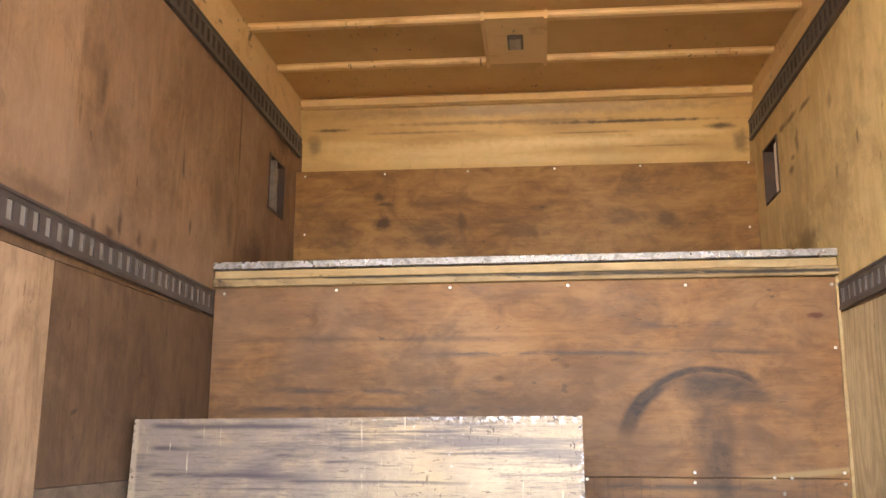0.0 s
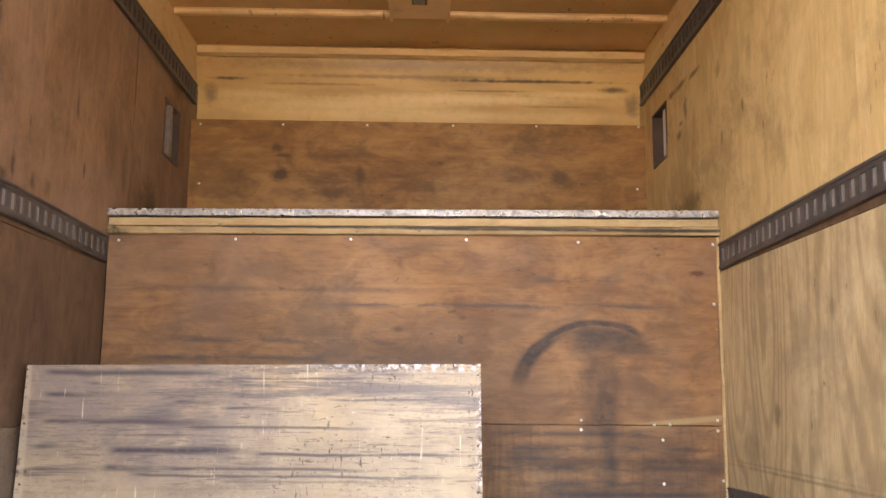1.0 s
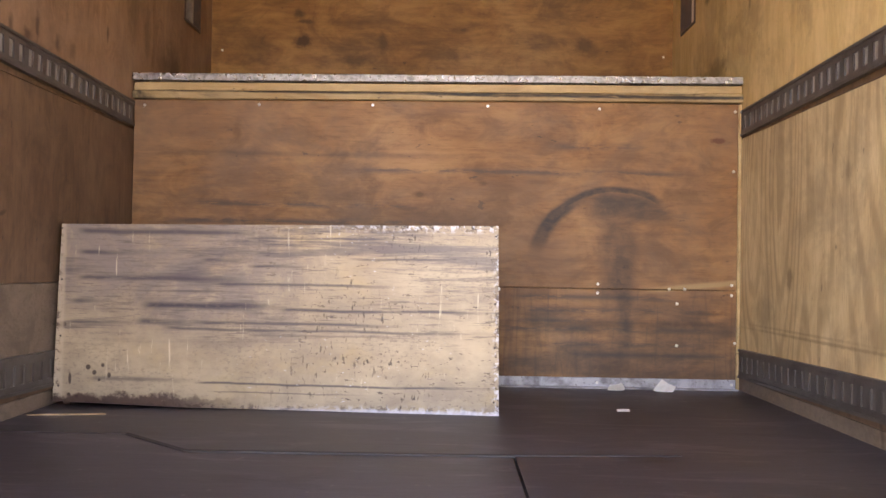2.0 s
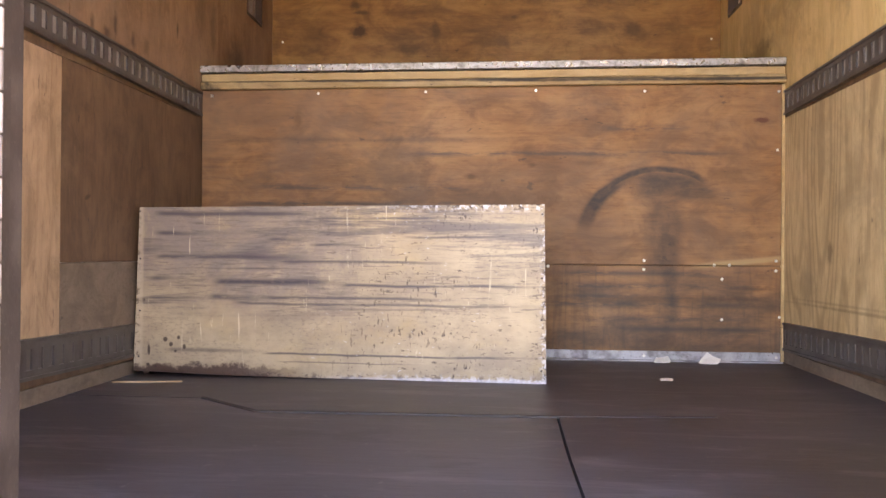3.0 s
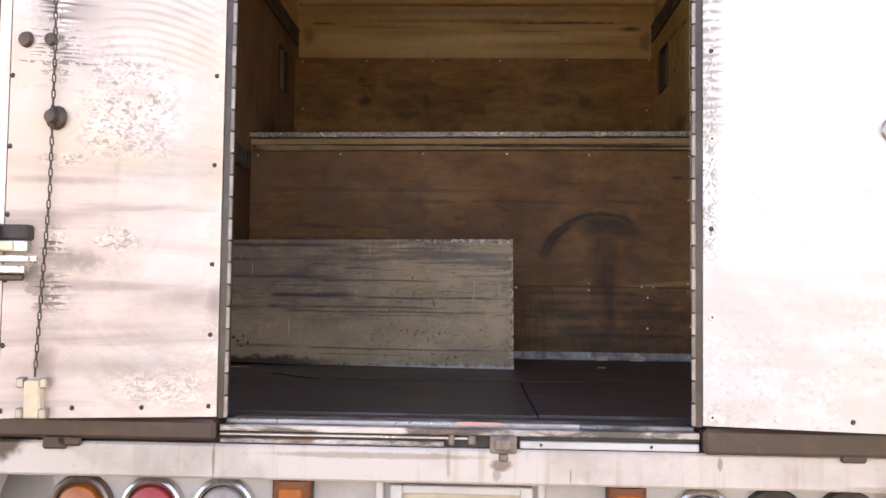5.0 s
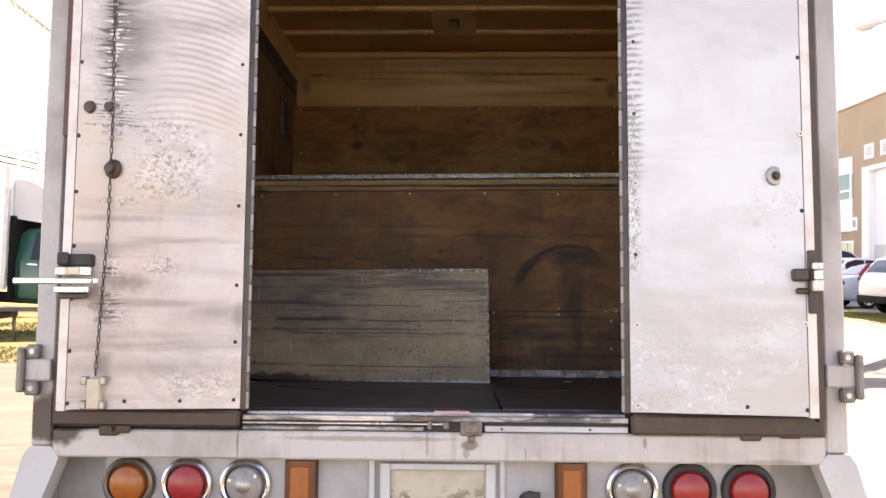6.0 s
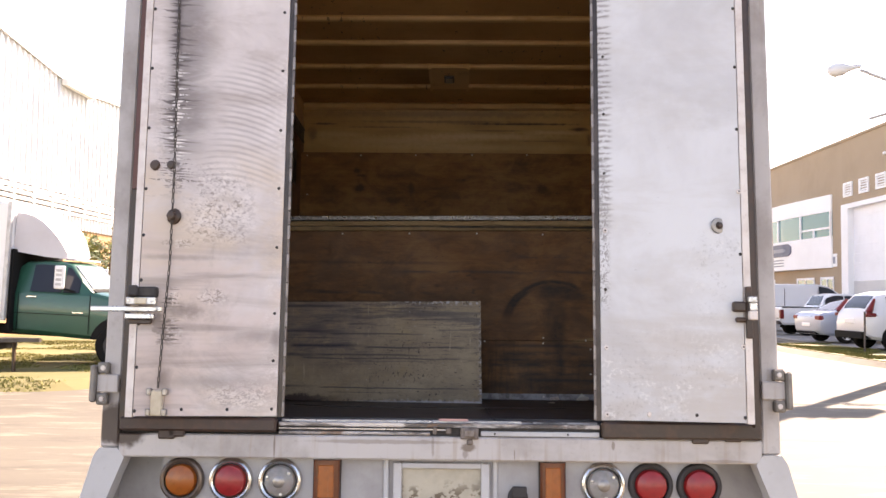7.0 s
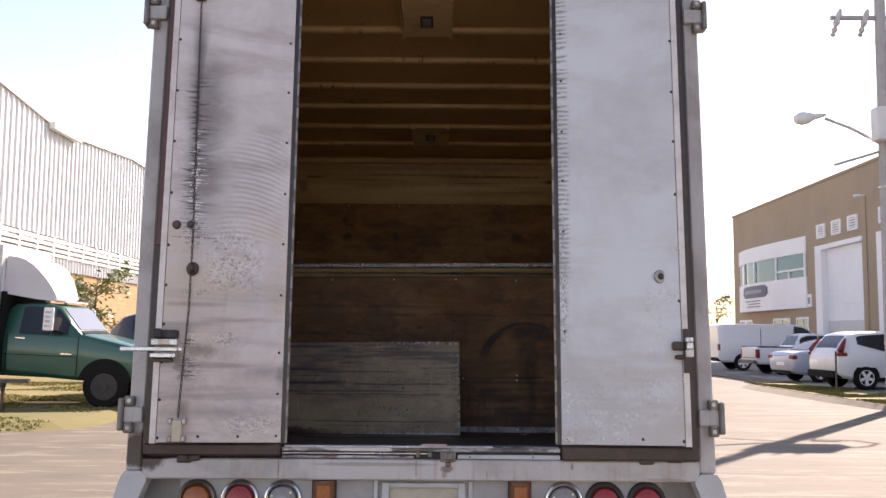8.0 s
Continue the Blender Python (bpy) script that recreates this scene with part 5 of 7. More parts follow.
def hasp(side, full):
    h = thing("door_clamp", "bright steel clamp lock on the grimy door edge" if full else "short steel clamp lock on the white door edge", "lock", m=TRUCK @ pose(-1.038 if full else 1.062, -0.146, 0.397 if full else 0.41), group="door clamps")
    if full:
        part("block", boxes((-0.048, 0.045, -0.02, 0.02, 0.032, 0.068), (-0.048, -0.015, -0.036, -0.02, 0.034, 0.072), bevel=0.005), DARK, h, "scorched black block")
        part("jaw", boxes((-0.055, 0.05, -0.03, -0.002, 0.004, 0.03), bevel=0.003), STEEL, h)
        part("jaw", boxes((-0.057, 0.045, -0.03, -0.002, -0.046, -0.027), bevel=0.003), STEEL, h)
        part("bar", boxes((-0.18, 0.07, -0.024, -0.012, -0.02, -0.002), bevel=0.003), STEEL, h, "long flat draw bar")
        part("cylinder", boxes((-0.024, 0.02, -0.036, -0.03, 0.006, 0.028), bevel=0.003), CREAM, h, "brassy lock cylinder")
        part("pad", boxes((-0.05, 0.03, -0.006, 0.006, -0.062, -0.046), bevel=0.003), RUST, h)
        for x, z in ((0.038, 0.017), (0.05, -0.011), (0.034, -0.036), (-0.045, 0.017)):
            part("screw", screw, None, h, m=pose(x, -0.0305 if z > 0 else -0.0302, z))
    else:
        part("strip", boxes((0.002, 0.024, -0.012, 0.006, -0.105, 0.075), bevel=0.003), RUST, h, "rusty brown strip")
        part("block", boxes((-0.045, 0.003, -0.02, 0.006, -0.014, 0.022), (-0.035, 0.003, -0.014, 0.006, -0.05, -0.032), bevel=0.006), RUST, h, "rusty brown block")
        part("jaw", boxes((0.006, 0.036, -0.032, -0.012, 0.018, 0.038), bevel=0.003), STEEL, h)
        part("jaw", boxes((0.01, 0.036, -0.032, -0.012, -0.01, 0.017), bevel=0.003), STEEL, h)
        part("jaw", boxes((0.006, 0.036, -0.032, -0.012, -0.042, -0.011), bevel=0.003), EDGE, h)
        part("screw", screw, None, h, m=pose(0.024, -0.0325, 0.028))


hasp(-1, True)
hasp(1, False)
hook = thing("chain_holder", "cream plastic holder with metal clips at the foot of the chain", "bracket")
part("body", boxes((-0.998, -0.958, -0.15, -0.122, 0.018, 0.105), bevel=0.004), CREAM, hook)
for x in (-1.006, -0.951):
    for z in (0.10, 0.03):
        part("clip", boxes((x - 0.008, x + 0.008, -0.152, -0.124, z - 0.012, z + 0.012), bevel=0.003), GALV, hook, "metal clip")
chain("sooty steel chain hanging down the grimy door", CHAIN_DARK, ((0.1, -0.979), (0.3, -0.970), (0.55, -0.958), (0.9, -0.957), (1.3, -0.966), (1.93, -0.975)), -0.134, 0.10, 1.93, 0.019)
top_hook = thing("chain_hook", "small dark steel hook that holds the chain", "hook")
part("plate", boxes((-1.0, -0.955, -0.142, -0.124, 1.90, 1.99), bevel=0.004), RUST, top_hook)
chain("pale steel chain hanging inside the door opening", CHAIN_PALE, ((0.3, 0.577), (0.9, 0.575), (2.1, 0.572)), 0.07, 0.30, 2.1, 0.0175, 0.075, 0.28)


def frame_hinge(side, z):
    h = thing("frame_hinge", "grey painted strap hinge bolted to the rear frame", "hinge", m=TRUCK @ pose(side * 1.19, -0.026, z), group="frame hinges")
    part("strap", boxes((-0.045, 0.04, -0.022, 0.0, -0.032, 0.032), bevel=0.004), PORTAL, h)
    part("barrel", boxes((min(0.035 * side, 0.056 * side), max(0.035 * side, 0.056 * side), -0.045, 0.02, -0.066, 0.066), bevel=0.006), BRACKET, h)
    for dz in (0.055, -0.055):
        part("ear", boxes((min(-0.005 * side, 0.036 * side), max(-0.005 * side, 0.036 * side), -0.03, 0.0, dz - 0.021, dz + 0.021), bevel=0.006), BRACKET, h)
        part("bolt", rivet_pale, None, h, m=pose(side * 0.014, -0.031, dz))


for side in (-1, 1):
    for z in (0.125, 1.885):
        frame_hinge(side, z)

# ---- tail lamps ----
LAMP_Y, LAMP_Z = 0.03, -0.216
for x, glass, rim, lab in ((-0.925, AMBER, RING_DULL, "round amber tail lamp in a dull brown ring"), (-0.747, RED, CHROME, "round red tail lamp in a chrome ring"), (-0.569, CLEAR, CHROME, "round clear reversing lamp in a chrome ring"),
                           (0.589, CLEAR, CHROME, "round clear reversing lamp in a chrome ring"), (0.759, RED, DARK, "round red tail lamp in a black rubber ring"), (0.932, RED, DARK, "round red tail lamp in a black rubber ring")):
    t = thing("tail_lamp", lab, "lamp", m=TRUCK @ pose(x, LAMP_Y, LAMP_Z), group="tail lamps")
    part("ring", turned([(0.080, 0.0), (0.080, -0.014), (0.076, -0.024), (0.069, -0.028), (0.062, -0.024), (0.0605, -0.008), (0.0605, 0.0)], 32), rim, t, smooth=True)
    part("gasket", turned([(0.0602, -0.002), (0.0602, -0.016), (0.0572, -0.017), (0.0572, -0.002)], 32), DARK, t, "black rubber gasket", smooth=True)
    part("lens", turned([(0.0571, -0.004), (0.0568, -0.022), (0.051, -0.033), (0.035, -0.040), (0.012, -0.0435), (0.001, -0.0438)], 32), glass, t, smooth=True)
    if glass is CLEAR:
        part("bulb", turned([(0.022, -0.0425), (0.016, -0.046), (0.001, -0.047)], 16), GALV, t, smooth=True)
        for a in (40, 160, 280):
            part("screw", screw, None, t, m=pose(0.045 * math.cos(radians(a)), -0.038, 0.045 * math.sin(radians(a))))
for x, w in ((-0.40, 0.046), (0.408, 0.044)):
    t = thing("side_marker", "rectangular amber marker lamp", "lamp", m=TRUCK @ pose(x, LAMP_Y, -0.205), group="marker lamps")
    part("base", boxes((-w - 0.004, w + 0.004, -0.016, 0.0, -0.074, 0.07), bevel=0.003), DARK, t)
    # darker amber edges and a brighter inner rectangle carry the lens shading as colour
    part("lens", prism([(-w, -0.016), (-w, -0.026), (-w * 0.8, -0.038), (-w * 0.4, -0.045), (w * 0.4, -0.045), (w * 0.8, -0.038), (w, -0.026), (w, -0.016)], -0.07, 0.066, "z"), AMBER_DARK, t, "amber lens with its edge shading in the colour", smooth=True)
    part("lens_face", boxes((-w * 0.62, w * 0.62, -0.049, -0.044, -0.062, 0.05), bevel=0.003), AMBER, t, "bright orange lens face")
    part("lens_ridge", boxes((-w * 0.2, w * 0.2, -0.0505, -0.049, -0.058, 0.03)), AMBER, t)
plate = thing("plate_frame", "grey steel frame round a peeling cream plate", "plate", m=TRUCK @ pose(0.011, LAMP_Y, -0.25))
part("frame", boxes((-0.172, -0.142, -0.028, 0.0, -0.105, 0.105), (0.142, 0.172, -0.028, 0.0, -0.105, 0.105), (-0.142, 0.142, -0.028, 0.0, 0.085, 0.105), (-0.142, 0.142, -0.028, 0.0, -0.105, -0.085), bevel=0.003), FRAME, plate)
part("plate", boxes((-0.141, 0.141, -0.008, -0.003, -0.084, 0.084)), PLATE, plate, "peeling cream plate with no writing left")
plug = thing("trailer_socket", "black plastic socket on the lamp panel", "socket", m=TRUCK @ pose(0.285, LAMP_Y, -0.262))
part("body", turned([(0.036, 0.0), (0.036, -0.03), (0.03, -0.036), (0.001, -0.037)], 16), DARK, plug, smooth=True)
part("hinged_cap", boxes((-0.022, 0.03, -0.045, -0.034, 0.0, 0.04), bevel=0.004), DARK, plug)

# chassis and wheels that carry the box
chassis = thing("chassis", "dark steel chassis under the truck box", "chassis")
for s in (-1, 1):
    part("rail", boxes((s * 0.45 - 0.04, s * 0.45 + 0.04, 0.1, 6.0, -0.42, -0.12)), RAIL, chassis)
TYRE = worn("tyre_rubber", (0.012, 0.011, 0.011), (0.022, 0.019, 0.017), 0.4, 0.9, 0.0, 9)
TYRE.b.inputs["Specular IOR Level"].default_value = 0.15
RIM = worn("wheel_rim", (0.55, 0.54, 0.54), (0.2, 0.18, 0.17), 0.35, 0.4, 0.2, 9)
tyre = mesh("tyre", turned([(0.27, -0.11), (0.38, -0.12), (0.43, -0.09), (0.44, 0.0), (0.43, 0.09), (0.38, 0.12), (0.27, 0.11)], 32, "x", False), TYRE, True)
rim = mesh("rim", turned([(0.27, -0.1), (0.25, -0.03), (0.08, 0.0), (0.001, -0.02)], 24, "x"), RIM, True)
for s, y in ((-1, 1.6), (1, 1.6), (-1, 5.3), (1, 5.3)):
    w = thing("truck_wheel", "black truck wheel under the cargo box", "wheel", m=pose(s * 0.98, y, 0.44), group="truck wheels")
    part("tyre", tyre, None, w)
    part("rim", rim, None, w, m=pose(0, 0, 0, 0, 0, 0 if s < 0 else 180))

# ---- street ----
ORIGIN = Matrix()


def road_surface():
    m = Mat("pale_concrete_road", 0.85)
    big = m.noise((0.16, 0.3, 0.3), 5, 0.6)
    fine = m.noise((14, 14, 14), 4, 0.65)
    c = m.mix(m.step(big, 0.36, 0.66), (0.128, 0.112, 0.085), (0.10, 0.087, 0.066))
    c = m.mix(m.math("MULTIPLY", m.step(fine, 0.5, 0.7), 0.4), c, (0.10, 0.088, 0.066))
    dark = m.mul(m.step(m.noise((0.5, 2.2, 1), 6, 0.7, 0.4, shift=(9, 2, 0)), 0.5, 0.66), 0.55)
    c = m.mix(dark, c, (0.072, 0.061, 0.047))
    pale = m.mul(m.step(m.noise((0.6, 2.6, 1), 6, 0.72, 0.3, shift=(4, 4, 0)), 0.50, 0.62), 0.8)
    m.color(m.mix(pale, c, (0.21, 0.186, 0.136)))
    return m.bump(fine, 0.4, 0.004)


ROAD = road_surface()
GRASS = worn("dry_grass", (0.12, 0.12, 0.028), (0.21, 0.17, 0.06), 0.8, 0.95, 0.0, 1.2, 0.5, 0.6)
DIRT = worn("dry_earth", (0.155, 0.135, 0.05), (0.10, 0.105, 0.028), 0.8, 0.95, 0.0, 0.8, 0.4, 0.6)
SAND = worn("sandy_verge", (0.27, 0.235, 0.12), (0.13, 0.125, 0.035), 0.85, 0.95, 0.0, 0.55, 0.4, 0.5)
DRY = worn("dry_straw_grass", (0.17, 0.165, 0.045), (0.26, 0.225, 0.085), 0.7, 0.95, 0.0, 1.2, 0.5, 0.3)
KERB = worn("kerb_concrete", (0.20, 0.178, 0.135), (0.14, 0.12, 0.085), 0.5, 0.85, 0.0, 2)
ASPHALT = worn("parking_asphalt", (0.24, 0.225, 0.205), (0.18, 0.17, 0.155), 0.5, 0.9, 0.0, 1.0)

structure("ground", boxes((-900, 900, -900, 900, -0.4, 0.0)), ROAD, "pale sunlit concrete road", "road", ORIGIN)
# grass island with its kerb, where the green truck stands
def bank(top, foot, z):
    """A low bank with sloping sides: the flat top outline, and its foot on the ground."""
    bm = bmesh.new()
    a = [bm.verts.new((x, y, -0.05)) for x, y in foot]
    b = [bm.verts.new((x, y, z)) for x, y in top]
    bm.faces.new(a[::-1]), bm.faces.new(b)
    for i in range(len(a)):
        k = (i + 1) % len(a)
        bm.faces.new((a[i], a[k], b[k], b[i]))
    bmesh.ops.recalc_face_normals(bm, faces=bm.faces)
    return bm


structure("verge_left", bank([(-60, 11.5), (-6.9, 11.5), (-6.45, 11.7), (-6.25, 12.1), (-6.2, 90), (-60, 90)], [(-60, 10.7), (-6.5, 10.7), (-5.8, 11.1), (-5.5, 11.8), (-5.4, 90), (-60, 90)], 0.11), DIRT, "dry patchy verge sloping to the road", "verge", ORIGIN)
kerb_foot = [(10.25, -40), (10.05, 10), (9.72, 17), (9.55, 19), (9.45, 21.5), (9.45, 24.5), (9.6, 25.9), (10.15, 27.0), (11.9, 28.1), (11.9, -40)]
kerb_top = [(10.5, -40), (10.3, 10), (9.98, 17), (9.85, 19), (9.8, 21.5), (9.82, 24.4), (9.96, 25.6), (10.35, 26.6), (11.9, 27.6), (11.9, -40)]
lawn = [(10.56, -40), (10.36, 10), (10.04, 17), (9.91, 19), (9.86, 21.5), (9.88, 24.36), (10.02, 25.5), (10.39, 26.5), (11.9, 27.5), (11.9, -40)]
structure("kerb", bank(kerb_top, kerb_foot, 0.115), KERB, "worn sandy concrete kerb sloping to the road", "kerb", ORIGIN)
structure("verge_right", prism(lawn, 0.0, 0.135), SAND, "narrow verge of dry patchy grass beside the road", "verge", ORIGIN)
structure("parking", prism([(11.902, -40), (30, -40), (30, 60), (11.902, 60)], -0.1, 0.12), ASPHALT, "grey parking strip before the works", "parking", ORIGIN)


def tufts(name, x0, x1, y0, y1, z, n, seed, label):
    rnd = random.Random(seed)
    vs, fs = [], []
    for _ in range(n):
        x, y = rnd.uniform(x0, x1), rnd.uniform(y0, y1)
        if noise.noise((x * 0.7, y * 0.5, seed)) < -0.1:
            continue
        for _ in range(4):
            a, h, w = rnd.uniform(0, 6.28), rnd.uniform(0.012, 0.045), rnd.uniform(0.01, 0.025)
            dx, dy = math.cos(a), math.sin(a)
            ox, oy = x + rnd.uniform(-0.08, 0.08), y + rnd.uniform(-0.08, 0.08)
            i = len(vs)
            zz = z if oy > 11.45 or x > 0 else z - 0.15 * min(0.75, 11.45 - oy)
            vs += [(ox - dx * w, oy - dy * w, zz), (ox + dx * w, oy + dy * w, zz), (ox + dy * h * 0.5, oy - dx * h * 0.5, zz + h)]
            fs.append((i, i + 1, i + 2))
    me = bpy.data.meshes.new(name)
    me.from_pydata(vs, [], fs)
    me.materials.append((DRY if x1 < 0 else GRASS).m)
    tagged(new(name, me), label, "grass", kind="stuff")


tufts("grass", -16, -6.35, 10.85, 24, 0.106, 15000, 5, "short dry yellow green grass on the verge")
tufts("grass", 10.0, 11.88, 10.5, 26.3, 0.133, 14000, 6, "short dry green grass along the kerb")

# ---- warehouse across the verge ----
WHITE = worn("white_cladding", (0.66, 0.67, 0.69), (0.54, 0.55, 0.57), 0.4, 0.5, 0.0, 0.5, 0.1)
LOUVRE = worn("white_louvre", (0.72, 0.71, 0.70), (0.5, 0.48, 0.47), 0.4, 0.5, 0.0, 1.0)


def bricks():
    m = Mat("orange_brick", 0.9)
    b = m.node("TexBrick")
    m.t.links.new(m.node("CombineXYZ", m.xyz()[1], m.xyz()[2]).outputs[0], b.inputs["Vector"])
    for k, v in (("Color1", (0.34, 0.19, 0.085, 1)), ("Color2", (0.42, 0.25, 0.12, 1)), ("Mortar", (0.36, 0.28, 0.2, 1)), ("Scale", 1.0), ("Brick Width", 0.4), ("Row Height", 0.2), ("Mortar Size", 0.012)):
        b.inputs[k].default_value = v
    m.color(m.mix(m.math("MULTIPLY", m.noise((1, 0.7, 0.7), 4), 0.5), b.outputs["Color"], (0.35, 0.2, 0.09)))
    return m.bump(b.outputs["Fac"], -0.4, 0.01)


BRICK = bricks()
WX = -15.0
hall = thing("warehouse", "long white ribbed metal warehouse on an orange brick base", "warehouse", m=ORIGIN)
part("brick_wall", boxes((WX - 0.3, WX - 0.05, 8, 84, -0.1, 4.03)), BRICK, hall, "orange brick base wall")


def eaves(y):
    ys, zs = (8, 22, 31.9, 40.9, 52, 63, 74, 84), (9.9, 10.55, 9.42, 10.03, 9.0, 9.9, 9.0, 9.6)
    return float(np.interp(y, ys, zs))


def cladding(y0, y1, z0, top, pitch):
    """Ribbed sheet: a narrow rib and a wide pan a pitch."""
    bm = bmesh.new()
    prev, y = None, y0
    while y < y1:
        for dy, dx in ((0.0, 0.0), (0.04, 0.07), (0.09, 0.07), (0.13, 0.0)):
            yy = min(y + dy, y1)
            cur = (bm.verts.new((WX + dx, yy, z0)), bm.verts.new((WX + dx, yy, top(yy))))
            if prev:
                bm.faces.new((prev[0], cur[0], cur[1], prev[1]))
            prev = cur
        y += pitch
    r = bmesh.ops.extrude_face_region(bm, geom=bm.faces[:])
    bmesh.ops.translate(bm, verts=[v for v in r["geom"] if isinstance(v, bmesh.types.BMVert)], vec=(-0.12, 0, 0))
    bmesh.ops.recalc_face_normals(bm, faces=bm.faces)
    return bm


part("upper_cladding", cladding(8, 84, 5.3, eaves, 0.41), WHITE, hall, "white ribbed metal cladding")
part("lower_cladding", cladding(8, 84, 4.03, lambda y: 4.5, 0.3), WHITE, hall)
for k in range(52):
    y = 8.13 + 1.463 * k
    part("louvre_post", boxes((WX - 0.02, WX + 0.1, y, y + 0.12, 4.5, 5.3)), LOUVRE, hall)
    for z in (4.55, 4.74, 4.93, 5.12):
        part("louvre_slat", prism([(WX + 0.0, z), (WX + 0.09, z - 0.02), (WX + 0.10, z + 0.06), (WX + 0.0, z + 0.13)], y + 0.12, y + 1.463, "y"), LOUVRE, hall)
part("back_wall", boxes((WX - 30, WX - 0.13, 8, 84, -0.1, 9.0)), WHITE, hall)
vs = bmesh.new()
for a, b in zip(range(8, 84, 2), range(10, 86, 2)):
    prism([(a, eaves(a)), (b, eaves(b)), (b, eaves(b) + 0.09), (a, eaves(a) + 0.09)], WX - 0.2, WX + 0.14, "x", vs)
part("roof_edge", vs, RIM, hall, "grey roof edge flashing")
part("gutter_head", boxes((WX + 0.1, WX + 0.35, 30.6, 33.2, 9.35, 9.6)), LOUVRE, hall)

# ---- works building behind the parked cars ----
TAN = worn("tan_stucco", (0.39, 0.295, 0.205), (0.325, 0.247, 0.172), 0.5, 0.9, 0.0, 0.4, 0.2)
BAY = worn("white_stucco", (0.86, 0.86, 0.86), (0.76, 0.75, 0.74), 0.4, 0.7, 0.0, 0.6, 0.1)
SHUTTER = worn("white_roller_shutter", (0.78, 0.80, 0.84), (0.66, 0.68, 0.71), 0.4, 0.5, 0.0, 0.8, 0.1)
SHUTTER_LOW = worn("grey_shutter_panel", (0.52, 0.53, 0.54), (0.42, 0.42, 0.43), 0.4, 0.5, 0.0, 0.8, 0.1)
GLASS = Mat("green_tinted_window", 0.05, 0.0, (0.07, 0.19, 0.21))
GLASS.b.inputs["Coat Weight"].default_value = 0.1
GLASS.b.inputs["Specular IOR Level"].default_value = 0.3
SIGN = Mat("dark_blue_sign", 0.5, 0.0, (0.07, 0.08, 0.14))
INK = Mat("grey_lettering", 0.6, 0.0, (0.28, 0.29, 0.33))
BX = 19.0
works = thing("works_building", "tan rendered industrial building with a white office bay", "building", m=ORIGIN)
holes = [(37.15, 42.17, 0.0, 6.0), (30.58, 35.6, 0.0, 6.0), (24.01, 29.03, 0.0, 6.0)]
ys = [8.0] + [v for h in sorted(holes) for v in h[:2]] + [55.2]
for a, b in zip(ys[0::2], ys[1::2]):
    part("wall", boxes((BX, BX + 0.4, a, b, -0.1, 9.33)), TAN, works)
for h in holes:
    part("lintel_wall", boxes((BX, BX + 0.4, h[0], h[1], h[3], 9.33)), TAN, works)
for y in (8.0, 54.8):
    part("end_wall", boxes((BX + 0.402, BX + 26, y, y + 0.4, -0.1, 9.33)), TAN, works)
part("roof", boxes((BX - 0.06, BX + 26, 7.9, 55.3, 9.33, 9.45)), TAN, works, "thin tan parapet coping")
for h in holes:
    d = part("dock_door", boxes((BX + 0.22, BX + 0.28, h[0], h[1], 0.1, h[3])), SHUTTER, works, "white roller shutter")
    part("lower_panel", boxes((BX + 0.196, BX + 0.204, h[0] + 0.2, h[1] - 0.75, 0.1, 2.45)), SHUTTER_LOW, d, "grey lower shutter panel")
    part("frame", boxes((BX - 0.08, BX + 0.22, h[1] - 0.75, h[1] + 0.02, 0.1, h[3] + 0.2), (BX - 0.08, BX + 0.22, h[0] - 0.1, h[1] - 0.75, h[3] - 0.02, h[3] + 0.2)), BAY, d)
    for z in np.arange(0.6, 6.0, 0.45):
        part("rib", boxes((BX + 0.205, BX + 0.222, h[0] + 0.2, h[1] - 0.75, z, z + 0.05)), SHUTTER, d)
    for k in range(3):
        y = h[0] + 0.28 + 1.76 * k
        v = part("vent", boxes((BX - 0.07, BX + 0.001, y, y + 0.12, 6.55, 7.25), (BX - 0.07, BX + 0.001, y + 0.88, y + 1.0, 6.55, 7.25), (BX - 0.07, BX + 0.001, y + 0.12, y + 0.88, 6.55, 6.65), (BX - 0.07, BX + 0.001, y + 0.12, y + 0.88, 7.15, 7.25)), BAY, works, "white framed louvre vent")
        for z in (6.68, 6.8, 6.92, 7.04):
            part("slat", prism([(BX - 0.05, z), (BX, z + 0.07), (BX, z + 0.09), (BX - 0.05, z + 0.02)], y + 0.12, y + 0.88, "y"), BAY, v)
# curved office bay: its front bulges towards the road
bay_plan = [(BX, 43.4), (BX - 0.07, 43.4), (BX - 0.24, 45.2), (BX - 0.42, 47.1), (BX - 0.54, 49.1), (BX - 0.56, 51.0), (BX - 0.42, 52.5), (BX - 0.15, 53.7), (BX, 54.1)]


def bay_strip(z0, z1, grow=0.0):
    return prism([(x - grow if x < BX else x, y) for x, y in bay_plan], z0, z1, "z")


part("bay_lower", bay_strip(3.16, 4.78), BAY, works, "white curved office bay")
part("bay_upper", bay_strip(6.03, 6.88), BAY, works)
g = part("bay_window", bay_strip(4.78, 6.03, -0.055), GLASS, works, "green tinted band of office windows")
for x, y in ((-0.07, 43.42), (-0.37, 46.7), (-0.54, 49.7), (-0.50, 51.6), (-0.36, 52.6)):
    part("mullion", boxes((BX + x - 0.03, BX + x + 0.3, y, y + 0.14, 4.78, 6.03)), BAY, g)
part("mullion", prism([(BX - 0.0, 43.5), (BX - 0.085, 43.5), (BX - 0.26, 45.2), (BX - 0.39, 46.7), (BX - 0.27, 46.7)], 5.15, 5.25, "z"), BAY, g)
part("mullion", boxes((BX - 0.27, BX - 0.1, 45.2, 45.32, 4.78, 5.15)), BAY, g)
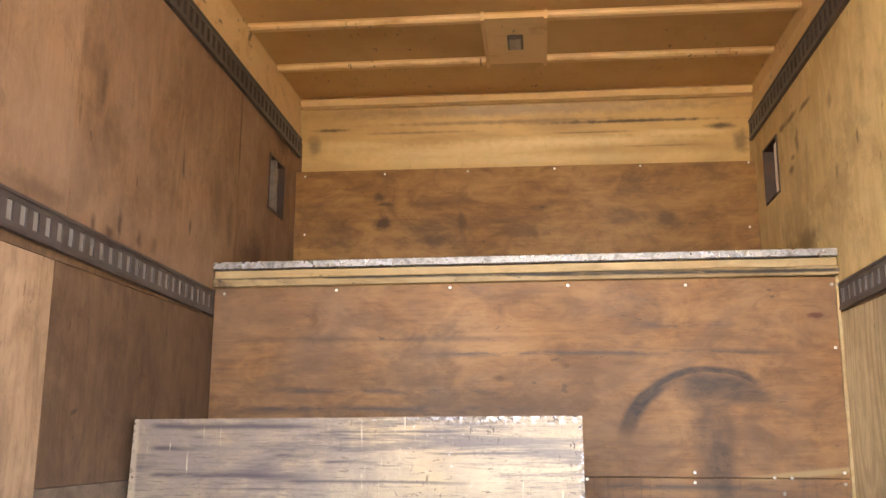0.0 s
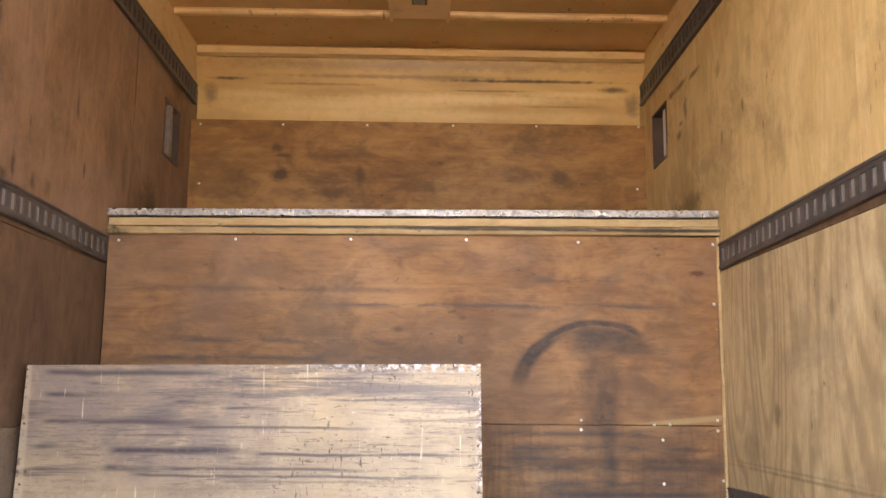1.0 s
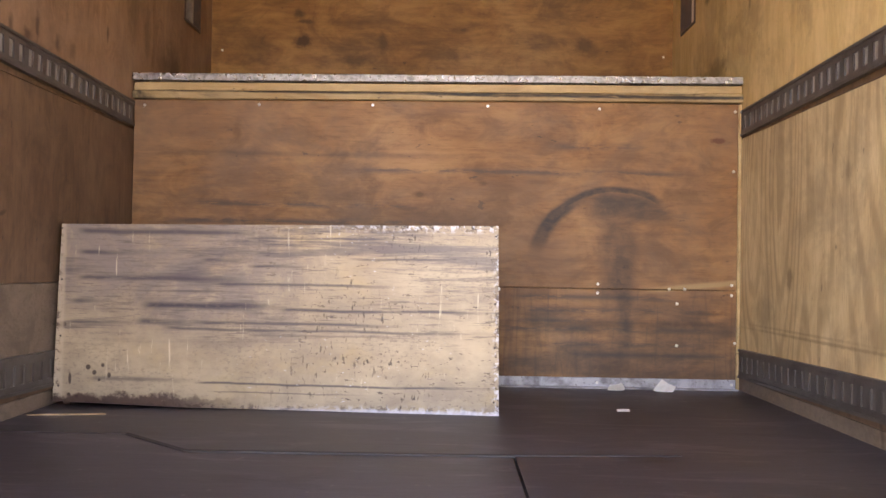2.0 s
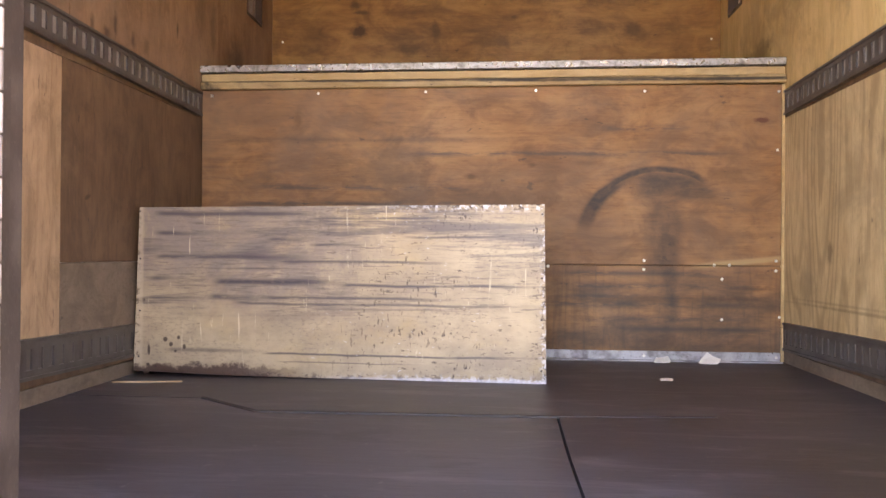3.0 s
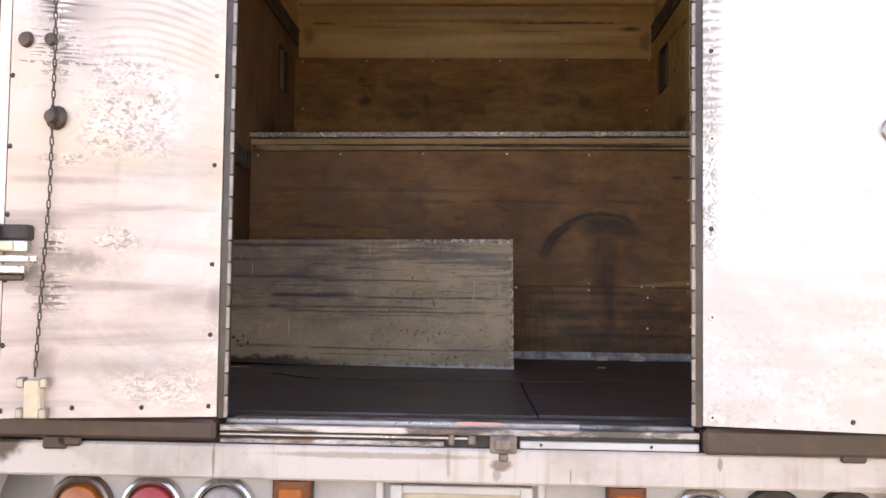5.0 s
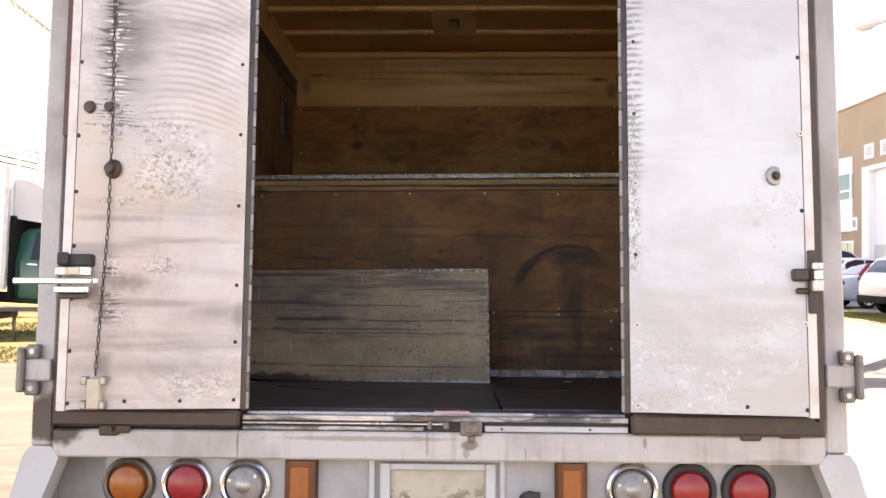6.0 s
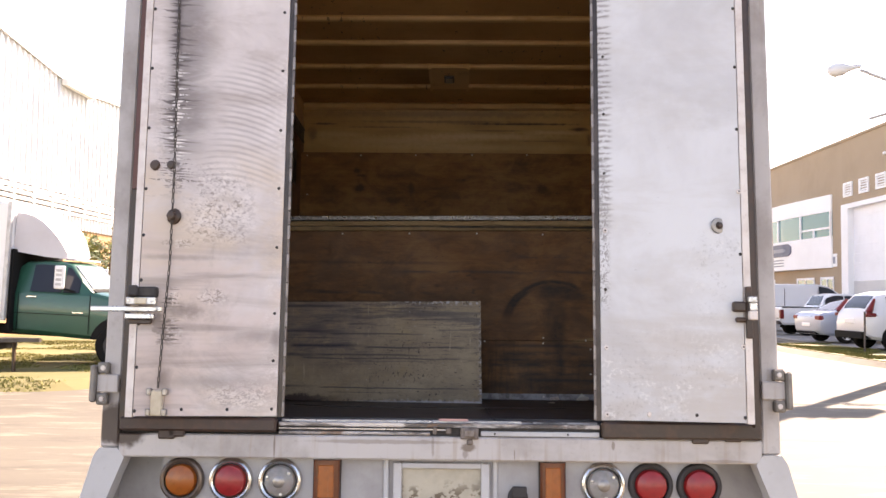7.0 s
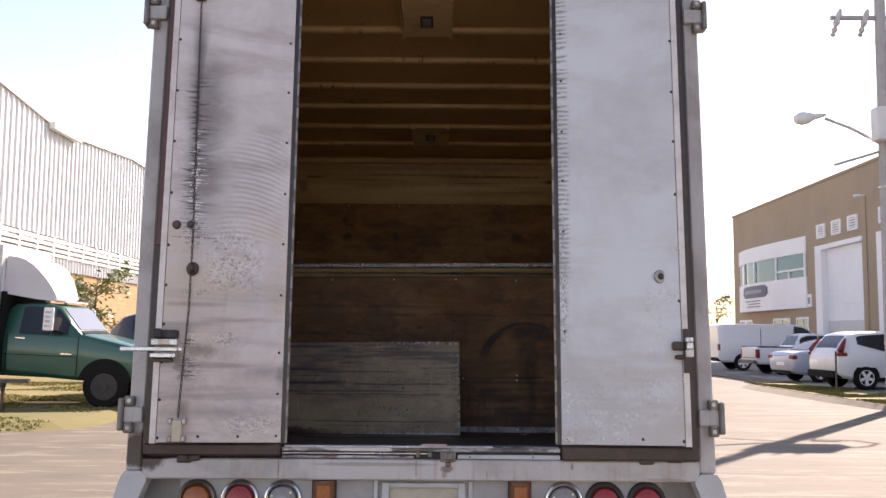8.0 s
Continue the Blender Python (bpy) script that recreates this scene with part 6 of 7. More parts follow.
sgn = thing("wall_sign", "dark blue rounded sign with pale lettering bars on the white bay", "sign", m=ORIGIN)
pill = [(47.9 + 3.9 * u, 4.28 + 0.34 * v) for u, v in ((0, -0.6), (0.05, -1), (0.95, -1), (1, -0.6), (1, 0.6), (0.95, 1), (0.05, 1), (0, 0.6))]


def on_bay(pts, depth):
    """Wraps a flat outline (y, z) on the curve of the bay."""
    xs, yy = [p[0] for p in bay_plan[1:-1]], [p[1] for p in bay_plan[1:-1]]
    bm = bmesh.new()
    lo = min(p[0] for p in pts)
    hi = max(p[0] for p in pts)
    zs0, zs1 = min(p[1] for p in pts), max(p[1] for p in pts)
    n = 10
    cols = []
    for i in range(n + 1):
        y = lo + (hi - lo) * i / n
        inset = 0.25 * (zs1 - zs0) if i in (0, n) else 0.0
        x = float(np.interp(y, yy, xs))
        cols.append([bm.verts.new((x - d, y, z)) for d in (0.002, depth) for z in (zs0 + inset, zs1 - inset)])
    for p, q in zip(cols, cols[1:]):
        for a, b in ((0, 1), (1, 3), (3, 2), (2, 0)):
            bm.faces.new((p[a], p[b], q[b], q[a]))
    for c in (cols[0], cols[-1]):
        bm.faces.new((c[0], c[1], c[3], c[2]))
    bmesh.ops.recalc_face_normals(bm, faces=bm.faces)
    return bm


part("board", on_bay(pill, 0.05), SIGN, sgn)
part("lettering_bar", on_bay([(48.6, 4.18), (51.4, 4.38)], 0.065), INK, sgn)
for z, y1 in ((3.74, 51.4), (3.58, 50.9), (3.42, 51.2)):
    part("lettering_bar", on_bay([(48.9, z - 0.035), (y1, z + 0.035)], 0.02), INK, sgn)
for y0, y1 in ((51.9, 54.0), (45.85, 48.2), (43.35, 44.85)):
    w = part("low_window", boxes((BX - 0.02, BX + 0.05, y0, y1, 1.35, 2.6)), GLASS, works)
    part("window_frame", boxes((BX - 0.05, BX - 0.021, y0 - 0.1, y0 + 0.02, 1.25, 2.7), (BX - 0.05, BX - 0.021, y1 - 0.02, y1 + 0.1, 1.25, 2.7), (BX - 0.05, BX - 0.021, y0 + 0.02, y1 - 0.02, 2.58, 2.7), (BX - 0.05, BX - 0.021, (y0 + y1) / 2 - 0.05, (y0 + y1) / 2 + 0.05, 1.35, 2.58)), BAY, w)
nb = thing("notice_board", "small white notice with a dark symbol on the tan wall", "sign", m=ORIGIN)
part("board", boxes((BX - 0.03, BX, 42.88, 43.48, 3.2, 3.85)), BAY, nb)
part("symbol", boxes((BX - 0.036, BX - 0.03, 43.03, 43.33, 3.36, 3.7)), INK, nb)
wl = thing("wall_light", "white floodlight bracket on the tan wall", "lamp", m=pose(BX, 36.65, 7.95), group="wall lights")
part("arm", boxes((-0.25, 0, -0.03, 0.03, -0.02, 0.04)), BAY, wl)
part("head", boxes((-0.5, -0.2, -0.1, 0.1, -0.06, 0.05), bevel=0.02), BAY, wl)
part("conduit", boxes((-0.05, 0, -0.04, 0.04, -6.0, 0.0)), TAN, wl)
tank = thing("roof_pipe", "thin grey vent pipe over the roof edge", "pipe", m=pose(24, 52, 9.45))
part("pipe", tube([(0, 0, 0), (0, 0, 0.7)], 0.08), RIM, tank)

# ---- utility pole ----
CONCRETE = worn("pole_concrete", (0.40, 0.385, 0.38), (0.28, 0.26, 0.25), 0.5, 0.85, 0.0, 3, 0.3)
pole = thing("utility_pole", "tall tapered concrete utility pole with a transformer", "pole", m=pose(10.25, 16.85, 0.05) @ Matrix.Scale(0.957, 4))
part("shaft", tube([(0, 0, -0.1), (0, 0, 6), (0, 0, 12.0)], [0.185, 0.15, 0.11], 16), CONCRETE, pole, smooth=True)
part("conduit", tube([(0.2, -0.04, 0), (0.18, -0.05, 5.6), (0.3, -0.1, 5.95), (0.7, -0.1, 6.0)], 0.05), DARK, pole, "black cable conduit")
for z in (1.5, 3.4, 5.2):
    part("strap", turned([(0.188, -0.015), (0.188, 0.015)], 16, "z"), STEEL, pole, m=pose(0, 0, z))
tr = part("transformer", boxes((-0.40, 0.85, -0.5, -0.14, 6.25, 7.05), bevel=0.03), LOUVRE, pole, "grey white transformer tank")
part("fin", boxes(*[(0.30 + 0.09 * k, 0.33 + 0.09 * k, -0.58, -0.5, 6.4, 6.95) for k in range(5)]), LOUVRE, tr)
for x in (0.2, 0.5):
    part("bushing", turned([(0.05, 0.0), (0.06, 0.05), (0.035, 0.1), (0.05, 0.15), (0.03, 0.2), (0.03, 0.34)], 10, "z"), RIM, tr, m=pose(x, -0.32, 7.05))
part("arm", tube([(0, 0, 6.2), (-0.8, 0, 6.62), (-1.42, 0, 6.86)], 0.04), RIM, pole, "lamp arm")
part("lamp_head", turned([(0.02, -0.34), (0.05, -0.3), (0.08, -0.05), (0.15, 0.12), (0.16, 0.3), (0.1, 0.42), (0.02, 0.46)], 14, "x"), LOUVRE, pole, "street lamp head", m=pose(-1.72, 0, 6.9, 0, 170, 0), smooth=True)
part("cable", tube([(0.05, 0.3, 6.3), (0.6, 0.35, 6.2), (1.2, 0.2, 6.15), (1.32, -0.25, 6.12), (1.0, -0.6, 6.15), (0.55, -0.72, 6.3)], 0.035), DARK, pole, "black cable hanging in a loop")
part("brace", tube([(0, 0, 6.1), (-1.25, -0.05, 5.72)], 0.035), RIM, pole)
part("cross_arm", boxes((-1.2, 0.3, -0.05, 0.05, 9.305, 9.395)), CONCRETE, pole)
for x in (-1.08, -0.42):
    ins = part("insulator", turned([(0.03, -0.45), (0.07, -0.4), (0.04, -0.36), (0.08, -0.28), (0.04, -0.22), (0.09, -0.1), (0.05, -0.02), (0.07, 0.1), (0.03, 0.22)], 12, "z"), RIM, pole, "porcelain cut out insulator", m=pose(x, -0.12, 9.3, 18, 12, 0), smooth=True)

# ---- vehicles ----
PAINT_W = Mat("white_car_paint", 0.35, 0.0, (0.70, 0.70, 0.72))
PAINT_S = Mat("silver_car_paint", 0.35, 0.3, (0.42, 0.47, 0.56))
PAINT_D = Mat("dark_car_paint", 0.25, 0.2, (0.04, 0.045, 0.06))
PAINT_G = worn("green_truck_paint", (0.011, 0.088, 0.056), (0.016, 0.07, 0.046), 0.6, 0.35, 0.0, 1.5, 0.1, 0.05)
for p in (PAINT_W, PAINT_S, PAINT_D, PAINT_G):
    p.b.inputs["Coat Weight"].default_value = 0.5
CARGLASS = Mat("car_glass", 0.06, 0.0, (0.022, 0.026, 0.034))
CARGLASS.b.inputs["Specular IOR Level"].default_value = 0.3
ALLOY = worn("bright_alloy_wheel", (0.80, 0.79, 0.79), (0.5, 0.48, 0.47), 0.3, 0.4, 0.0, 9)
TRIM = Mat("black_plastic", 0.8, 0.0, (0.009, 0.009, 0.009))
TRIM.b.inputs["Specular IOR Level"].default_value = 0.2
TAIL = lens("dark_red_tail_light", (0.22, 0.014, 0.012))


def arch_mesh(r, low):
    """A black plate for the shaded wheel opening of a solid body: round above, cut flat below at the sill."""
    a0 = math.asin(max(-1.0, min(1.0, low / r)))
    pts = [(r * math.cos(a), r * math.sin(a)) for a in [a0 + (math.pi - 2 * a0) * k / 20 for k in range(21)]]
    return mesh("wheel_arch", prism(pts, -0.008, 0.02, "y"), TRIM)


def wheel_meshes(r, w):
    t = mesh("tyre", turned([(r * 0.62, -w * 0.42), (r * 0.66, -w / 2), (r * 0.9, -w / 2), (r, -w * 0.34), (r, w * 0.34), (r * 0.9, w / 2), (r * 0.62, w / 2), (r * 0.6, -w * 0.1), (0.001, -w * 0.1)], 28, "y", False), TYRE, True)
    bm = turned([(r * 0.66, -w * 0.44), (r * 0.65, -w * 0.47), (r * 0.59, -w * 0.46), (r * 0.58, -w * 0.3)], 28, "y", False)
    bmesh.ops.create_cone(bm, cap_ends=True, segments=12, radius1=r * 0.14, radius2=r * 0.12, depth=w * 0.2, matrix=Matrix.Translation((0, -w * 0.34, 0)) @ Matrix.Rotation(math.pi / 2, 4, "X"))
    for k in range(5):
        mm = Matrix.Rotation(2 * math.pi * k / 5 + 0.3, 4, "Y")
        bmesh.ops.create_cube(bm, size=1.0, matrix=mm @ Matrix.Translation((r * 0.33, -w * 0.44, 0)) @ Matrix.Diagonal((r * 0.62, w * 0.14, r * 0.24, 1)))
    return t, mesh("rim", bm, ALLOY)


class Shell:
    """A car body from cross sections along x: sill, belt and top heights and half widths."""

    def __init__(self, x, low, belt, top, w_low, w_belt, w_top):
        self.x, self.cols = x, (low, belt, top, w_low, w_belt, w_top)

    def at(self, x):
        return [float(np.interp(x, self.x, c)) for c in self.cols]

    def body(self):
        bm = bmesh.new()
        rings = []
        xs = sorted(set(self.x) | {round(a + (b - a) * 0.5, 3) for a, b in zip(self.x, self.x[1:])})
        for x in xs:
            lo, be, to, wl, wb, wt = self.at(x)
            half = [(wl * 0.9, lo), (wl, lo + 0.08), (0.5 * (wl + wb) + 0.012, 0.5 * (lo + be)), (wb, be - 0.03), (wb - 0.015, be), (wb + (wt - wb) * 0.8, be + (to - be) * 0.82), (wt, to - 0.035 - 0.0), (wt * 0.86, to), (wt * 0.4, to + 0.012)]
            pts = half + [(-y, z) for y, z in half[::-1]]
            rings.append([bm.verts.new((x, y, z)) for y, z in pts])
        n = len(rings[0])
        for p, q in zip(rings, rings[1:]):
            for i in range(n):
                k = (i + 1) % n
                bm.faces.new((p[i], q[i], q[k], p[k]))
        bm.faces.new(rings[0]), bm.faces.new(rings[-1])
        bmesh.ops.recalc_face_normals(bm, faces=bm.faces)
        return bm

    def side_pane(self, s, x0, x1, taper=0.0, gap_low=0.03, gap_top=0.08, out=0.03):
        bm = bmesh.new()
        n, rows = 8, []
        for i in range(n + 1):
            x = x0 + (x1 - x0) * i / n
            lo, be, to, wl, wb, wt = self.at(x)
            f = max(0.0, 1.0 - (x - x0) / taper) if taper else 0.0
            a, b = be + gap_low + 0.24 * f, max(be + gap_low + 0.24 * f + 0.02, to - gap_top - 0.04 * f)

            def w(z):
                return wb - 0.015 + (wt - wb) * min(1.0, (z - be) / max(0.05, to - be) / 0.98)

            rows.append([bm.verts.new((x, s * (w(z) + d), z)) for z, d in ((a, out), (b, out), (a, -0.03), (b, -0.03))])
        for p, q in zip(rows, rows[1:]):
            for a, b in ((0, 1), (1, 3), (3, 2), (2, 0)):
                bm.faces.new((p[a], p[b], q[b], q[a]))
        for r in (rows[0], rows[-1]):
            bm.faces.new((r[0], r[1], r[3], r[2]))
        bmesh.ops.recalc_face_normals(bm, faces=bm.faces)
        return bm

    def top_pane(self, x0, x1, f=0.8, out=0.016):
        bm = bmesh.new()
        n, rows = 5, []
        for i in range(n + 1):
            x = x0 + (x1 - x0) * i / n
            lo, be, to, wl, wb, wt = self.at(x)
            rows.append([bm.verts.new((x, y * wt * f, to + d)) for y, d in ((-1, out), (0, out + 0.008), (1, out), (1, -0.03), (-1, -0.03))])
        for p, q in zip(rows, rows[1:]):
            for a in range(5):
                b = (a + 1) % 5
                bm.faces.new((p[a], p[b], q[b], q[a]))
        for r in (rows[0], rows[-1]):
            bm.faces.new(r)
        bmesh.ops.recalc_face_normals(bm, faces=bm.faces)
        return bm


def vehicle(name, label, m, paint, shell, axles, r, hw, panes, tops, lamps, extras=()):
    v = thing(name, label, "car", m=m)
    part("body", shell.body(), paint, v, smooth=True)
    for s in (-1, 1):
        for x0, x1, *taper in panes:
            part("side_window", shell.side_pane(s, x0, x1, *taper), CARGLASS, v, "dark side window", smooth=True)
    for x0, x1 in tops:
        part("windscreen", shell.top_pane(x0, x1), CARGLASS, v, "dark window", smooth=True)
    ty, ri = wheel_meshes(r, 0.22)
    arch = arch_mesh(r * 1.14, -0.1)
    for x in axles:
        for s in (-1, 1):
            w = part("wheel", ty, None, v, "black tyre", m=pose(x, s * (hw - 0.10), r, 0, 0, 0 if s < 0 else 180))
            part("rim", ri, None, w)
            part("wheel_arch", arch, None, v, m=pose(x, s * (hw - 0.012), r * 1.04, 0, 0, 0 if s < 0 else 180))
    for x0, x1, y0, y1, z0, z1, col in lamps:
        for s in (-1, 1):
            part("tail_light", boxes((x0, x1, min(s * y0, s * y1), max(s * y0, s * y1), z0, z1), bevel=0.02), TAIL, v, "red tail light")
    for nm, bx, mt in extras:
        part(nm, boxes(*bx, bevel=0.015), mt, v)
    return v


G0 = 0.12
SUV = Shell([0.0, 0.05, 0.2, 0.45, 0.8, 1.6, 2.4, 2.75, 3.4, 3.6, 4.2, 4.45, 4.53], [0.45, 0.40, 0.34, 0.3, 0.28, 0.27, 0.27, 0.27, 0.27, 0.28, 0.32, 0.38, 0.42],
            [0.78, 0.95, 1.0, 1.02, 1.03, 1.03, 1.02, 1.01, 1.0, 0.98, 0.88, 0.72, 0.56], [0.86, 1.04, 1.30, 1.58, 1.66, 1.68, 1.62, 1.5, 1.06, 1.03, 0.93, 0.78, 0.6],
            [0.78, 0.84, 0.87, 0.88, 0.88, 0.88, 0.88, 0.88, 0.88, 0.87, 0.82, 0.74, 0.66], [0.80, 0.86, 0.9, 0.91, 0.91, 0.91, 0.91, 0.91, 0.9, 0.89, 0.84, 0.76, 0.68], [0.76, 0.80, 0.74, 0.68, 0.66, 0.66, 0.66, 0.67, 0.78, 0.79, 0.74, 0.68, 0.62])
vehicle("suv", "white compact suv parked nose in at the works", pose(11.33, 23.33, G0, 0, 0, 4), PAINT_W, SUV, (0.85, 3.5), 0.345, 0.91, [(0.66, 1.98, 0.9), (2.0, 2.98)], [(0.13, 0.4), (2.62, 3.3)],
        [(0.0, 0.3, 0.80, 0.93, 0.96, 1.06, RED)],
        [("bumper", [(-0.07, 0.2, -0.80, 0.80, 0.34, 0.54)], TRIM), ("number_plate", [(-0.02, 0.03, -0.26, 0.26, 0.76, 0.9)], BAY), ("skirt", [(1.25, 3.1, -0.90, 0.90, 0.26, 0.36)], TRIM), ("mirror", [(2.95, 3.12, -1.05, -0.9, 1.02, 1.16), (2.95, 3.12, 0.9, 1.05, 1.02, 1.16)], PAINT_W)])
def slanted_lights(v):
    for s in (-1, 1):
        part("tail_light", tube([(0.07, s * 0.885, 1.0), (0.10, s * 0.88, 1.1), (0.20, s * 0.835, 1.27), (0.31, s * 0.775, 1.45)], [0.10, 0.10, 0.07, 0.035], 8), TAIL, v, "tall slanted red tail light", smooth=True)


slanted_lights(bpy.data.objects["suv"])
SEDAN = Shell([0.0, 0.06, 0.2, 0.65, 1.2, 1.6, 2.2, 2.5, 3.25, 3.5, 4.2, 4.5, 4.58], [0.40, 0.34, 0.28, 0.24, 0.22, 0.22, 0.22, 0.22, 0.22, 0.22, 0.28, 0.34, 0.4],
              [0.78, 0.90, 0.93, 0.95, 0.96, 0.96, 0.96, 0.95, 0.94, 0.92, 0.82, 0.66, 0.5], [0.84, 0.97, 1.01, 1.05, 1.34, 1.43, 1.43, 1.36, 0.99, 0.96, 0.86, 0.7, 0.54],
              [0.70, 0.78, 0.82, 0.84, 0.84, 0.84, 0.84, 0.84, 0.84, 0.83, 0.78, 0.7, 0.62], [0.74, 0.82, 0.86, 0.87, 0.87, 0.87, 0.87, 0.87, 0.87, 0.86, 0.80, 0.72, 0.64], [0.70, 0.76, 0.78, 0.72, 0.62, 0.59, 0.59, 0.61, 0.76, 0.77, 0.72, 0.64, 0.58])
for x, y, yaw, paint, lab in ((11.68, 27.62, 8, PAINT_S, "silver sedan parked beside the white suv"), (12.2, 19.6, 0, PAINT_D, "dark blue sedan parked beyond the utility pole")):
    vehicle("sedan", lab, pose(x, y, G0, 0, 0, yaw), paint, SEDAN, (0.95, 3.62), 0.315, 0.87, [(0.95, 1.75), (1.83, 2.85)], [(0.68, 1.18), (2.42, 3.2)],
            [(-0.006, 0.2, 0.56, 0.845, 0.76, 0.90, RED)], [("number_plate", [(-0.02, 0.03, -0.26, 0.26, 0.54, 0.66)], BAY), ("lower_trim", [(-0.012, 0.2, -0.6, 0.6, 0.30, 0.38)], TRIM), ("trim_strip", [(-0.01, 0.03, -0.4, 0.4, 0.86, 0.89)], CHROME)])
PICK = Shell([0.0, 0.04, 0.2, 1.55, 1.62, 1.85, 2.2, 2.9, 3.2, 3.75, 4.0, 4.9, 5.1, 5.18], [0.52, 0.46, 0.42, 0.40, 0.40, 0.38, 0.38, 0.38, 0.38, 0.38, 0.38, 0.42, 0.46, 0.5],
             [1.0, 1.03, 1.04, 1.04, 1.06, 1.08, 1.08, 1.08, 1.07, 1.06, 1.04, 0.96, 0.84, 0.7], [1.06, 1.09, 1.10, 1.10, 1.14, 1.56, 1.66, 1.65, 1.56, 1.12, 1.09, 1.01, 0.88, 0.74],
             [0.80, 0.82, 0.84, 0.85, 0.85, 0.85, 0.85, 0.85, 0.85, 0.85, 0.84, 0.8, 0.74, 0.7], [0.83, 0.85, 0.87, 0.88, 0.88, 0.88, 0.88, 0.88, 0.88, 0.88, 0.87, 0.83, 0.76, 0.72], [0.80, 0.83, 0.84, 0.85, 0.82, 0.70, 0.66, 0.66, 0.68, 0.80, 0.80, 0.76, 0.7, 0.66])
vehicle("pickup", "white pickup truck parked with its tailgate to the road", pose(12.7, 33.9, G0, 0, 0, 2), PAINT_W, PICK, (1.05, 4.2), 0.36, 0.88, [(1.80, 2.55), (2.6, 3.55)], [(1.64, 1.86), (3.24, 3.72)],
        [(-0.012, 0.14, 0.72, 0.875, 0.66, 1.02, RED)], [("bumper", [(-0.10, 0.1, -0.78, 0.78, 0.44, 0.58)], RAIL), ("tailgate_line", [(-0.006, 0.01, -0.68, 0.68, 0.66, 0.68)], TRIM), ("bed_rim", [(0.05, 1.55, -0.87, -0.82, 1.09, 1.13)], TRIM), ("bed_rim", [(0.05, 1.55, 0.82, 0.87, 1.09, 1.13)], TRIM)])
VAN = Shell([0.0, 0.06, 0.3, 3.4, 3.9, 4.3, 4.75, 5.3, 5.5, 5.56], [0.46, 0.42, 0.38, 0.36, 0.36, 0.36, 0.36, 0.4, 0.46, 0.5], [1.25, 1.28, 1.3, 1.3, 1.3, 1.28, 1.2, 1.05, 0.9, 0.75], [1.98, 2.06, 2.1, 2.1, 2.02, 1.76, 1.28, 1.10, 0.95, 0.8],
            [0.86, 0.88, 0.9, 0.9, 0.9, 0.9, 0.89, 0.85, 0.8, 0.74], [0.88, 0.91, 0.93, 0.93, 0.93, 0.92, 0.91, 0.86, 0.8, 0.74], [0.76, 0.78, 0.80, 0.80, 0.79, 0.78, 0.82, 0.78, 0.72, 0.68])
vehicle("van", "long white panel van parked beside the pickup", pose(12.62, 38.6, G0), PAINT_W, VAN, (1.1, 4.5), 0.36, 0.93, [(3.45, 4.45)], [(3.95, 4.7)], [(-0.012, 0.1, 0.76, 0.915, 0.9, 1.2, RED)],
        [("bumper", [(-0.08, 0.1, -0.85, 0.85, 0.42, 0.58)], TRIM), ("door_line", [(3.38, 3.39, -0.945, -0.93, 0.5, 1.9), (1.9, 1.91, -0.945, -0.93, 0.5, 1.9)], TRIM)])

post = thing("marker_post", "thin dark post on the grass verge by the white suv", "post", m=pose(11.05, 21.75, 0.133))
part("shaft", tube([(0, 0, -0.05), (0.01, 0, 1.1)], 0.028, 8), RAIL, post)

# green cab truck on the verge
gt = thing("green_truck", "dark green cab truck with a white box body and roof deflector", "truck", m=pose(-6.68, 15.55, 0.11, 0, 2.5, 0))
CAB = Shell([-2.10, -2.06, -1.92, -1.55, -1.13, -0.99, -0.52, -0.42, 0.10, 0.64, 0.92, 1.02], [0.58, 0.57, 0.56, 0.55, 0.53, 0.52, 0.5, 0.5, 0.5, 0.5, 0.52, 0.55], [1.34, 1.35, 1.36, 1.36, 1.36, 1.36, 1.37, 1.36, 1.25, 1.15, 1.02, 0.87],
            [1.62, 1.86, 1.98, 2.01, 2.0, 1.955, 1.43, 1.41, 1.31, 1.2, 1.06, 0.91], [0.90, 0.92, 0.94, 0.94, 0.94, 0.94, 0.93, 0.93, 0.92, 0.90, 0.84, 0.8], [0.93, 0.95, 0.97, 0.97, 0.97, 0.97, 0.96, 0.95, 0.94, 0.92, 0.86, 0.82], [0.80, 0.77, 0.76, 0.76, 0.76, 0.76, 0.86, 0.87, 0.86, 0.84, 0.80, 0.76])
part("cab", CAB.body(), PAINT_G, gt, smooth=True)
# paler than the other glass: part of the sky reflection is base colour
WIND = Mat("sky_tinted_windscreen", 0.05, 0.0, (0.16, 0.18, 0.2))
part("windscreen", CAB.top_pane(-0.96, -0.58, 0.88), WIND, gt, "windscreen with the sky's reflection in its colour", smooth=True)
part("windscreen_edge", CAB.top_pane(-0.56, -0.48, 0.88), TRIM, gt, "black wiper panel")
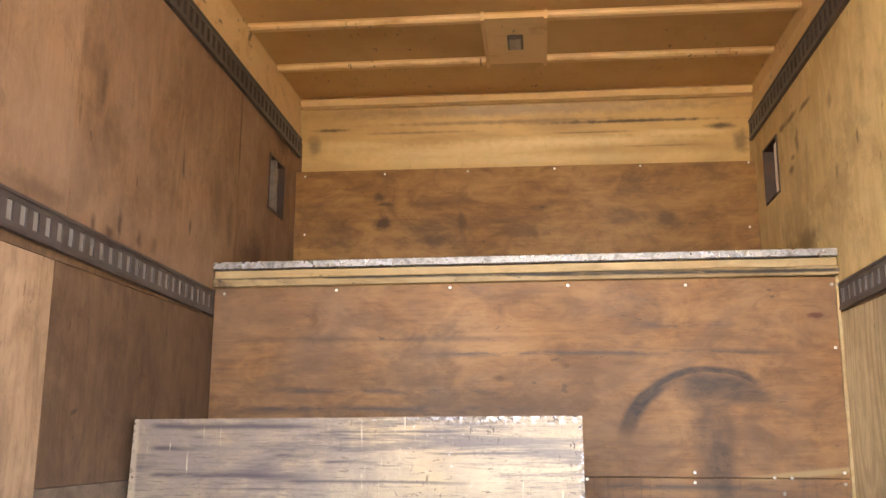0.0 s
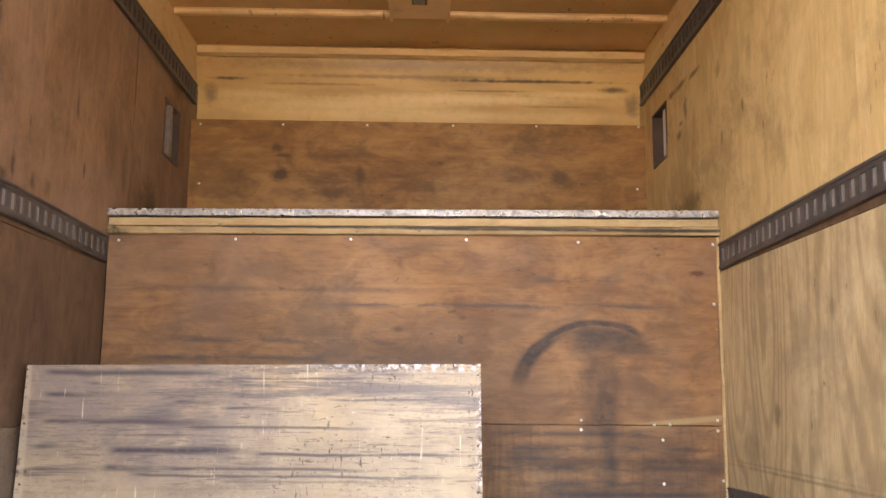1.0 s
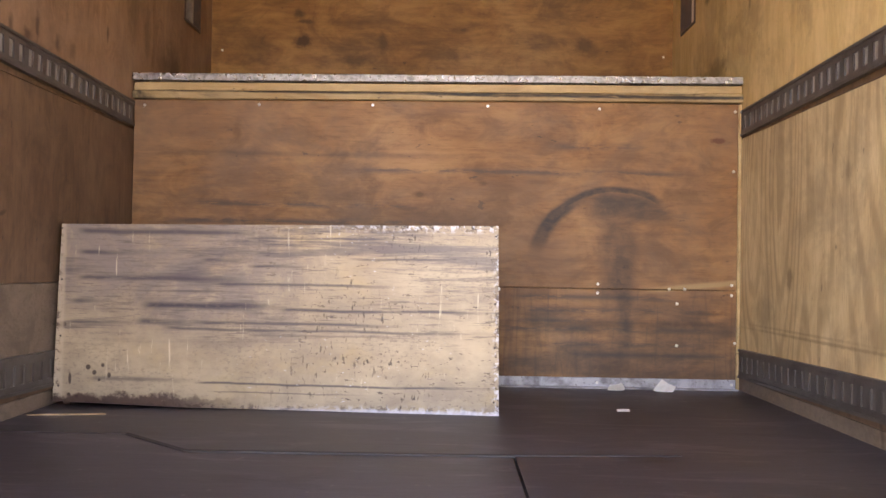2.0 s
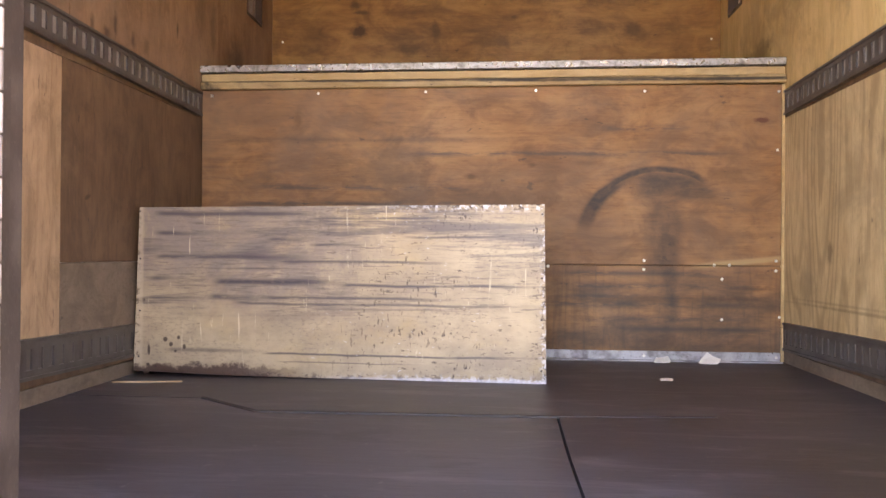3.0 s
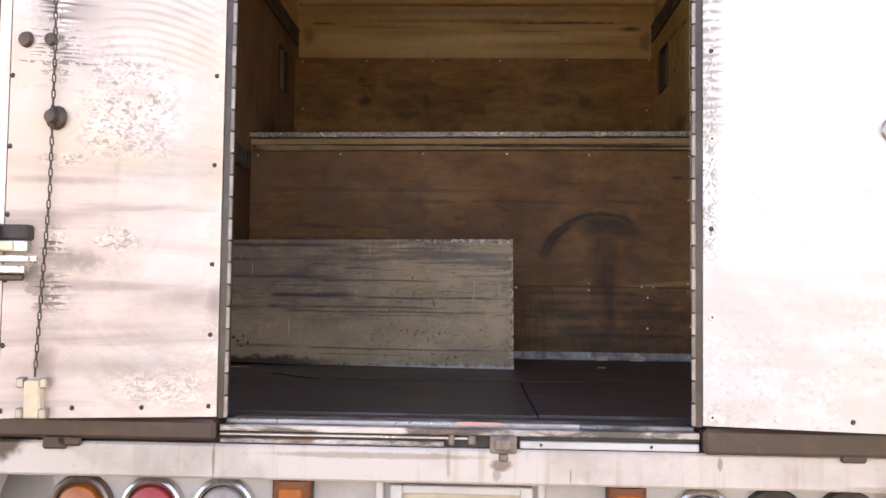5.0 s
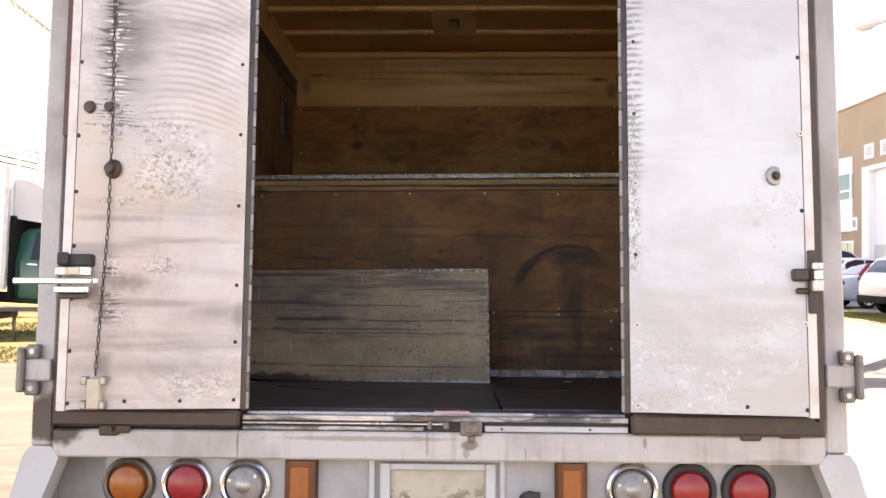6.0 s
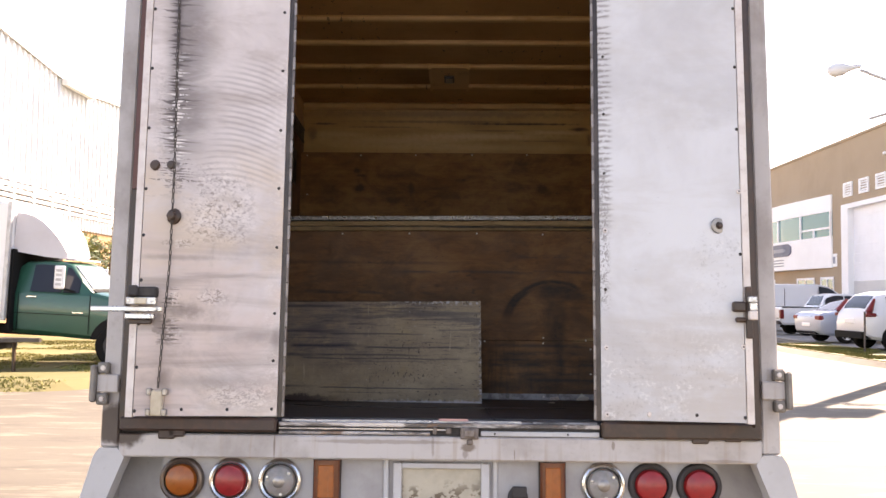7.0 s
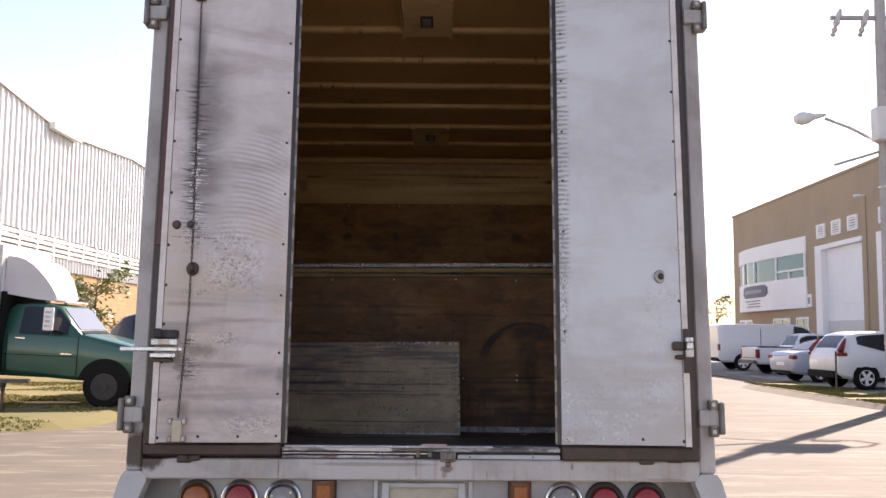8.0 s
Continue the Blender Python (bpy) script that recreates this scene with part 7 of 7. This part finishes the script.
for s in (-1, 1):
    part("side_window", CAB.side_pane(s, -1.72, -1.11), CARGLASS, gt, "dark side window", smooth=True)
    part("side_window", CAB.side_pane(s, -1.07, -0.76), CARGLASS, gt, "dark quarter window", smooth=True)
    part("door_handle", boxes((-1.78, -1.58, s * 0.985 - 0.012, s * 0.985 + 0.012, 1.27, 1.305), bevel=0.005), CHROME, gt, "chrome door handle")
    part("door_line", boxes((-1.95, -1.938, s * 0.965 - 0.006, s * 0.965 + 0.006, 0.62, 1.36), (-0.53, -0.518, s * 0.965 - 0.006, s * 0.965 + 0.006, 0.6, 1.36), (-2.02, -0.52, s * 0.968 - 0.008, s * 0.968 + 0.008, 0.955, 0.967)), TRIM, gt)
    mir = part("mirror", boxes((-1.20, -1.0, s * 1.10 - 0.03, s * 1.10 + 0.03, 1.46, 1.92), bevel=0.02), BAY, gt, "tall white wing mirror")
    for z in (1.53, 1.62, 1.71, 1.80):
        part("mirror_slot", boxes((-1.16, -1.05, s * 1.133 - 0.004, s * 1.133 + 0.004, z, z + 0.05)), RIM, mir)
    part("mirror_arm", tube([(-0.84, s * 0.95, 1.42), (-1.06, s * 1.1, 1.48)], 0.02), TRIM, mir)
    part("badge", boxes((-0.86, -0.64, s * 0.968 - 0.01, s * 0.968 + 0.01, 1.0, 1.025)), CHROME, gt)
    part("wheel_arch", arch_mesh(0.53, 0.08), None, gt, m=pose(0.05, s * 0.958, 0.43, 0, 0, 0 if s < 0 else 180))
ty, ri = wheel_meshes(0.43, 0.26)
for x in (0.0, -4.3):
    for s in (-1, 1):
        w = part("wheel", ty, None, gt, "black truck tyre", m=pose(x + 0.06, s * 0.86, 0.41 if x == 0 else 0.235, 0, 0, 0 if s < 0 else 180))
        part("hub", turned([(0.27, -0.11), (0.2, -0.04), (0.12, -0.05), (0.09, -0.13), (0.001, -0.14)], 20), DARK, w, "dark steel hub")
part("front_bumper", boxes((0.95, 1.14, -0.93, 0.93, 0.45, 0.68), bevel=0.03), TRIM, gt)
part("frame_rail", boxes((-6.4, 0.8, -0.45, -0.35, 0.5, 0.66), (-6.4, 0.8, 0.35, 0.45, 0.5, 0.66)), TRIM, gt)
part("box_body", boxes((-6.8, -2.1, -1.2, 1.2, 0.85, 3.1), bevel=0.03), BAY, gt, "white box body")
for y in (-1.17, 1.17):
    part("corner_post", boxes((-2.16, -2.08, y - 0.05, y + 0.05, 0.8, 3.12), bevel=0.01), RIM, gt)
# black sheet added to draw the shaded gap between cab and box
part("mud_panel", boxes((-2.085, -2.02, -1.1, 1.1, 0.6, 2.2)), TRIM, gt, "dark sheet for the shaded gap behind the cab")
# white fibreglass greyed to mauve: the shade on its side is in the colour
FAIRING = worn("shaded_white_fibreglass", (0.60, 0.57, 0.60), (0.48, 0.44, 0.44), 0.4, 0.5, 0.0, 1.2, 0.1)
defl = [(-2.1, 2.16, 1.0), (-2.07, 2.92, 1.0), (-1.88, 2.905, 0.97), (-1.75, 2.86, 0.92), (-1.61, 2.77, 0.86), (-1.49, 2.645, 0.79), (-1.38, 2.5, 0.71), (-1.28, 2.33, 0.63), (-1.19, 2.13, 0.55), (-1.25, 2.06, 0.55), (-1.53, 2.08, 0.8)]
part("roof_deflector", loft(defl), FAIRING, gt, "white domed roof deflector", smooth=True)
part("sun_visor", prism([(-1.23, -0.56), (-1.03, -0.66), (-0.99, -0.6), (-0.99, 0.6), (-1.03, 0.66), (-1.23, 0.56)], 2.04, 2.075, "z"), FAIRING, gt, "white visor over the windscreen")

# drawbar of a low trailer beside it
bar = thing("trailer_drawbar", "dark steel drawbar of a low trailer on a prop stand", "trailer", m=pose(-8.62, 13.3, 0.10))
part("bed", boxes((-3.0, 0.45, -0.5, 0.5, 0.42, 0.60), bevel=0.02), RAIL, bar)
part("tongue", prism([(0.3, -0.3), (1.1, -0.05), (1.1, 0.05), (0.3, 0.3)], 0.55, 0.62, "z"), RAIL, bar)
part("prop", boxes((0.60, 0.645, -0.03, 0.03, 0.0, 0.56)), RUST, bar)
part("leg", boxes((-2.6, -2.5, -0.4, -0.3, 0.0, 0.43), (-2.6, -2.5, 0.3, 0.4, 0.0, 0.43)), RUST, bar)

# car behind the green truck
vehicle("parked_car", "dark suv parked behind the green truck", pose(-8.0, 18.9, 0.105) @ Matrix.Scale(1.2, 4), PAINT_D, SUV, (0.85, 3.5), 0.345, 0.91, [(0.66, 1.98, 0.9), (2.0, 2.98)], [(0.13, 0.4), (2.62, 3.3)], [(-0.012, 0.28, 0.70, 0.912, 0.97, 1.09, RED)])

# ---- trees ----
LEAF = worn("leaf_green", (0.15, 0.18, 0.045), (0.22, 0.19, 0.07), 0.6, 0.7, 0.0, 4)
LEAF.b.inputs["Transmission Weight"].default_value = 0.25
BARK = worn("bark", (0.12, 0.085, 0.055), (0.06, 0.045, 0.03), 0.5, 0.9, 0.0, 8)


LEAF_DARK = worn("dark_leaf_green", (0.045, 0.06, 0.02), (0.08, 0.085, 0.03), 0.6, 0.7, 0.0, 4)


def tree(m, height, crown, count, seed, label, leaf=LEAF):
    rnd = random.Random(seed)
    t = thing("tree", label, "tree", m=m)
    bm = tube([(0, 0, 0), (0.05, 0.02, height * 0.3), (0.0, 0.06, height * 0.62), (0.08, 0.0, height * 0.95)], [0.07, 0.055, 0.04, 0.012], 8)
    tips = []
    for k in range(13):
        a, z = rnd.uniform(0, 6.28), height * rnd.uniform(0.45, 0.85)
        l = crown * rnd.uniform(0.5, 1.0)
        mid = (l * 0.5 * math.cos(a), l * 0.5 * math.sin(a), z + l * 0.25)
        tip = (l * math.cos(a), l * math.sin(a), z + l * rnd.uniform(0.2, 0.6))
        tube([(0.02, 0.02, z - 0.1), mid, tip], [0.022, 0.014, 0.006], 5, bm)
        tips += [tip, mid, tip]
    part("trunk", bm, BARK, t)
    vs, fs = [], []
    for k in range(count):
        c = rnd.choice(tips)
        o = Vector((c[0] + rnd.gauss(0, crown * 0.14), c[1] + rnd.gauss(0, crown * 0.14), c[2] + rnd.gauss(0, crown * 0.12)))
        u = Vector((rnd.gauss(0, 1), rnd.gauss(0, 1), rnd.gauss(0, 0.6))).normalized() * rnd.uniform(0.055, 0.12)
        w = u.orthogonal().normalized() * u.length * 0.45
        i = len(vs)
        vs += [o - u, o + w, o + u, o - w]
        fs.append((i, i + 1, i + 2, i + 3))
    me = bpy.data.meshes.new("crown")
    me.from_pydata([tuple(v) for v in vs], [], fs)
    me.materials.append(leaf.m)
    part("crown", me, None, t, "sparse dry green leaves" if leaf is LEAF else "dark green leaves")


tree(pose(-10.4, 24.0, 0.10), 3.45, 0.95, 900, 11, "young sparse street tree on the verge")
tree(pose(20.2, 63, 0.0), 5.2, 1.5, 1200, 12, "small green tree beyond the works building", LEAF_DARK)
